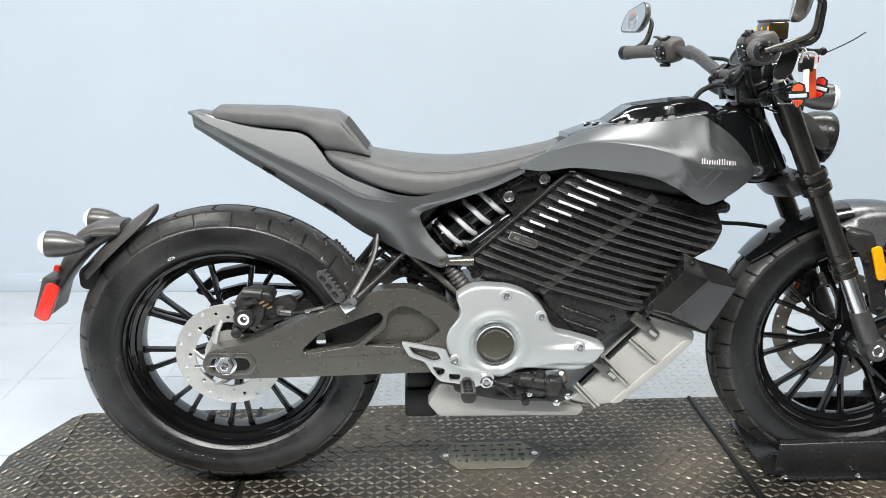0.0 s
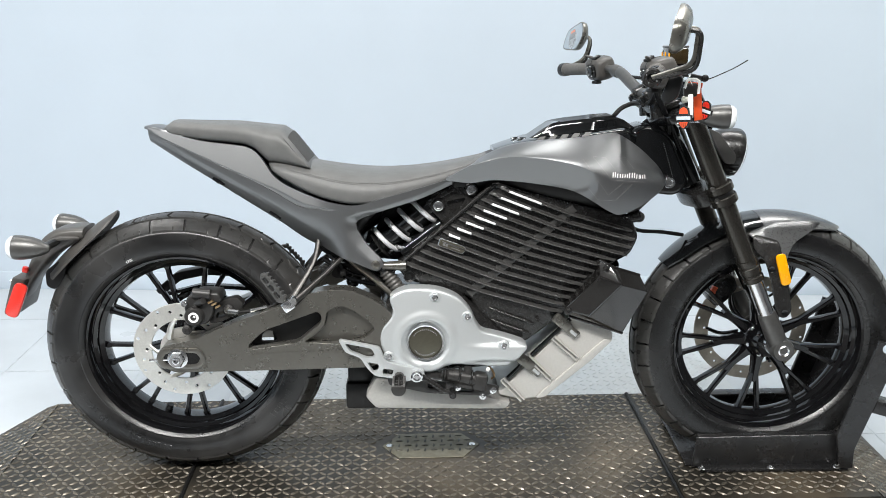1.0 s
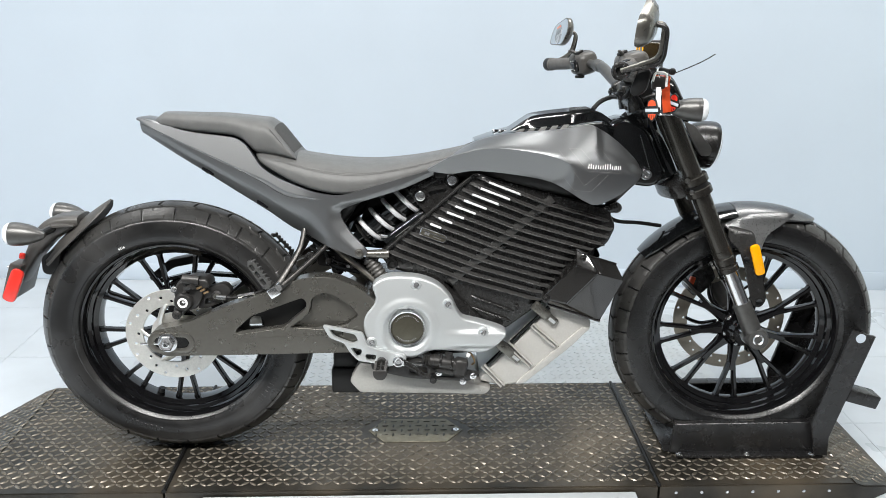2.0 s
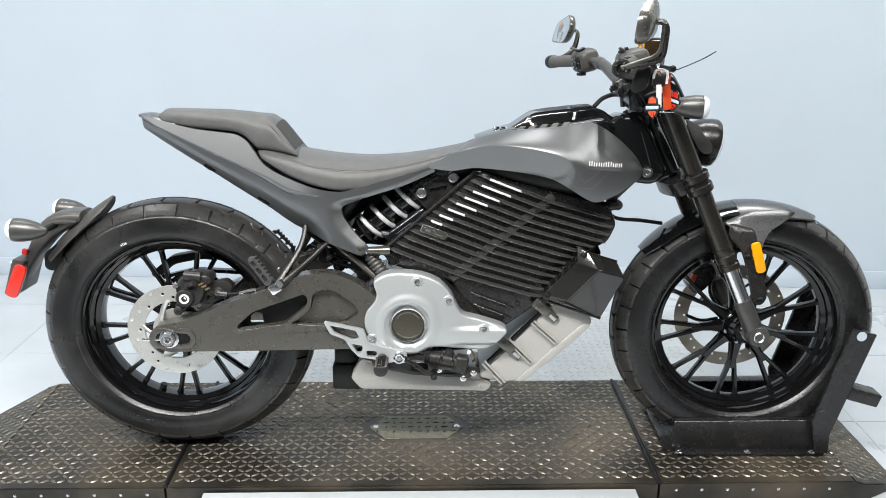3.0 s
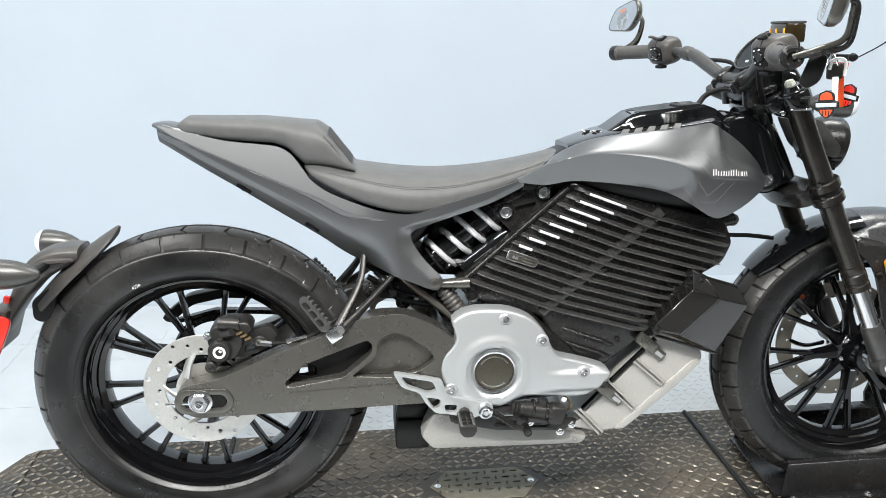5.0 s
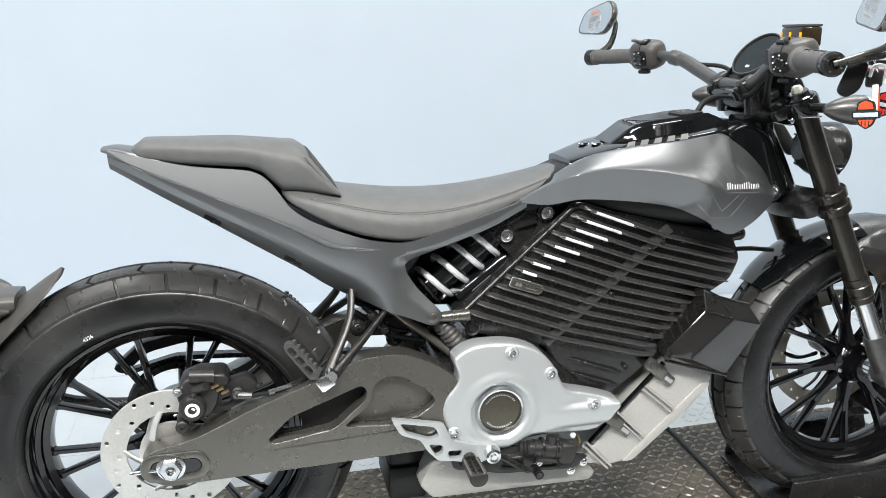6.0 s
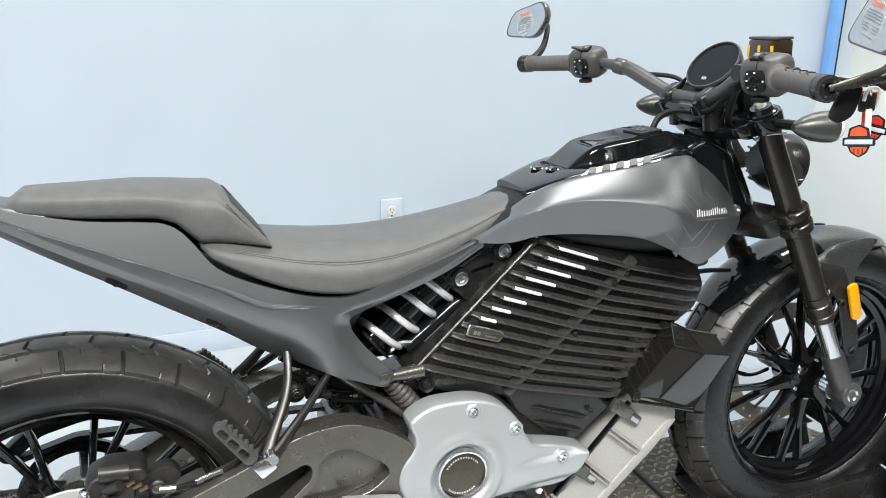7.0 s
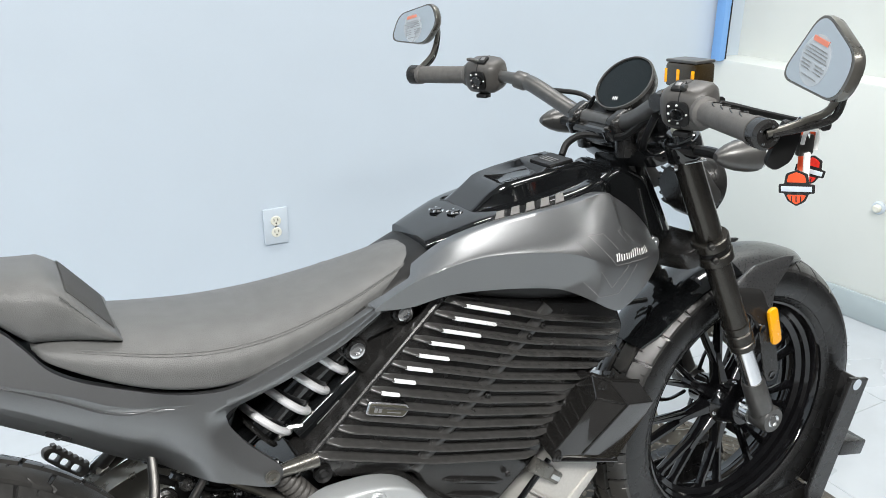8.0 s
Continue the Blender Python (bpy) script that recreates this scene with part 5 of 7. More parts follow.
for w, h in ((0.0080, 0.0125), (0.0030, 0.0100), (0.0088, 0.0092), (0.0085, 0.0092), (0.0150, 0.0125), (0.0030, 0.0100), (0.0060, 0.0092), (0.0085, 0.0092)):
    z0 = 0.7785 - (xx - 1.0135) * 0.085
    for dx in ((0.0, w - 0.0026) if w > 0.005 else (0.0,)) + ((w / 2 - 0.0013,) if w > 0.012 else ()):
        a = xx + dx
        part("name_bar", decal([(a, z0), (a + 0.0024, z0 - 0.0002), (a + 0.0034, z0 - 0.0002 + h * 0.9), (a + 0.001, z0 + h * 0.9)], 2, 0.0007), WHITEPRINT, bike)
    xx += w + 0.0030

# ---- battery with cooling fins ----
BH = 0.098
BATT = rounded([(0.755, 0.757), (0.52, 0.552), (0.548, 0.517), (0.700, 0.474), (0.733, 0.398), (0.835, 0.357), (0.925, 0.424), (1.005, 0.535), (1.085, 0.580), (1.103, 0.622), (1.083, 0.672), (0.95, 0.705)], 0.012, 3)
battery = part("battery_case", prism(BATT, -BH, BH, 0.008, 3), SATIN, bike, "black finned cast aluminium battery case", angle=40)


def fin_line(sx, sz):
    """A fin from its start at the rear edge to the front edge, with a kink at the spine."""
    right = lambda z: float(np.interp(z, [0.357, 0.424, 0.535, 0.58, 0.622, 0.672, 0.72], [0.82, 0.905, 0.985, 1.066, 1.085, 1.065, 0.98]))
    spine = lambda z: 0.701 + (z - 0.479) * (0.242 / 0.213)
    pts, x, z, slope = [(sx, sz)], sx, sz, -0.385
    while x < right(z) and len(pts) < 60:
        if x > spine(z) + 0.012:
            slope = -0.285
        elif x > spine(z) - 0.012:
            slope = -0.36
        x += 0.012
        z += slope * 0.012
        pts.append((x, z))
    return pts


STRIP_END = [0.880, 0.854, 0.825, 0.795, 0.767, 0.737, 0.707, 0.679]


def fin_row(t):
    """Points along the fin direction that starts at the share t of the rear edge, evenly spaced."""
    line = np.array(fin_line(0.7595 - 0.222 * t, 0.7463 - 0.1836 * t))
    d = np.r_[0, np.cumsum(np.hypot(*np.diff(line, axis=0).T))]
    q = np.linspace(0, d[-1], 56)
    return np.interp(q, d, line[:, 0]), np.interp(q, d, line[:, 1]), q, d[-1]


FIN_PROFILE = [(-0.5, 0.0), (-0.36, 0.0), (-0.30, 0.06), (-0.19, 0.52), (-0.10, 0.90), (-0.05, 1.0), (0.03, 1.0), (0.08, 0.86), (0.12, 0.30), (0.15, 0.03), (0.20, 0.0), (0.5, 0.0)]


def cast_fin(i, side):
    """One cast fin with its half of the gap on each side."""
    rows = []
    for p, share in FIN_PROFILE:
        xs, zs, q, total = fin_row((i + p) / 12.0)
        row = []
        for x, z, a in zip(xs, zs, q):
            grow = min(1.0, a / 0.022) * min(1.0, 0.25 + (total - a) / 0.04)
            row.append((x, side * (BH - 0.0005 + 0.0160 * share * grow), z))
        rows.append(row)
    bm = bmesh.new()
    vs = [[bm.verts.new(p) for p in row] for row in rows]
    for a, b in zip(vs, vs[1:]):
        for k in range(len(a) - 1):
            bm.faces.new((a[k], a[k + 1], b[k + 1], b[k]) if side < 0 else (a[k], b[k], b[k + 1], a[k + 1]))
    return bm


for i in range(13):
    for side in (-1, 1):
        part("fin", cast_fin(i, side), FINBLACK, battery, angle=80, recalc=False)
    if i < 8:
        xs, zs, q, total = fin_row(i / 12.0)
        end = float(np.interp(STRIP_END[i], xs, q))
        s = np.linspace(0.014, max(end, 0.032), 7)
        a = list(zip(np.interp(s, q, xs), np.interp(s, q, zs)))
        part("fin_facet", strip(a, 0.0074, 0.0172, -BH, taper=True), MACHINED, battery, "machined bright fin facet")
part("spine_rib", strip([(0.697, 0.484), (0.78, 0.554), (0.86, 0.622), (0.945, 0.694)], 0.024, 0.0075, -BH + 0.001, taper=False), FINBLACK, battery)
for sx, sz, n in ((0.745, 0.447, 9), (0.752, 0.416, 8)):
    part("fin", strip([(sx + 0.014 * k, sz - 0.0052 * k) for k in range(n)], 0.009, 0.008, -BH + 0.001), SATIN, battery)
part("edge_rib", strip([(0.512, 0.541), (0.62, 0.636), (0.752, 0.752)], 0.010, 0.010, -BH + 0.001, taper=False), SATIN, battery)
for x, z in ((0.905, 0.655), (0.80, 0.552), (0.978, 0.513), (0.864, 0.418), (0.828, 0.573), (0.93, 0.668)):
    part("bolt", bolt((x, -BH - 0.004, z), 0.0042, 0.006, hexed=False), SATIN, battery)
bd = pose(0.655, -BH - 0.010, 0.604, 0, 20, 0)
part("badge", moved(prism(rounded([(-0.034, -0.0105), (0.030, -0.0105), (0.036, 0.004), (0.030, 0.0105), (-0.034, 0.0105)], 0.005, 3), -0.003, 0.012, 0.001, 1), bd), CHROME, battery, "small badge with a bright rim")
part("badge_face", moved(prism(rounded([(-0.031, -0.008), (0.028, -0.008), (0.033, 0.003), (0.028, 0.008), (-0.031, 0.008)], 0.004, 2), -0.0038, -0.002, 0.0004, 1), bd), BRONZE, battery)
for dx, w, h in ((-0.020, 0.005, 0.009), (-0.013, 0.005, 0.009), (0.006, 0.018, 0.0015), (0.010, 0.022, 0.0015)):
    part("badge_bar", moved(box((dx, -0.0042, 0.002 if dx == 0.006 else (-0.003 if dx == 0.010 else 0)), (w, 0.0008, h), bevel=0), bd), GREYPRINT, battery)
part("rear_plug", lathe([(0.0, -BH - 0.006), (0.006, -BH - 0.006), (0.008, -BH - 0.003), (0.013, -BH - 0.006), (0.014, -BH + 0.002)], (0.553, 0, 0.527), 20), MATTE, battery)
part("rear_boss", tube([(0.488, -0.105, 0.556), (0.545, -BH - 0.004, 0.556)], [0.009, 0.013], 12, 1), DARKMETAL, battery)
part("front_boss", tube([(1.04, -0.085, 0.655), (1.105, -0.085, 0.672)], [0.010, 0.014], 12, 1), SATIN, battery)

# frame plate with two bright bolts
fr = part("frame_plate", prism(rounded([(0.600, 0.722), (0.70, 0.752), (0.722, 0.735), (0.660, 0.640), (0.648, 0.640), (0.603, 0.690)], 0.014, 3), -0.078, -0.05, 0.004, 2, [rounded([(0.640, 0.706), (0.690, 0.716), (0.662, 0.672)], 0.008, 2)]), SATIN, bike, "black triangular frame plate with two bright bolts")
part("plate_web", prism(rounded([(0.63, 0.71), (0.70, 0.725), (0.66, 0.655)], 0.008, 2), -0.068, -0.06, 0.002, 1), SATIN, fr)
for x, z in ((0.701, 0.735), (0.623, 0.697)):
    part("boss", lathe([(0.0175, -0.06), (0.0175, -0.082), (0.015, -0.085), (0.012, -0.085)], (x, 0, z), 24), SATIN, fr)
    part("bolt", joined(lathe([(0.012, -0.084), (0.012, -0.089), (0.010, -0.090), (0.006, -0.090), (0.005, -0.086), (0.0, -0.086)], (x, 0, z), 22)), CHROME, fr, "bright bolt head")
part("frame_tube", tube([(0.60, -0.07, 0.705), (0.65, -0.068, 0.732), (0.70, -0.06, 0.755), (0.78, -0.05, 0.77)], 0.012, 12, 4), SATIN, fr)
part("far_plate", prism(rounded([(0.58, 0.70), (0.70, 0.752), (0.73, 0.72), (0.62, 0.62)], 0.014, 3), 0.05, 0.078, 0.004, 2), SATIN, fr)
pivot = part("tail_bolt", bolt((0.474, -0.124, 0.564), 0.008, 0.006, hexed=False), DARKMETAL, bike)
# inner frame, dark behind the shock
part("inner_frame", joined(prism(rounded([(0.44, 0.55), (0.50, 0.70), (0.74, 0.765), (0.70, 0.70), (0.56, 0.54)], 0.01, 2), 0.0, 0.06, 0.006, 2), tube([(0.40, 0.03, 0.60), (0.55, 0.03, 0.70), (0.72, 0.02, 0.755)], 0.018, 12, 4)), MATTE, bike)

# ---- shock absorber ----
sa, sb = Vector((0.462, -0.035, 0.578)), Vector((0.640, -0.035, 0.715))
shock = part("shock_absorber", turned([(0.0, 0.0), (0.016, 0.0), (0.018, 0.10), (0.030, 0.13), (0.030, 0.52), (0.0325, 0.54), (0.0325, 0.86), (0.030, 0.87), (0.030, 0.97), (0.0, 1.0)], sa, sb, 24), GLOSS, bike, "coil-over shock absorber with a pale spring")
d = (sb - sa)
u = d.normalized()
v1 = Vector((0, 1, 0))
v2 = u.cross(v1)
pts = []
for k in range(81):
    a = 2 * math.pi * k / 21.0 + 0.6
    s = 0.13 + 0.66 * k / 80
    pts.append(sa + d * s + (v1 * math.cos(a) + v2 * math.sin(a)) * 0.0385)
part("spring", tube([tuple(p) for p in pts], 0.0060, 10, 1), SPRING, shock, "pale silver coil spring")
for s0 in (0.095, 0.80):
    part("spring_seat", turned([(0.018, 0.0), (0.040, 0.1), (0.041, 0.6), (0.020, 1.0)], sa + d * s0, sa + d * (s0 + 0.035), 24), SATIN, shock)
part("reservoir", turned([(0.0, 0), (0.017, 0.02), (0.018, 0.1), (0.018, 0.9), (0.015, 1.0), (0, 1.0)], (0.535, -0.05, 0.572), (0.632, -0.055, 0.648), 20), GLOSS, shock, "black remote reservoir with a small grey label")
part("label_bars", joined(*[moved(box((0, 0, 0), (0.045, 0.001, 0.0012), bevel=0), pose(0.578 + 0.004 * k, -0.072, 0.6 + 0.0 - 0.004 * k + 0.005, 0, -38, 0)) for k in range(5)]), GREYPRINT, shock)
part("fitting", tube([(0.505, -0.05, 0.575), (0.52, -0.06, 0.59), (0.54, -0.06, 0.588)], 0.006, 8, 3), CHROME, shock)

# ---- motor cover ----
MOT = [(0.507, 0.489), (0.540, 0.509), (0.58, 0.512), (0.625, 0.507), (0.667, 0.489), (0.697, 0.457), (0.712, 0.425), (0.728, 0.404), (0.76, 0.395), (0.826, 0.374), (0.834, 0.362), (0.826, 0.350), (0.79, 0.316), (0.72, 0.316), (0.655, 0.322), (0.61, 0.304), (0.575, 0.304), (0.525, 0.316), (0.494, 0.348), (0.483, 0.385), (0.490, 0.415), (0.508, 0.438), (0.514, 0.458)]


def motor_half(x, z):
    r = math.hypot(x - 0.591, z - 0.381)
    dome = 0.012 * max(0.0, 1 - (r / 0.15) ** 2)
    step = lambda at, soft: 0.5 + 0.5 * math.tanh((at - r) / soft)
    dish = 0.004 * step(0.074, 0.004) - 0.013 * step(0.0535, 0.0028)
    arm = 0.009 * min(max((x - 0.675) / 0.06, 0.0), 1.0) * (0.5 + 0.5 * math.tanh((0.0205 - abs(z - 0.351)) / 0.004))
    return 0.148 + dome + dish + arm


motor = part("motor_cover", panel(curve2(MOT, 3, True), motor_half, 0.045, 0.009, 0.0055, 3, -1), SILVER, bike, "satin silver motor cover with a dark round medallion", angle=40)
c = (0.591, 0, 0.381)
part("medallion_ring", lathe([(0.0475, -0.148), (0.0460, -0.1570), (0.0435, -0.1600), (0.0405, -0.1595), (0.0392, -0.1565), (0.0392, -0.148)], c, 48), CHROME, motor, "bright ring round the medallion")
part("medallion", lathe([(0.0, -0.1572), (0.033, -0.1572), (0.0388, -0.1555), (0.0388, -0.150), (0.0, -0.150)], c, 44), BRONZE, motor, "dark olive medallion with a ring of raised pale marks")
for k in range(14):
    a = radians(35 + k * 8.5)
    part("ring_mark", moved(box((0, 0, 0), (0.0024, 0.0008, 0.0034), bevel=0), Matrix.Translation((c[0] + 0.0322 * math.cos(a), -0.1577, c[2] + 0.0322 * math.sin(a))) @ pose(0, 0, 0, 0, 90 - math.degrees(a), 0)), CHROME, motor)
for k in range(12):
    a = radians(-140 + k * 8.0)
    part("ring_mark", moved(box((0, 0, 0), (0.0024, 0.0008, 0.0034), bevel=0), Matrix.Translation((c[0] + 0.0322 * math.cos(a), -0.1577, c[2] + 0.0322 * math.sin(a))) @ pose(0, 0, 0, 0, 90 - math.degrees(a), 0)), CHROME, motor)
for x, z in ((0.613, 0.491), (0.690, 0.443), (0.778, 0.370), (0.503, 0.345)):
    y = -motor_half(x, z)
    part("bolt_boss", lathe([(0.0135, y + 0.012), (0.0135, y - 0.001), (0.0115, y - 0.003), (0.0095, y - 0.002)], (x, 0, z), 22), SILVER, motor)
    part("bolt", lathe([(0.0078, y), (0.0078, y - 0.005), (0.006, y - 0.007), (0.0035, y - 0.007), (0.003, y - 0.004), (0.0, y - 0.004)], (x, 0, z), 18), CHROME, motor)
part("motor_body", joined(prism(rounded([(0.48, 0.46), (0.66, 0.50), (0.80, 0.37), (0.78, 0.30), (0.52, 0.28), (0.46, 0.36)], 0.02, 3), -0.11, 0.15, 0.01, 2)), SATIN, bike, "black motor body behind the cover")
rings = [(0.0, 0.0), (0.014, 0.0)]
for k in range(7):
    rings += [(0.0150, 0.06 + 0.12 * k), (0.0178, 0.09 + 0.12 * k), (0.0178, 0.13 + 0.12 * k), (0.0150, 0.16 + 0.12 * k)]
part("hose_boot", turned(rings + [(0.017, 1.0), (0.0, 1.0)], (0.492, -0.088, 0.543), (0.540, -0.094, 0.476), 20), HUGGREY, bike, "dark grey ribbed rubber boot", angle=50)

# ---- grey lower case with ribs ----
CASE = rounded([(0.768, 0.222), (0.956, 0.428), (1.050, 0.386), (1.052, 0.366), (1.000, 0.312), (0.885, 0.214), (0.858, 0.212), (0.835, 0.208)], 0.014, 3)
case = part("lower_case", prism(CASE, -0.105, 0.105, 0.008, 3), CASEGREY, bike, "light grey ribbed aluminium lower case")
part("case_step", prism(rounded([(0.862, 0.214), (0.885, 0.214), (1.000, 0.312), (1.052, 0.366), (1.03, 0.368), (0.975, 0.318), (0.885, 0.236)], 0.008, 2), -0.109, -0.10, 0.003, 2), CASEGREY, case)
for a, b in (((0.905, 0.377), (0.967, 0.322)), ((0.899, 0.371), (0.961, 0.316)), ((0.845, 0.328), (0.905, 0.268)), ((0.839, 0.322), (0.899, 0.262)), ((0.783, 0.269), (0.836, 0.212)), ((0.777, 0.262), (0.828, 0.208))):
    part("rib", strip([a, ((a[0] + b[0]) / 2, (a[1] + b[1]) / 2), b], 0.0065, 0.013, -0.104, taper=False), CASEGREY, case)
for x, z in ((0.936, 0.400), (0.848, 0.300)):
    cm = pose(x, -0.112, z, 0, 40, 0)
    part("clip", moved(joined(box((-0.018, 0, 0.002), (0.05, 0.014, 0.026), bevel=0.005), box((0.018, 0.002, 0.0), (0.035, 0.010, 0.022), bevel=0.004)), cm), DARKMETAL, case, "dark cast clip")
    part("clip_slot", moved(box((0.020, -0.0045, 0), (0.020, 0.002, 0.008), bevel=0.001), cm), SILVER, case)
part("seal", strip([(0.79, 0.262), (0.87, 0.345), (0.945, 0.42)], 0.010, 0.008, -0.103, taper=False), GLOSS, case, "glossy black seal between case and battery")

# ---- skid plate, stand block ----
skid = part("skid_plate", prism(rounded([(0.442, 0.225), (0.471, 0.278), (0.506, 0.270), (0.706, 0.232), (0.803, 0.207), (0.790, 0.189), (0.468, 0.194)], 0.008, 2), -0.118, 0.10, 0.005, 2), CASTGREY, bike, "light grey skid plate under the motor")
for x, z in ((0.485, 0.262), (0.775, 0.203)):
    part("bolt", bolt((x, -0.118, z), 0.005, 0.003, hexed=False), CASTGREY, skid)
part("belly_block", joined(box((0.428, 0.0, 0.208), (0.075, 0.15, 0.07), bevel=0.008), box((0.43, 0.0, 0.262), (0.07, 0.13, 0.06), bevel=0.01)), MATTE, bike, "black plastic block behind the skid plate")

# ---- foot controls, near side ----
GUARD = rounded([(0.384, 0.393), (0.470, 0.375), (0.482, 0.372), (0.495, 0.338), (0.535, 0.325), (0.585, 0.318), (0.590, 0.300), (0.545, 0.285), (0.500, 0.296), (0.470, 0.300), (0.450, 0.322), (0.437, 0.346), (0.401, 0.360)], 0.008, 3)
g1 = rounded([(0.400, 0.383), (0.464, 0.369), (0.472, 0.350), (0.455, 0.345), (0.412, 0.363)], 0.006, 2)
g2 = rounded([(0.452, 0.336), (0.480, 0.330), (0.478, 0.314), (0.466, 0.310)], 0.005, 2)
g3 = rounded([(0.488, 0.318), (0.515, 0.316), (0.512, 0.300), (0.49, 0.302)], 0.005, 2)
guard = part("heel_guard", prism(GUARD, -0.168, -0.155, 0.003, 2, [g1, g2, g3]), SILVER, bike, "silver cut-out heel guard bracket")
rails = [prism(rounded([(x - w, 0.288), (x + w, 0.288), (x + w, 0.302), (x - w, 0.302)], 0.0015, 1), -0.234, -0.172, 0.001, 1) for x, w in ((0.5155, 0.003), (0.528, 0.0022), (0.5405, 0.003))]
bars = [box((0.528, y, 0.2935), (0.026, 0.0045, 0.009), bevel=0.001) for y in (-0.176, -0.191, -0.206, -0.221)]
end_cap = prism(rounded([(0.511, 0.303), (0.545, 0.303), (0.545, 0.290), (0.537, 0.279), (0.519, 0.279), (0.511, 0.290)], 0.007, 3), -0.240, -0.232, 0.0025, 2)
peg = part("footpeg", joined(*rails, *bars, end_cap, tube([(0.528, -0.145, 0.305), (0.528, -0.174, 0.297)], 0.012, 12, 1)), CALIPERGREY, bike, "dark open serrated rider footpeg")
for x in (0.5155, 0.5405):
    for i in range(9):
        part("tooth", box((x, -0.178 - 0.0066 * i, 0.302), (0.006, 0.0045, 0.0045), (45, 0, 0), 0.0006), CALIPERGREY, peg)
hub = part("pedal_pivot", lathe([(0.0, -0.178), (0.005, -0.178), (0.0055, -0.175), (0.010, -0.176), (0.0140, -0.174), (0.0140, -0.15), (0.0, -0.15)], (0.570, -0.012, 0.305), 24), CHROME, bike, "bright pedal pivot bolt")
pedal = part("brake_pedal", joined(tube([(0.572, -0.165, 0.302), (0.60, -0.170, 0.288), (0.632, -0.174, 0.266), (0.650, -0.178, 0.262)], [0.0085, 0.007, 0.006, 0.006], 8, 4), tube([(0.655, -0.165, 0.262), (0.655, -0.200, 0.262)], 0.0065, 10, 1)), SATIN, bike, "black brake pedal with a ribbed toe tip")
for k in range(4):
    part("rib", lathe([(0.0085, -0.168 - 0.009 * k), (0.0085, -0.172 - 0.009 * k)], (0.655, 0, 0.262), 10), MATTE, pedal)
part("foot_bracket", prism(rounded([(0.50, 0.325), (0.56, 0.32), (0.70, 0.275), (0.775, 0.262), (0.745, 0.238), (0.60, 0.246), (0.50, 0.268)], 0.012, 2), -0.150, -0.138, 0.003, 2, [rounded([(0.515, 0.30), (0.545, 0.298), (0.545, 0.272), (0.515, 0.278)], 0.006, 2), rounded([(0.60, 0.285), (0.64, 0.275), (0.64, 0.257), (0.595, 0.262)], 0.006, 2), rounded([(0.665, 0.268), (0.71, 0.262), (0.705, 0.249), (0.665, 0.252)], 0.006, 2)]), CALIPERGREY, bike, "dark cut-out bracket for the foot controls")
mc = part("master_cylinder", joined(turned([(0.0, 0.0), (0.009, 0.0), (0.013, 0.1), (0.010, 0.2), (0.014, 0.3), (0.011, 0.4), (0.015, 0.5), (0.015, 1.0)], (0.628, -0.155, 0.300), (0.662, -0.155, 0.294), 16), tube([(0.655, -0.155, 0.296), (0.715, -0.155, 0.284)], 0.017, 18, 1), tube([(0.690, -0.155, 0.29), (0.694, -0.155, 0.316)], [0.012, 0.010], 14, 1), box((0.722, -0.155, 0.280), (0.034, 0.034, 0.044), (0, 12, 0), 0.008, 3), box((0.690, -0.155, 0.272), (0.06, 0.018, 0.018), (0, 12, 0), 0.005)), CALIPERGREY, bike, "dark rear brake master cylinder")
for x, z in ((0.672, 0.296), (0.700, 0.289)):
    part("band", turned([(0.0175, 0.0), (0.019, 0.2), (0.019, 0.8), (0.0175, 1.0)], (x - 0.003, -0.155, z + 0.0006), (x + 0.003, -0.155, z - 0.0006), 18), SATIN, mc)
part("rod", tube([(0.565, -0.165, 0.29), (0.63, -0.157, 0.286)], 0.004, 8, 1), CHROME, mc)
for x, z in ((0.668, 0.262), (0.728, 0.247), (0.753, 0.262)):
    part("bolt", bolt((x, -0.152 - (0.018 if x > 0.72 else 0.0), z), 0.006, 0.006, hexed=False), CHROME, mc)
part("gold_lead", tube([(0.735, -0.125, 0.318), (0.752, -0.135, 0.302), (0.758, -0.135, 0.285), (0.752, -0.13, 0.276)], 0.0026, 8, 4), BRASS, bike, "golden sleeved lead")
part("lead_clip", box((0.742, -0.14, 0.305), (0.009, 0.010, 0.010), (0, 25, 0), 0.002), PLASTICWHITE, bike)

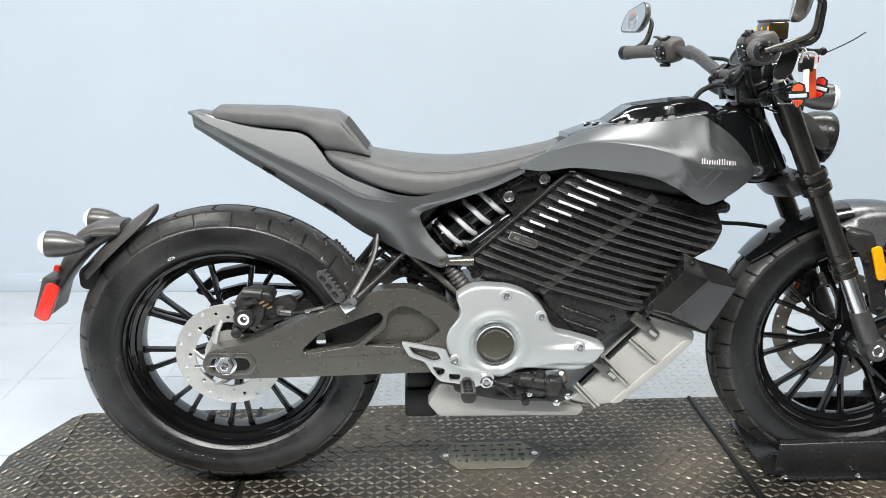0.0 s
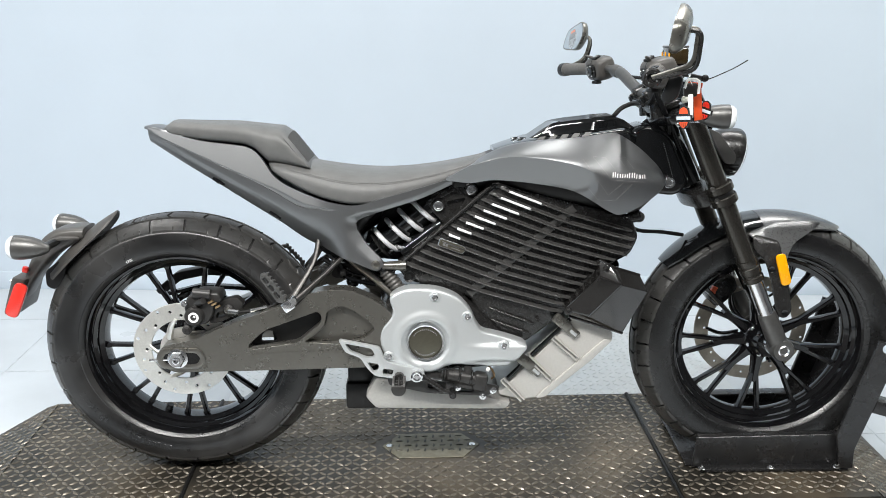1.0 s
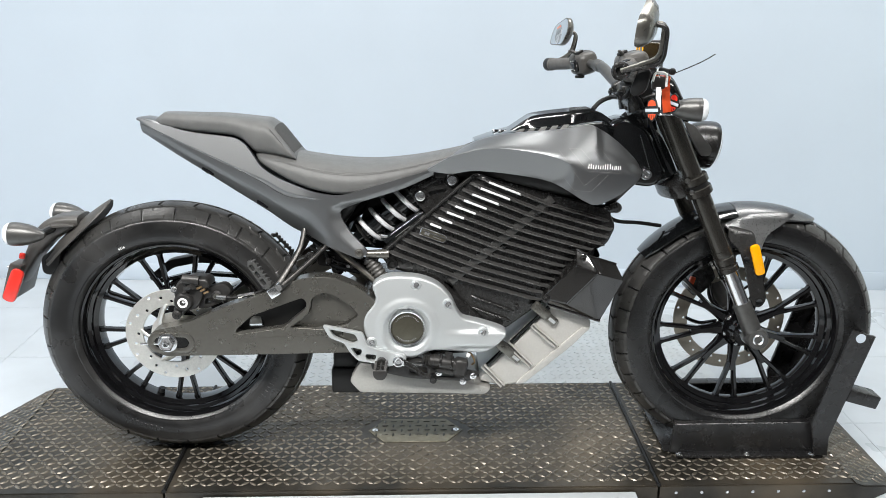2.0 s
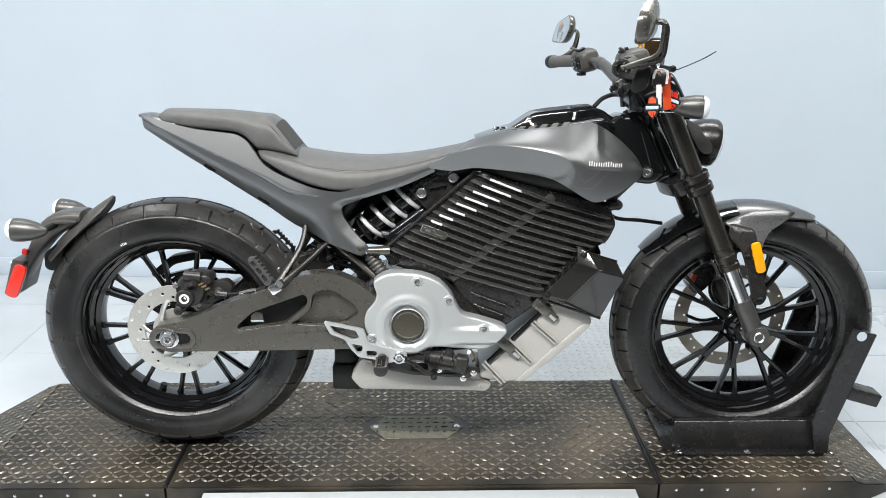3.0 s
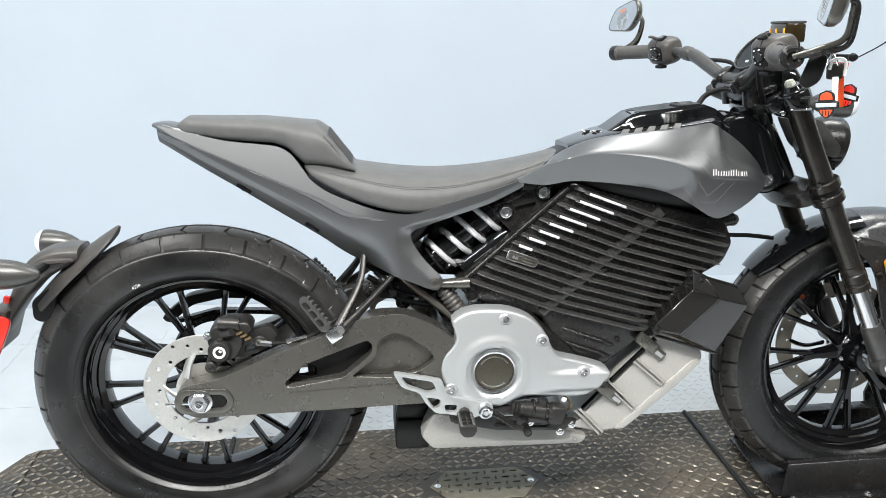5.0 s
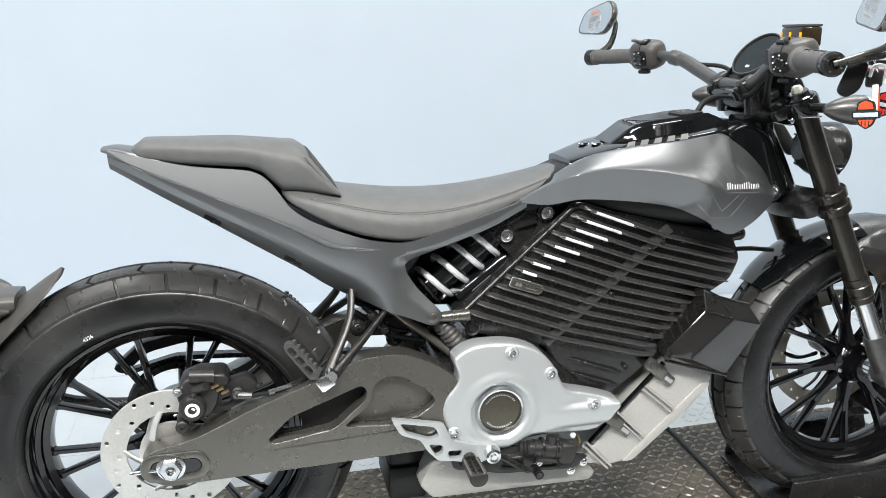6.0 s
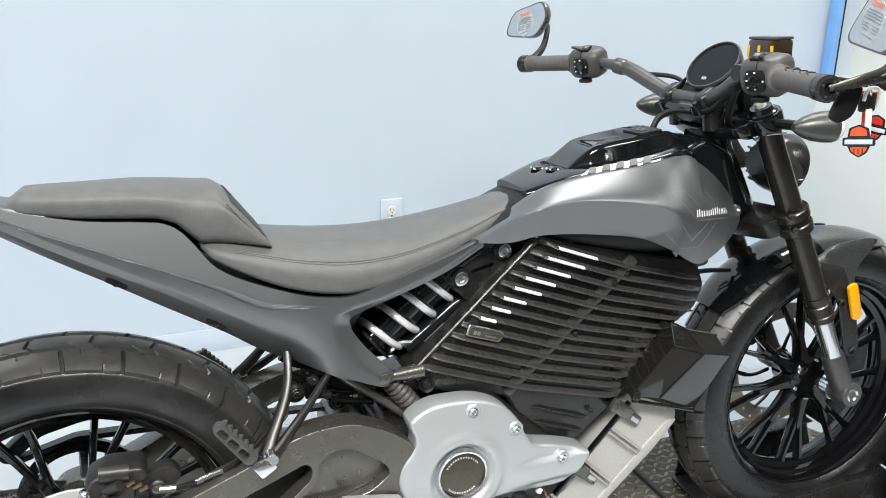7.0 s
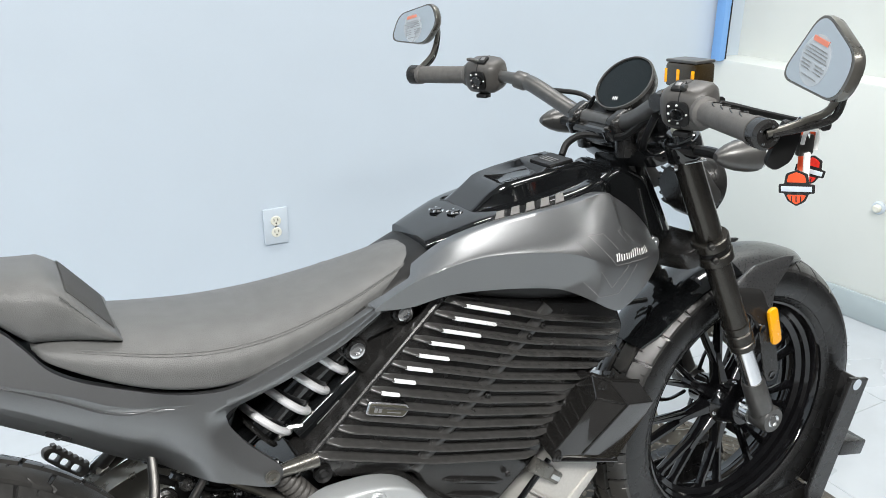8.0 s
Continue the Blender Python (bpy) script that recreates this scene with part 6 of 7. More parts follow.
# ---- passenger peg brackets ----
for s in (-1, 1):
    legs = [tube([(x, s * (0.160 - (z - 0.48) * 0.72), z) for x, z in pts], [0.0068, 0.0072, 0.0082, 0.010, 0.012], 12, 4, squash=0.8) for pts in ([(0.334, 0.612), (0.328, 0.575), (0.314, 0.545), (0.290, 0.508), (0.276, 0.486)], [(0.398, 0.578), (0.380, 0.563), (0.350, 0.536), (0.310, 0.503), (0.284, 0.482)])]
    br = part("peg_bracket", joined(*legs), SMOKE, bike, "smoked chrome V-shaped passenger peg bracket")
    part("knuckle", joined(box((0.272, s * 0.163, 0.478), (0.030, 0.026, 0.026), (0, -32, 0), 0.005), lathe([(0.0, s * 0.176), (0.009, s * 0.176), (0.0105, s * 0.172), (0.0105, s * 0.14)], (0.283, 0, 0.489), 16)), CHROME, br, "smoked chrome folding knuckle")
    pm = pose(0.262, s * 0.160, 0.484, 0, 0, s * 18) @ pose(0, 0, 0, 0, 50, 0)
    slots = [rounded([(-0.074 + 0.0215 * k, -0.0075), (-0.0575 + 0.0215 * k, -0.0075), (-0.0575 + 0.0215 * k, 0.003), (-0.074 + 0.0215 * k, 0.003)], 0.004, 2) for k in range(3)]
    fp = part("passenger_peg", moved(prism(rounded([(-0.078, -0.012), (-0.006, -0.014), (0.0, 0.0), (-0.006, 0.011), (-0.078, 0.010), (-0.088, -0.001)], 0.008, 3), -0.006, 0.006, 0.0025, 2, slots), pm), BARGREY, bike, "folded dark serrated passenger footpeg")
    for k in range(7):
        part("tooth", moved(box((-0.076 + 0.0108 * k, 0, 0.0105), (0.0065, 0.011, 0.0065), (0, 45, 0), 0.001), pm), BARGREY, fp)

# ---- linkage and leads between swingarm and tail ----
link = part("linkage_plate", prism(rounded([(0.36, 0.545), (0.45, 0.548), (0.53, 0.50), (0.52, 0.47), (0.44, 0.505), (0.36, 0.51)], 0.01, 2), -0.045, -0.03, 0.003, 2, [rounded([(0.385, 0.535), (0.405, 0.535), (0.402, 0.52), (0.385, 0.52)], 0.005, 2), rounded([(0.455, 0.532), (0.485, 0.518), (0.475, 0.508), (0.452, 0.52)], 0.005, 2)]), MATTE, bike, "black suspension linkage plate")
for x, z in ((0.345, 0.530), (0.413, 0.503), (0.50, 0.49)):
    part("link_bolt", joined(lathe([(0.016, -0.045), (0.016, -0.052), (0.012, -0.056)], (x, 0, z), 20), bolt((x, -0.054, z), 0.007, 0.008)), SATIN, link)
part("link_rod", tube([(0.405, -0.07, 0.568), (0.440, -0.075, 0.538), (0.470, -0.078, 0.515), (0.515, -0.09, 0.478)], 0.0085, 12, 4), DARKMETAL, bike, "dark grey linkage rod")
for k, (y, dz) in enumerate(((-0.01, 0.0), (0.015, -0.012), (0.04, 0.008))):
    part("lead", tube([(0.37, y, 0.585 + dz), (0.42, y - 0.02, 0.545 + dz), (0.47, y, 0.525 + dz), (0.50, y - 0.02, 0.47 + dz), (0.53, y, 0.44)], 0.006, 8, 5), MATTE, bike)
part("orange_lead", tube([(0.445, 0.03, 0.545), (0.470, 0.02, 0.535), (0.490, 0.02, 0.530)], 0.0028, 8, 4), ORANGE, bike)
for k, (y, pts) in enumerate(((-0.055, [(0.385, 0.560), (0.43, 0.545), (0.47, 0.552), (0.51, 0.530)]), (-0.045, [(0.37, 0.548), (0.41, 0.520), (0.45, 0.512), (0.50, 0.515)]), (-0.06, [(0.43, 0.500), (0.455, 0.520), (0.475, 0.505), (0.505, 0.498)]))):
    part("hose", tube([(x, y, z) for x, z in pts], 0.0048, 8, 5), GLOSS, bike, "glossy black hose")
for y, r, pts in ((-0.065, 0.0055, [(0.355, 0.575), (0.385, 0.548), (0.395, 0.520), (0.425, 0.508), (0.470, 0.498)]), (-0.030, 0.0065, [(0.340, 0.555), (0.375, 0.535), (0.42, 0.538), (0.455, 0.528), (0.49, 0.500)]), (-0.075, 0.0040, [(0.415, 0.575), (0.428, 0.552), (0.452, 0.545), (0.480, 0.548)]), (-0.020, 0.0075, [(0.330, 0.585), (0.360, 0.566), (0.405, 0.556), (0.440, 0.565)])):
    part("hose", tube([(x, y, z) for x, z in pts], r, 8, 5), GLOSS if r < 0.006 else MATTE, bike, "black hose behind the linkage")
for x, y, z, r in ((0.372, -0.070, 0.556, 0.010), (0.392, -0.078, 0.530, 0.008), (0.452, -0.060, 0.508, 0.009)):
    part("hose_union", joined(lathe([(r, y + 0.012), (r, y), (r * 0.8, y - 0.003), (0.0, y - 0.003)], (x, 0, z), 16), bolt((x, y - 0.002, z), r * 0.5, 0.005)), SATIN, bike, "black hose union")
for x, z in ((0.445, 0.548), (0.435, 0.512), (0.492, 0.540)):
    part("hose_clip", turned([(0.006, 0.0), (0.0075, 0.1), (0.0075, 0.9), (0.006, 1.0)], (x, -0.058, z), (x + 0.010, -0.058, z - 0.001), 12), CHROME, bike, "bright hose clip")
part("rear_subframe", joined(prism(rounded([(0.312, 0.618), (0.36, 0.642), (0.45, 0.60), (0.40, 0.572), (0.345, 0.585)], 0.012, 2), -0.06, 0.08, 0.006, 2)), MATTE, bike)

# ---- glossy side ducts ----
DUCT = {"tip": (0.919, -0.146, 0.455), "heel": (0.936, -0.128, 0.434), "knee": (0.980, -0.150, 0.441), "ridge": (1.049, -0.177, 0.526), "neck": (1.000, -0.156, 0.541), "ear": (1.002, -0.139, 0.578), "crown": (1.030, -0.150, 0.563), "brow": (1.098, -0.145, 0.541), "nose": (1.114, -0.168, 0.507), "chin": (1.067, -0.134, 0.392)}
FACETS = (("tip", "knee", "ridge", "neck"), ("neck", "ridge", "crown", "ear"), ("crown", "ridge", "nose", "brow"), ("knee", "chin", "nose", "ridge"), ("tip", "heel", "chin", "knee"))


def duct_mesh(side):
    """A hard-edged shell of flat facets with a rim turned inwards."""
    bm = bmesh.new()
    vs = {k: bm.verts.new((x, -side * y, z)) for k, (x, y, z) in DUCT.items()}
    for f in FACETS:
        bm.faces.new([vs[k] for k in f])
    rim = bmesh.ops.extrude_edge_only(bm, edges=[e for e in bm.edges if len(e.link_faces) == 1])
    for v in [g for g in rim["geom"] if isinstance(g, bmesh.types.BMVert)]:
        v.co.y = side * 0.085
        v.co.x += (1.02 - v.co.x) * 0.10
        v.co.z += (0.48 - v.co.z) * 0.10
    bmesh.ops.triangulate(bm, faces=bm.faces[:])
    bmesh.ops.recalc_face_normals(bm, faces=bm.faces[:])
    bmesh.ops.bevel(bm, geom=[e for e in bm.edges if len(e.link_faces) == 2 and e.calc_face_angle(0) > 0.25], offset=0.0035, segments=3, affect="EDGES", profile=0.6)
    return bm


for s in (-1, 1):
    dk = part("side_duct", duct_mesh(s), DUCTGLOSS, bike, "glossy black side air duct" if s < 0 else "", angle=26)
    for path, r in ((("neck", "ridge", "knee"), 0.0026), (("ear", "crown", "brow"), 0.0030), (("heel", "chin"), 0.0034), (("crown", "ridge"), 0.0024)):
        part("edge_bead", tube([(DUCT[k][0], -s * DUCT[k][1], DUCT[k][2]) for k in path], r, 8, 1), DUCTGLOSS, dk)
    for x, y, z in ((1.017, -0.150, 0.556), (0.930, -0.150, 0.454)):
        part("duct_bolt", joined(bolt((x, s * -y, z), 0.0055, 0.005, s, hexed=False), lathe([(0.0095, s * (-y - 0.006)), (0.0095, s * (-y + 0.001)), (0.0075, s * (-y + 0.002))], (x, 0, z), 18)), SATIN, dk)

# ---- front fork ----
FU = 0.104


def fork_at(w, u=0.0, ahead=0.0):
    """A place on the fork's slope at height w."""
    return (1.472 - (w - 0.332) * 0.457 + ahead, u, w)


for s in (-1, 1):
    leg = part("fork_leg", turned([(0.0, 0.0), (0.0235, 0.0), (0.0235, 1.0), (0.0, 1.0)], fork_at(0.545, s * FU), fork_at(0.935, s * FU), 28), FORKDARK, bike, "dark fork leg with a polished inner tube")
    part("seal_collar", turned([(0.020, 0.0), (0.0255, 0.05), (0.0255, 0.25), (0.0235, 0.28), (0.0235, 0.36), (0.0258, 0.40), (0.0258, 0.66), (0.0235, 0.70), (0.0255, 0.78), (0.0255, 1.0)], fork_at(0.512, s * FU), fork_at(0.568, s * FU), 28), FORKDARK, leg, "ringed black seal collar")
    part("inner_tube", turned([(0.0, 0.0), (0.0190, 0.0), (0.0190, 1.0), (0.0, 1.0)], fork_at(0.42, s * FU), fork_at(0.515, s * FU), 28), FORKSILVER, leg, "polished inner fork tube")
    low = joined(turned([(0.0, 0.0), (0.018, 0.01), (0.024, 0.12), (0.0235, 0.6), (0.0225, 0.95), (0.0205, 1.0), (0.0, 1.0)], fork_at(0.318, s * FU), fork_at(0.432, s * FU), 26), lathe([(0.026, s * (FU - 0.026)), (0.028, s * (FU - 0.01)), (0.028, s * (FU + 0.018)), (0.025, s * (FU + 0.024)), (0.016, s * (FU + 0.024))], (1.470, 0, 0.340), 26))
    part("fork_bottom", low, BARGREY, leg, "dark cast fork bottom")
    part("axle_cap", lathe([(0.0, s * (FU + 0.020)), (0.006, s * (FU + 0.020)), (0.0085, s * (FU + 0.024)), (0.012, s * (FU + 0.027)), (0.0145, s * (FU + 0.025)), (0.0145, s * (FU + 0.018))], (1.470, 0, 0.340), 22), CHROME, leg, "bright hollow axle end")
    part("fork_cap", joined(turned([(0.0, 0), (0.026, 0.0), (0.026, 0.5), (0.022, 0.6), (0.019, 1.0), (0.0, 1.0)], fork_at(0.925, s * FU), fork_at(0.944, s * FU), 24)), GLOSS, leg)
    part("cap_bolt", turned([(0.0, 0), (0.0105, 0.0), (0.0105, 0.75), (0.008, 1.0), (0, 1.0)], fork_at(0.942, s * FU), fork_at(0.953, s * FU), 6), IVORY, leg, "pale hex cap")
part("front_axle", tube([(1.464, -0.12, 0.338), (1.464, 0.12, 0.338)], 0.012, 14, 1), CHROME, bike)
part("axle_spacer", lathe([(0.016, -0.085), (0.024, -0.085), (0.024, -0.06), (0.016, -0.06)], (1.464, 0, 0.338), 24), CHROME, bike)
for w, th, r, name in ((0.728, 0.046, 0.033, "lower_clamp"), (0.918, 0.030, 0.033, "upper_clamp")):
    low = w < 0.8
    bar = moved(prism(rounded([(-0.055, -FU), (-0.075, 0.0), (-0.055, FU), (0.010, FU), (0.0, 0.0), (0.010, -FU)], 0.03, 3), -th * 0.40, th * 0.40, 0.005, 2), Matrix.Translation(fork_at(w)) @ pose(0, 0, 0, 0, -24.5, 0) @ pose(0, 0, 0, 90, 0, 0))
    clamp = part(name, bar, SATIN if low else GLOSS, bike, "cast black fork clamp", angle=40)
    for s in (-1, 1):
        for lo, hi in (((-0.5, -0.10), (0.10, 0.5)) if low else ((-0.5, 0.5),)):
            ring = turned([(0.024, 0.0), (r - 0.002, 0.0), (r, 0.12), (r, 0.88), (r - 0.002, 1.0), (0.024, 1.0), (0.024, 0.0)], fork_at(w + lo * th, s * FU), fork_at(w + hi * th, s * FU), 30)
            part("clamp_ring", ring, FORKDARK if low else GLOSS, clamp, "dark bronze split ring" if low else "")
        if low:
            part("clamp_slot", turned([(0.0, 0.0), (0.0285, 0.0), (0.0285, 1.0), (0.0, 1.0)], fork_at(w - 0.10 * th, s * FU), fork_at(w + 0.10 * th, s * FU), 24), MATTE, clamp)
            for dz in (-0.3, 0.3):
                p = Vector(fork_at(w + dz * th, s * (FU + 0.020), -0.022))
                part("pinch_bolt", turned([(0.0, 0.0), (0.006, 0.0), (0.006, 0.8), (0.004, 1.0), (0.0, 0.8)], p, p + Vector((-0.004, s * 0.010, 0)), 12), SMOKE, clamp)
# bright strip stands in for the highlight on the upper clamp's edge
part("clamp_glint", strip([(1.178, 0.9), (1.20, 0.9), (1.222, 0.9)], 0.004, 0.003, -0.139, taper=False), CHROME, bike)
neck = part("steering_head", joined(turned([(0.0, 0.0), (0.042, 0.0), (0.040, 0.3), (0.036, 0.7), (0.040, 1.0), (0.0, 1.0)], fork_at(0.735, 0, -0.055), fork_at(0.90, 0, -0.055), 26), prism(rounded([(1.06, 0.86), (1.12, 0.89), (1.18, 0.86), (1.235, 0.745), (1.20, 0.712), (1.14, 0.72), (1.10, 0.78)], 0.02, 3), -0.055, 0.055, 0.012, 3)), GLOSS, bike, "gloss black steering head cover", angle=40)
part("zip_strip", joined(*[moved(box((0, 0, 0), (0.003, 0.002, 0.0018), bevel=0), pose(1.160 + 0.0014 * k, -0.0558, 0.842 - 0.0042 * k, 0, 20, 0)) for k in range(20)]), CHROME, neck, "row of small bright teeth")
part("neck_bolt", lathe([(0.0, -0.078), (0.006, -0.078), (0.008, -0.082), (0.012, -0.082), (0.0145, -0.076), (0.0145, -0.05)], (1.175, 0, 0.750), 22), CHROME, bike, "bright frame bolt")
part("frame_neck", joined(prism(rounded([(1.168, 0.742), (1.150, 0.722), (1.10, 0.672), (1.078, 0.672), (1.085, 0.70), (1.13, 0.745), (1.16, 0.765)], 0.010, 2), -0.07, -0.045, 0.005, 2), tube([(1.105, -0.085, 0.668), (1.105, -0.03, 0.668)], 0.013, 12, 1)), BARGREY, bike, "dark grey frame neck casting")
part("brake_line", tube([(1.085, -0.02, 0.645), (1.12, -0.02, 0.622), (1.18, -0.01, 0.615), (1.24, 0.0, 0.605)], 0.005, 8, 5), MATTE, bike)

# ---- headlight ----
HR = 0.060
h0, h1 = Vector((1.276, -0.012, 0.828)), Vector((1.352, -0.012, 0.812))
head = part("headlight", turned([(0.0, 0.0), (0.030, 0.0), (0.044, 0.20), (0.054, 0.45), (0.059, 0.75), (HR, 0.92), (0.057, 1.0), (0.0, 1.0)], h0, h1, 48), SATIN, bike, "round dark headlight with a slotted shell")
part("lens", turned([(0.056, 0.0), (0.054, 0.3), (0.040, 0.8), (0.0, 1.0)], h1 - Vector((0.002, 0, 0)), h1 + Vector((0.014, 0, -0.003)), 44), LENS, head, "clear headlight lens")
for k in range(4):
    w = 0.792 - 0.009 * k
    pts = []
    for q in np.linspace(0, 1, 6):
        x = 1.293 + 0.006 * k + (0.048 - 0.006 * k) * q
        share = (x - 1.276) / 0.076
        mid, r = 0.828 - 0.016 * share, float(np.interp(share, [0.2, 0.45, 0.75, 0.92], [0.044, 0.054, 0.059, HR]))
        pts.append((x, -math.sqrt(max(r * r - (w - mid) ** 2, 0.0001)) - 0.011, w))
    part("slot", tube(pts, 0.0032, 8, 2), GLOSS, head, "dark cooling slot")
for s in (-1, 1):
    part("bracket", prism(rounded([(1.258, 0.880), (1.286, 0.868), (1.312, 0.835), (1.330, 0.816), (1.328, 0.796), (1.308, 0.794), (1.294, 0.808), (1.270, 0.852)], 0.007, 3), s * 0.0785, s * 0.070, 0.003, 2), BARGREY, head, "grey headlight bracket")
part("cowl", body_x([(1.205, 0, 0.885, 0.985, 0.045, 3), (1.235, 0, 0.87, 0.985, 0.052, 3), (1.262, 0, 0.87, 0.94, 0.050, 3), (1.28, 0, 0.87, 0.90, 0.045, 3)], 24), GLOSS, head, "small gloss black cowl")
signal("turn_signal", (1.258, -0.205, 0.916), (1.185, -0.192, 0.918), 0.027, [(1.20, -0.193, 0.918), (1.205, -0.165, 0.918), (1.205, -0.12, 0.915)], bike, BARGREY)
signal("turn_signal", (1.232, 0.216, 0.915), (1.156, 0.224, 0.919), 0.027, [(1.19, 0.215, 0.918), (1.200, 0.165, 0.918), (1.205, 0.12, 0.915)], bike, BARGREY)


for k in range(6):
    w = 0.846 - 0.012 * k
    pts = [(1.2815 + 0.010 * abs(q) ** 2, -0.012 + 0.048 * q * math.sqrt(max(0.1, 1 - ((w - 0.822) / 0.056) ** 2)), w) for q in np.linspace(-1, 1, 9)]
    part("cooling_rib", tube(pts, 0.0028, 6, 2), SATIN, head, "thin black cooling rib")
plug_at = Vector(fork_at(0.944, -FU))
part("fork_plug", joined(turned([(0.0, 0.0), (0.0105, 0.0), (0.0105, 0.55), (0.0085, 0.75), (0.0085, 1.0), (0.0, 1.0)], plug_at, plug_at + Vector((-0.004, 0, 0.011)), 6)), IVORY, bike, "ivory six-sided fork plug")

# ---- front fender ----
def fender_shell(stations):
    """A curved mudguard shell over the wheel: angle, half width and edge drop at each station."""
    rings = []
    for a, hw, dropk in curve2(stations, 4):
        rowo, rowi = [], []
        for v in np.linspace(-1, 1, 15):
            r = 0.354 - dropk * abs(v) ** 2.4
            for row, rr in ((rowo, r), (rowi, r - 0.004)):
                row.append((FRONT[0] + rr * math.cos(radians(a)), hw * v, FRONT[2] + SQ * rr * math.sin(radians(a))))
        rings.append(rowo + rowi[::-1])
    return loft(rings)


fender = part("front_fender", fender_shell([(62, 0.016, 0.004), (66, 0.048, 0.014), (74, 0.064, 0.024), (84, 0.070, 0.036), (92, 0.071, 0.038), (98, 0.069, 0.034)]), FENDERPAINT, bike, "satin grey metallic short front fender", angle=40)
part("rear_guard", fender_shell([(98.3, 0.066, 0.026), (110, 0.064, 0.020), (122, 0.062, 0.018), (134, 0.058, 0.016), (142, 0.042, 0.010)]), GLOSS, fender, "gloss black rear half of the fender", angle=40)
for s in (-1, 1):
    skirt = panel(rounded([(1.372, 0.626), (1.398, 0.604), (1.420, 0.582), (1.436, 0.556), (1.460, 0.556), (1.472, 0.586), (1.488, 0.606), (1.528, 0.630), (1.556, 0.650), (1.52, 0.656), (1.44, 0.652)], 0.010, 3), lambda x, z: 0.0715 + 0.42 * max(0.648 - z, 0.0), 0.005, 0.0015, 0.02, 1, s)
    part("skirt", skirt, FENDERPAINT, fender, "painted fender side skirt")
    brk = part("fender_bracket", panel(rounded([(1.385, 0.625), (1.448, 0.610), (1.452, 0.580), (1.485, 0.440), (1.472, 0.420), (1.450, 0.425), (1.426, 0.515), (1.408, 0.568), (1.382, 0.590)], 0.012, 3), lambda x, z: 0.078 + 0.40 * min(max(0.640 - z, 0.0), 0.095), 0.006, 0.0015, 0.02, 1, s), SATIN, fender)
    for bx, bz in ((1.424, 0.545), (1.466, 0.436)):
        part("bracket_eye", lathe([(0.0, s * 0.1165), (0.0065, s * 0.1165), (0.008, s * 0.1175), (0.0085, s * 0.112)], (bx, 0, bz), 18), GLOSS, brk)
    lens = prism(rounded([(-0.012, 0.040), (0.012, 0.040), (0.012, -0.040), (-0.012, -0.040)], 0.010, 4), -0.009, 0.0, 0.003, 2)
    part("reflector", moved(lens if s < 0 else mirrored(lens), pose(1.450, s * 0.1175, 0.546, 0, -17, 0)), AMBER, fender, "oblong amber side reflector")
fc = part("front_caliper", joined(prism(rounded([(1.335, 0.42), (1.35, 0.47), (1.40, 0.485), (1.415, 0.45), (1.385, 0.41), (1.36, 0.395)], 0.012, 3), 0.05, 0.115, 0.008, 2)), SATIN, bike, "black front brake caliper on the far side")
part("pad_clip", box((1.348, 0.05, 0.445), (0.014, 0.012, 0.02), (0, 20, 0), 0.002), ORANGE, fc)

# ---- handlebar ----
LB, RB = (1.004, 0.428, 1.000), (1.030, -0.400, 1.008)
bar = part("handlebar", tube([LB, (1.040, 0.350, 1.004), (1.075, 0.273, 1.007), (1.092, 0.228, 1.005), (1.106, 0.185, 0.998), (1.121, 0.120, 0.972), (1.131, 0.070, 0.954), (1.135, 0.02, 0.951), (1.133, -0.035, 0.954), (1.126, -0.085, 0.972), (1.112, -0.150, 1.004), (1.097, -0.190, 1.010), (1.083, -0.235, 1.011), RB], [0.011, 0.011, 0.011, 0.011, 0.0145, 0.0145, 0.0145, 0.0145, 0.0145, 0.0145, 0.0145, 0.011, 0.011, 0.011], 16, 4), BARGREY, bike, "dark grey swept handlebar")
part("collar", turned([(0.011, 0.0), (0.0165, 0.1), (0.0165, 0.8), (0.0145, 1.0)], (1.096, 0.217, 1.004), (1.104, 0.192, 0.999), 18), BARGREY, bar)
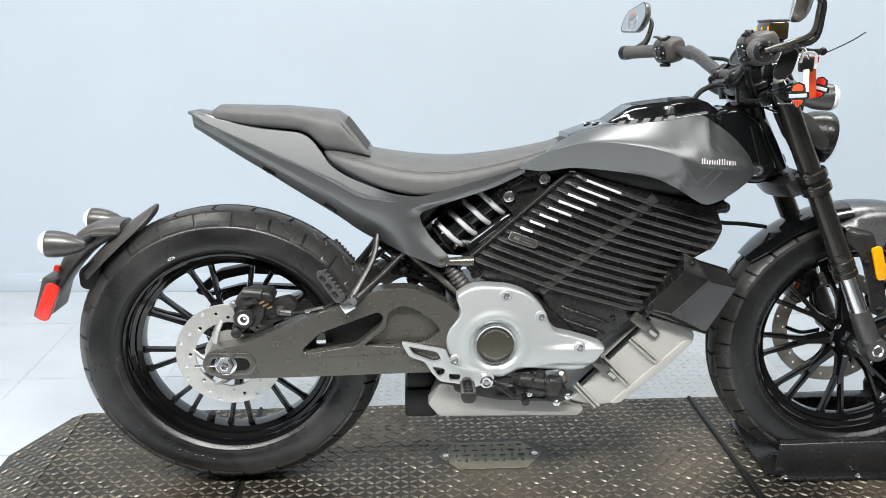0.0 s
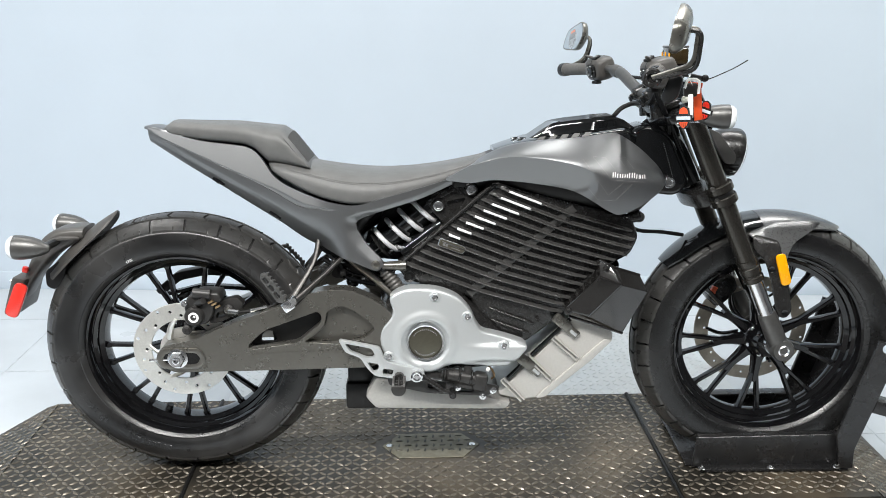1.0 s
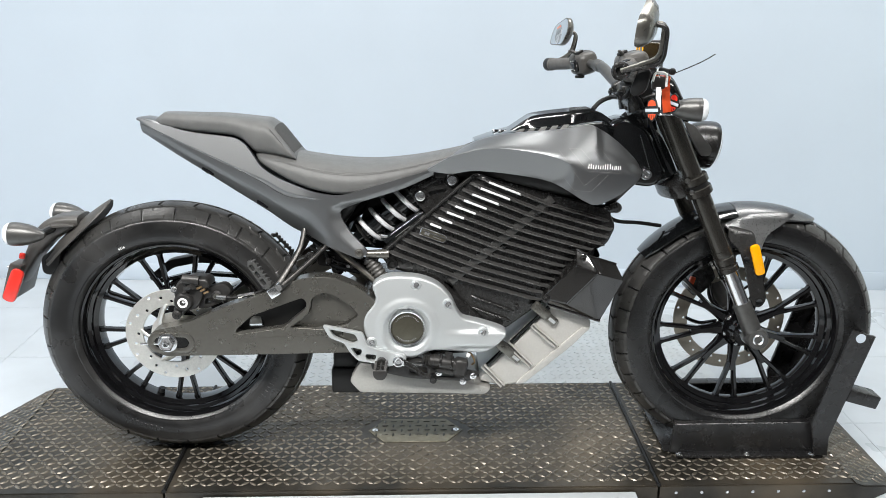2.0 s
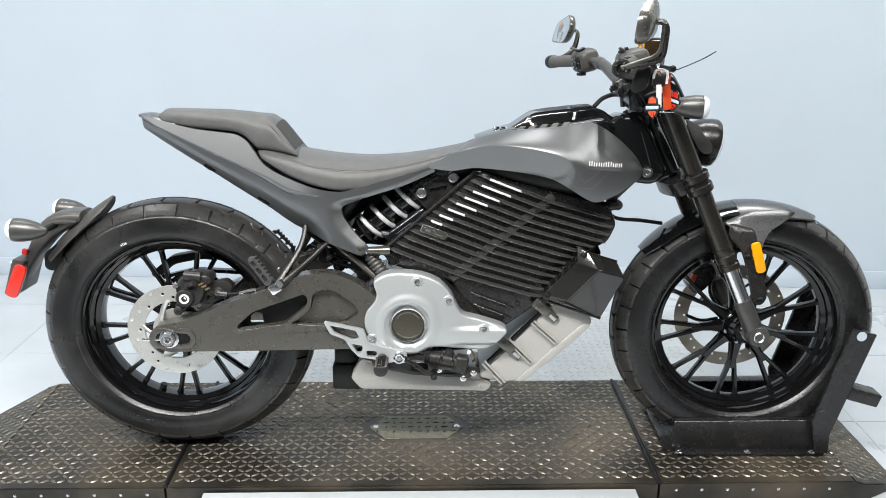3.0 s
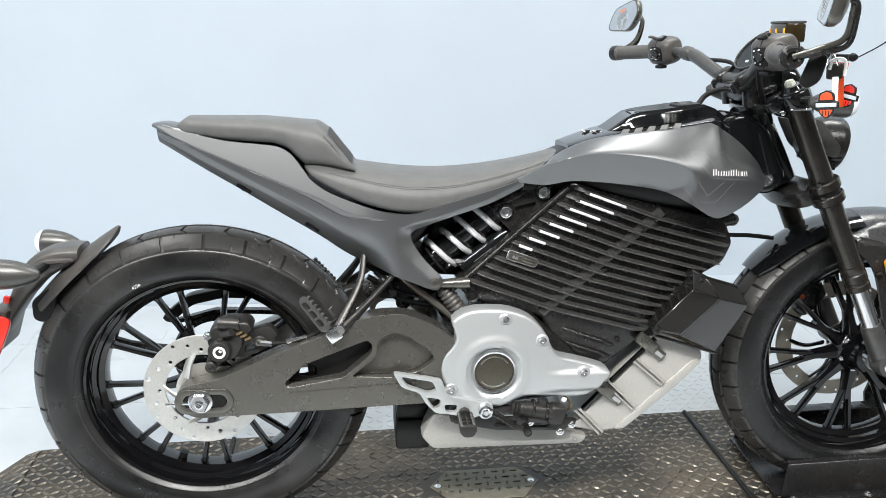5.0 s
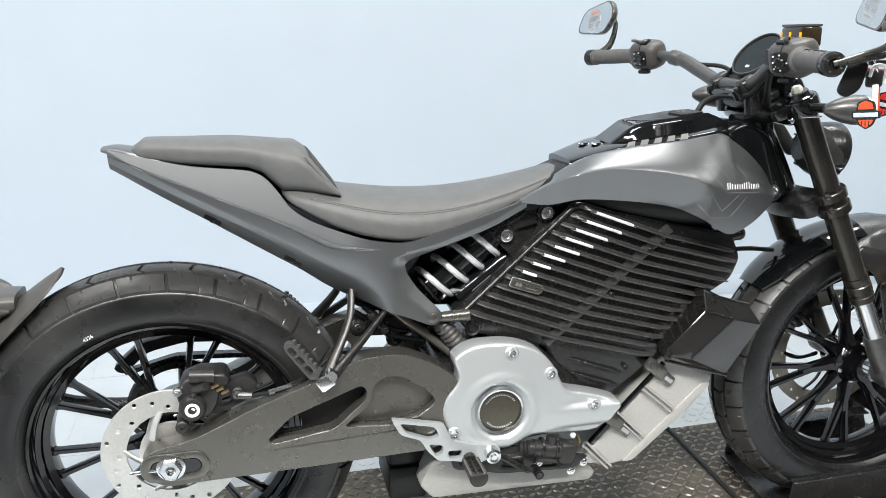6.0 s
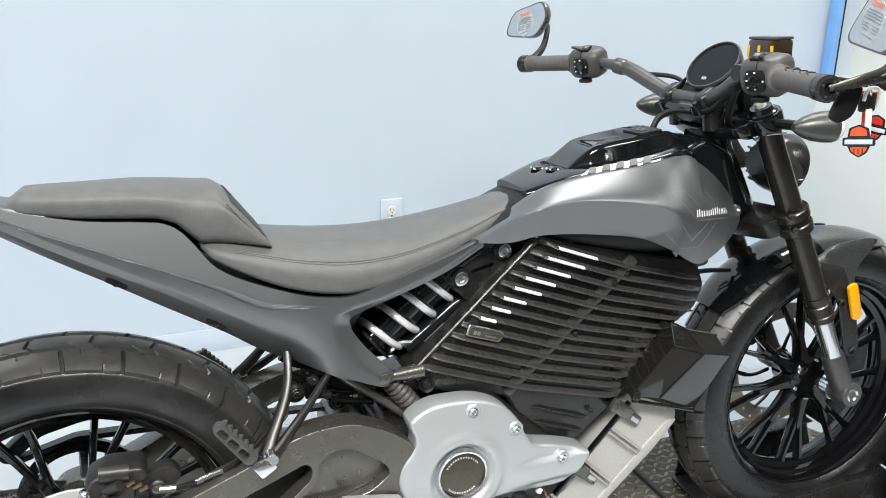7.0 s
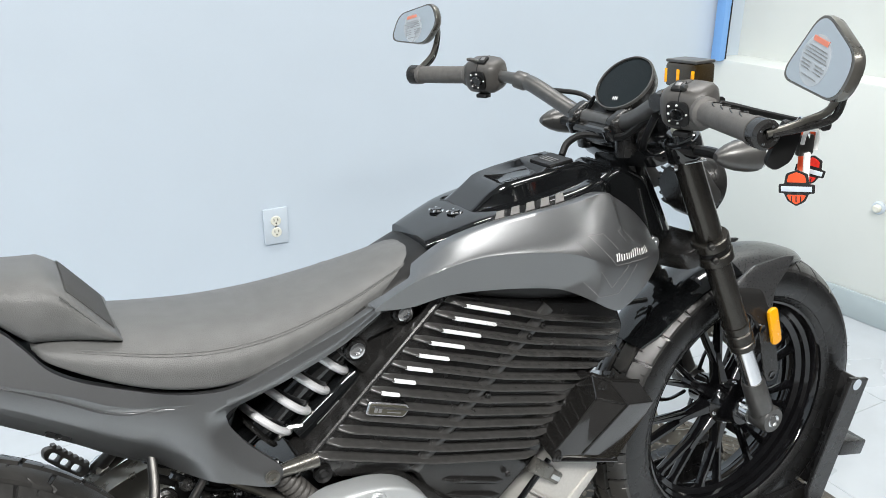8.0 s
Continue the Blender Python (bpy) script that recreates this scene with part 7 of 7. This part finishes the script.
for s, end, inner in ((1, LB, (1.056, 0.315, 1.0055)), (-1, RB, (1.072, -0.272, 1.0105))):
    e, i = Vector(end), Vector(inner)
    grip = part("grip", turned([(0.013, 0.0), (0.021, 0.0), (0.021, 0.06), (0.0165, 0.09), (0.0168, 0.5), (0.0165, 0.94), (0.0185, 0.95), (0.0185, 1.0), (0.0135, 1.0)], i, e, 24), GRIP, bar, "grey rubber grip with moulded chevrons")
    d = e - i
    part("bar_end", turned([(0.0, 0.0), (0.0175, 0.02), (0.019, 0.2), (0.019, 0.8), (0.015, 1.0), (0.009, 1.0), (0.008, 0.7), (0.0, 0.7)], e, e + d.normalized() * 0.024, 20), SATIN, bar, "black bar-end weight")
    for q in range(4):
        ex = e + d.normalized() * 0.0235
        around = d.normalized().cross(Vector((0, 0, 1))).normalized()
        spot = ex + (around * math.cos(q * math.pi / 2 + 0.5) + Vector((0, 0, 1)) * math.sin(q * math.pi / 2 + 0.5)) * 0.0115
        part("cap_mark", turned([(0.0, 0.0), (0.0022, 0.0), (0.0016, 1.0), (0.0, 1.0)], spot, spot + d.normalized() * 0.0015, 8), CHROME, bar)
    # the housing: a drum round the bar with a flat button face towards the rider
    hm = Matrix.Translation(i - d.normalized() * (0.036 if s > 0 else 0.046)) @ pose(0, 0, 0, 0, 0, math.degrees(math.atan2(-d.x * s, abs(d.y))) * s) @ pose(0, 0, 0, 0, -14, 0) @ Matrix.Diagonal((0.92, 1.0, 0.90, 1))
    rings = []
    for yy, k in ((-0.034, 0.62), (-0.030, 0.80), (-0.022, 0.94), (-0.008, 1.0), (0.010, 1.0), (0.026, 0.96), (0.033, 0.84), (0.036, 0.6)):
        rings.append([(0.003 + k * 0.034 * math.copysign(abs(math.cos(a)) ** 0.62, math.cos(a)), yy * s, k * 0.036 * math.copysign(abs(math.sin(a)) ** 0.62, math.sin(a))) for a in (2 * math.pi * q / 28 for q in range(28))])
    hs = part("switch_housing", moved(loft(rings), hm), HUGGREY, bar, "grey switch housing with small buttons", angle=45)
    part("seam", moved(loft([[(0.003 + 0.0345 * math.copysign(abs(math.cos(a)) ** 0.62, math.cos(a)), yy * s, 0.0365 * math.copysign(abs(math.sin(a)) ** 0.62, math.sin(a))) for a in (2 * math.pi * q / 28 for q in range(28))] for yy in (0.000, 0.0016)]), hm), MATTE, hs)
    part("switch_panel", moved(prism(rounded([(-0.020, -0.024), (0.018, -0.026), (0.022, 0.0), (0.018, 0.024), (-0.020, 0.024), (-0.023, 0.0)], 0.010, 4), -0.003, 0.003, 0.0015, 2), hm @ pose(-0.0305, 0, 0, 0, 0, -90) @ Matrix.Diagonal((0.8, 1, 0.8, 1))), MATTE, hs, "black round-cornered button face")
    part("rocker", moved(lathe([(0.0075, -0.004), (0.0090, -0.0055), (0.0105, -0.004), (0.0105, 0.0)], (0, 0, 0), 22), hm @ pose(-0.0335, 0, 0, 0, 0, -90)), GLOSS, hs)
    for bx, bz in ((0.0, 0.0145), (0.0, -0.0145), (0.0135, 0.0), (-0.0135, 0.0), (0.0125, 0.012), (0.0125, -0.012), (0.0, 0.0)):
        part("switch_button", moved(lathe([(0.0, -0.0022), (0.0010, -0.0022), (0.0018, 0.0)], (0, 0, 0), 10), hm @ pose(-0.0338, bx, bz, 0, 0, -90)), PLASTICWHITE if (bx, bz) != (0.0, 0.0) else GLOSS, hs)
    part("switch_toggle", moved(box((-0.012, -0.006 * s, 0.0365), (0.022, 0.017, 0.007), (0, -16, 0), 0.0025), hm), MATTE, hs)
    part("toggle_mark", moved(box((-0.012, -0.006 * s, 0.0402), (0.009, 0.008, 0.0015), (0, -16, 0), 0.0005), hm), GREYPRINT, hs)
    part("switch_toggle", moved(tube([(-0.018, 0.004 * s, 0.036), (-0.028, 0.010 * s, 0.044), (-0.034, 0.016 * s, 0.046)], [0.005, 0.004, 0.003], 8, 3), hm), BARGREY, hs)
    part("switch_toggle", moved(box((-0.020, 0.0, -0.0375), (0.020, 0.024, 0.009), (0, 12, 0), 0.003), hm), MATTE, hs)
# grip chevrons
for k in range(4):
    p = Vector((1.072, -0.272, 1.0105)).lerp(Vector(RB), 0.2 + 0.17 * k)
    part("chevron", tube([(p.x - 0.012, p.y - 0.012, p.z + 0.0135), (p.x - 0.004, p.y, p.z + 0.0172), (p.x + 0.004, p.y - 0.008, p.z + 0.017)], 0.0011, 5, 2), SATIN, bar)

# risers and dash
riser = part("bar_clamp", joined(*[joined(box((1.133, y, 0.953), (0.044, 0.028, 0.040), (0, -30, 0), 0.010, 3), tube([(1.142, y, 0.95), (1.152, y, 0.90)], [0.019, 0.021], 14, 1)) for y in (-0.034, 0.068)], box((1.166, 0.018, 0.926), (0.070, 0.12, 0.018), (0, -20, 0), 0.006, 2)), SATIN, bike, "black handlebar clamp and dash bracket")
FRAME = [(1.112, 0.064, 0.938), (1.112, -0.032, 0.938), (1.150, -0.040, 0.966), (1.150, 0.060, 0.966)]
for a, b, r in ((0, 1, 0.0075), (1, 2, 0.0065), (0, 3, 0.0065), (2, 3, 0.006)):
    part("dash_frame", tube([FRAME[a], FRAME[b]], r, 8, 1), GLOSS, riser, "gloss black open dash frame")
for p in FRAME:
    part("frame_boss", turned([(0.0, 0.0), (0.0095, 0.0), (0.0105, 0.3), (0.0105, 0.8), (0.009, 1.0), (0.006, 1.0), (0.005, 0.9), (0.0, 0.9)], Vector(p) - Vector((-0.005, 0, 0.009)), Vector(p) + Vector((-0.005, 0, 0.009)), 16), GLOSS, riser)
    part("frame_bolt", turned([(0.0, 0.0), (0.0052, 0.0), (0.0052, 0.7), (0.0035, 1.0), (0.0, 0.8)], Vector(p) + Vector((-0.0045, 0, 0.0085)), Vector(p) + Vector((-0.007, 0, 0.0125)), 12), SMOKE, riser, "smoked bolt head")
part("clamp_bridge", box((1.136, 0.017, 0.943), (0.036, 0.100, 0.024), (0, -32, 0), 0.006, 2), SATIN, riser)
for y in (-0.030, 0.058):
    for dx in (0.0, 0.022):
        part("frame_rib", tube([(1.114 + dx * 0.6, y, 0.943 + dx * 0.3), (1.148, y * 0.9, 0.986)], [0.0035, 0.0030], 8, 1), GLOSS, riser, "gloss black slanting rib")
part("dash_pedestal", prism(rounded([(1.118, 0.950), (1.155, 0.985), (1.185, 0.985), (1.195, 0.93), (1.13, 0.92)], 0.008, 2), -0.024, 0.052, 0.006, 2), MATTE, riser, "dark pedestal under the dial")
da, dn = Vector((1.170, -0.002, 1.008)), Vector((-0.72, -0.10, 0.68)).normalized()
dash = part("instrument_dial", turned([(0.0, 0.0), (0.032, 0.0), (0.049, 0.4), (0.053, 0.8), (0.053, 0.97), (0.0505, 1.0), (0.0495, 0.93), (0.0, 0.93)], da - dn * 0.034, da + dn * 0.008, 48), SATIN, bike, "round dark instrument display")
part("bezel", turned([(0.0508, 0.0), (0.0538, 0.0), (0.0542, 0.5), (0.0530, 1.0), (0.0508, 1.0), (0.0508, 0.0)], da + dn * 0.004, da + dn * 0.0095, 48), BARGREY, dash, "thin grey bezel")
part("screen", turned([(0.0, 0.0), (0.0494, 0.0), (0.0494, 1.0), (0.0, 1.0)], da + dn * 0.005, da + dn * 0.0062, 44), SCREEN, dash, "dark glass screen")
side = dn.cross(Vector((0, 0, 1))).normalized()
upv = side.cross(dn)
for k in range(3):
    p = da + dn * 0.0068 - upv * 0.034 + side * (0.004 * (k - 1))
    part("screen_mark", tube([p, p + side * 0.0012 + upv * 0.006], 0.0007, 5, 1), WHITEPRINT, dash)

# brake reservoir and lever
res = part("brake_reservoir", box((1.138, -0.176, 1.046), (0.042, 0.060, 0.036), (0, 0, 2), 0.006, 2), AMBERGLASS, bike, "amber tinted brake fluid reservoir with a dark cap")
part("cap", box((1.138, -0.176, 1.0655), (0.0405, 0.0585, 0.0045), (0, 0, 2), 0.0015, 2), BARGREY, res, "thin grey reservoir cap")
part("base", joined(box((1.125, -0.176, 1.018), (0.06, 0.05, 0.02), (0, -8, 2), 0.006), tube([(1.07, -0.18, 1.012), (1.12, -0.178, 1.015)], 0.014, 10, 1)), SATIN, res)
for dy in (-0.027, 0.002, 0.026):
    part("window", box((1.1168, -0.176 + dy, 1.044), (0.002, 0.0055, 0.020), (0, 0, 2), 0.0006), AMBER, res, "amber fluid window")
lever = part("brake_lever", joined(tube([(1.095, -0.20, 1.006), (1.122, -0.25, 1.012), (1.128, -0.32, 1.009), (1.126, -0.385, 1.007), (1.126, -0.412, 1.007)], [0.010, 0.008, 0.006, 0.0055, 0.0055], 10, 5, squash=0.7), lathe([(0.0, -0.4265), (0.005, -0.4250), (0.0072, -0.4190), (0.005, -0.4130), (0.0, -0.4115)], (1.126, 0, 1.007), 14), box((1.110, -0.225, 1.008), (0.035, 0.06, 0.018), (0, 0, -15), 0.005)), MATTE, bike, "black brake lever with a ball end")
for k in range(5):
    part("lever_knurl", lathe([(0.009, -0.215 - 0.008 * k), (0.009, -0.219 - 0.008 * k)], (1.126, 0, 1.014), 10), SMOKE, lever)
part("control_cable", tube([(1.098, 0.20, 0.999), (1.118, 0.15, 0.990), (1.15, 0.09, 0.985), (1.165, 0.05, 0.96)], 0.0045, 8, 5), MATTE, bike)
part("control_cable", tube([(1.055, 0.02, 0.900), (1.075, 0.03, 0.918), (1.100, 0.02, 0.930), (1.115, -0.02, 0.932), (1.120, -0.06, 0.938), (1.122, -0.10, 0.965), (1.118, -0.135, 0.985)], 0.006, 8, 5), MATTE, bike)
part("control_cable", tube([(1.10, -0.15, 0.985), (1.13, -0.10, 0.945), (1.16, -0.06, 0.91), (1.18, -0.03, 0.86)], 0.006, 8, 5), MATTE, bike)
part("sensor_wire", tube([(1.152, -0.055, 0.945), (1.150, -0.058, 0.92), (1.155, -0.062, 0.905), (1.17, -0.062, 0.9)], 0.0018, 6, 4), GLOSS, bike)
part("wire_bead", lathe([(0.0, -0.006), (0.005, -0.003), (0.005, 0.003), (0.0, 0.006)], (1.170, -0.125, 0.892), 12), CHROME, bike)

# ---- mirrors ----
SHAPE_NEAR = rounded([(0.074, -0.030), (0.012, 0.054), (-0.072, 0.006), (-0.053, -0.046)], 0.028, 6)
SHAPE_FAR = rounded([(0.078, -0.036), (0.056, 0.020), (-0.054, 0.046), (-0.076, 0.008), (-0.040, -0.038)], 0.024, 5)


def mirror(centre, s, stem, yaw, pitch, roll):
    """A mirror with its shell, glass and bar-end stem; s is the side."""
    m = Matrix.Translation(centre) @ pose(0, 0, 0, 0, 0, yaw) @ pose(0, 0, 0, 0, pitch, 0) @ pose(0, 0, 0, roll, 0, 0)
    ol = SHAPE_NEAR if s < 0 else SHAPE_FAR
    rings = []
    for k, x in ((0.90, -0.006), (1.0, -0.006), (1.02, 0.0), (0.98, 0.008), (0.80, 0.016), (0.5, 0.021), (0.12, 0.022)):
        rings.append([(x, y * k, z * k) for y, z in ol])
    mi = part("mirror", moved(loft(rings), m), DARKMETAL, bike, "grey bar-end mirror with printed warning bars on the glass", angle=50)
    gl = bmesh.new()
    gl.faces.new([gl.verts.new((-0.0064, y * 0.93, z * 0.93)) for y, z in ol])
    part("glass", moved(gl, m), MIRROR, mi, "mirror glass", recalc=True)
    pm = m @ pose(0, 0, 0, 12 if s < 0 else -12, 0, 0) @ Matrix.Diagonal((1, 1.3, 1.3, 1))
    part("print_disc", moved(lathe([(0.0, 0.0), (0.0225, 0.0), (0.0225, 0.0003), (0.0, 0.0003)], (0, 0, 0), 32), pm @ pose(-0.0066, 0.004, -0.004, 0, 0, -90)), MISTPRINT, mi, "faint round printed panel")
    lines = [(0.006, 0.030, 0.0), (0.003, 0.036, 0.001), (0.0, 0.034, 0.0), (-0.003, 0.038, 0.0), (-0.0075, 0.015, -0.011), (-0.0075, 0.015, 0.011), (-0.0105, 0.014, -0.011), (-0.0105, 0.016, 0.011), (-0.0135, 0.012, -0.010), (-0.0135, 0.013, 0.010), (-0.019, 0.024, 0.0)]
    part("print_bar", moved(joined(*[box((-0.0073, 0.004 + dy, dz), (0.0005, w, 0.0008), (0, 0, 0), 0) for dz, w, dy in lines]), pm), GREYPRINT, mi, "grey printed warning bars")
    part("print_bar", moved(box((-0.0073, 0.004, 0.013), (0.0005, 0.024, 0.0045), bevel=0), pm), REDPRINT, mi, "faded red warning bar")
    part("stem", tube(stem, [0.0062] * len(stem), 12, 5, squash=0.75), DARKMETAL, mi, "bent twin-rail mirror stem")
    off = [(x + 0.004, y + s * 0.004, z - 0.012 * (1 - abs(2 * k / (len(stem) - 1) - 1))) for k, (x, y, z) in enumerate(stem)]
    part("stem_rail", tube(off, 0.0045, 10, 5), SATIN, mi)
    return mi


mirror((1.057, -0.459, 1.097), -1, [(1.025, -0.418, 1.008), (1.056, -0.436, 1.020), (1.088, -0.452, 1.036), (1.094, -0.458, 1.072), (1.092, -0.46, 1.094), (1.072, -0.46, 1.096)], -21, 9, 0)
mirror((1.040, 0.504, 1.091), 1, [(0.996, 0.446, 1.000), (1.026, 0.466, 1.010), (1.062, 0.484, 1.030), (1.076, 0.485, 1.062), (1.078, 0.488, 1.090), (1.056, 0.498, 1.091)], 11, 9, 0)

# ---- keys that hang from the lever ----
keys = thing("key_ring", "key ring with black fob and orange tags on brake lever", "keys", m=pose(0, 0, 0, -LEAN_DEG, 0, 0))
KX, KY, KZ = 1.100, -0.405, 0.990
ringp = [(KX + 0.004 * math.sin(2 * a), KY + 0.012 * math.cos(a), KZ + 0.012 + 0.016 * math.sin(a)) for a in np.linspace(0, 2 * math.pi, 20)]
part("ring", tube(ringp, 0.0018, 6, 1), CHROME, keys, "bright split ring")
part("tie", tube([(1.120, -0.415, 1.002), (1.140, -0.407, 1.006), (1.190, -0.386, 1.024), (1.223, -0.373, 1.040)], 0.0012, 6, 4), MATTE, keys, "thin dark cable tie end")
part("fob", moved(joined(prism(rounded([(-0.019, 0.034), (0.008, 0.030), (0.014, -0.012), (0.0, -0.030), (-0.016, -0.026)], 0.010, 3), -0.007, 0.007, 0.004, 2)), pose(KX - 0.030, KY - 0.004, KZ - 0.006, 0, 22, -30)), MATTE, keys, "black plastic key fob")
part("key_head", moved(prism(rounded([(-0.013, 0.014), (0.013, 0.014), (0.013, -0.012), (-0.013, -0.012)], 0.005, 3), -0.004, 0.004, 0.002, 2), pose(KX + 0.001, KY - 0.008, KZ - 0.006)), SMOKE, keys)
part("key_tie", joined(tube([(KX - 0.012, KY - 0.014, KZ - 0.002), (KX - 0.006, KY - 0.014, KZ + 0.014), (KX + 0.014, KY - 0.014, KZ + 0.012), (KX + 0.016, KY - 0.012, KZ - 0.012)], 0.0026, 8, 4), box((KX + 0.002, KY - 0.013, KZ - 0.036), (0.010, 0.004, 0.045), (0, -4, 0), 0.0015)), PLASTICWHITE, keys, "white nylon strap")


def shield(m, mat, s):
    """An enamelled shield tag with a pale cross bar and dark rim."""
    out = rounded([(-0.020, 0.006), (-0.014, 0.006), (-0.012, 0.022), (0.0, 0.028), (0.012, 0.022), (0.014, 0.006), (0.020, 0.006), (0.020, -0.008), (0.014, -0.008), (0.010, -0.020), (0.0, -0.028), (-0.010, -0.020), (-0.014, -0.008), (-0.020, -0.008)], 0.002, 2)
    sc = Matrix.Diagonal((s * 1.15, 1, s * 0.9, 1))
    t = part("tag", moved(prism(out, -0.0015, 0.0015, 0.0006, 1), m @ sc), SATIN, keys, "shield-shaped enamelled tag")
    part("enamel", moved(prism(rounded([(-0.011, 0.009), (-0.009, 0.020), (0.0, 0.025), (0.009, 0.020), (0.011, 0.009)], 0.002, 2), -0.0022, -0.001, 0.0003, 1), m @ sc), mat, t)
    part("enamel", moved(prism(rounded([(-0.011, -0.010), (-0.008, -0.018), (0.0, -0.025), (0.008, -0.018), (0.011, -0.010)], 0.002, 2), -0.0022, -0.001, 0.0003, 1), m @ sc), mat, t)
    part("cross_bar", moved(box((0, -0.0018, -0.001), (0.034, 0.0016, 0.008), bevel=0.0005), m @ sc), PLATEWHITE, t)
    for k in range(3):
        part("dark_bar", moved(box((-0.005 + 0.005 * k, -0.0024, -0.0165), (0.0012, 0.0006, 0.009), bevel=0), m @ sc), SATIN, t)
    return t


shield(pose(KX - 0.008, KY - 0.010, KZ - 0.058, 0, -5, -62), ORANGE, 0.92)
shield(pose(KX + 0.040, KY + 0.010, KZ - 0.046, 0, 10, -66), REDLENS, 0.80)
part("strap", moved(box((0, 0, 0), (0.018, 0.002, 0.062), bevel=0.0008), pose(KX + 0.024, KY + 0.012, KZ - 0.034, 0, -7, 14)), ORANGE, keys, "orange woven strap")
part("strap_band", moved(box((0, 0, 0), (0.030, 0.002, 0.010), bevel=0.0008), pose(KX + 0.012, KY + 0.002, KZ + 0.004, 0, 4, -30)), ORANGE, keys)
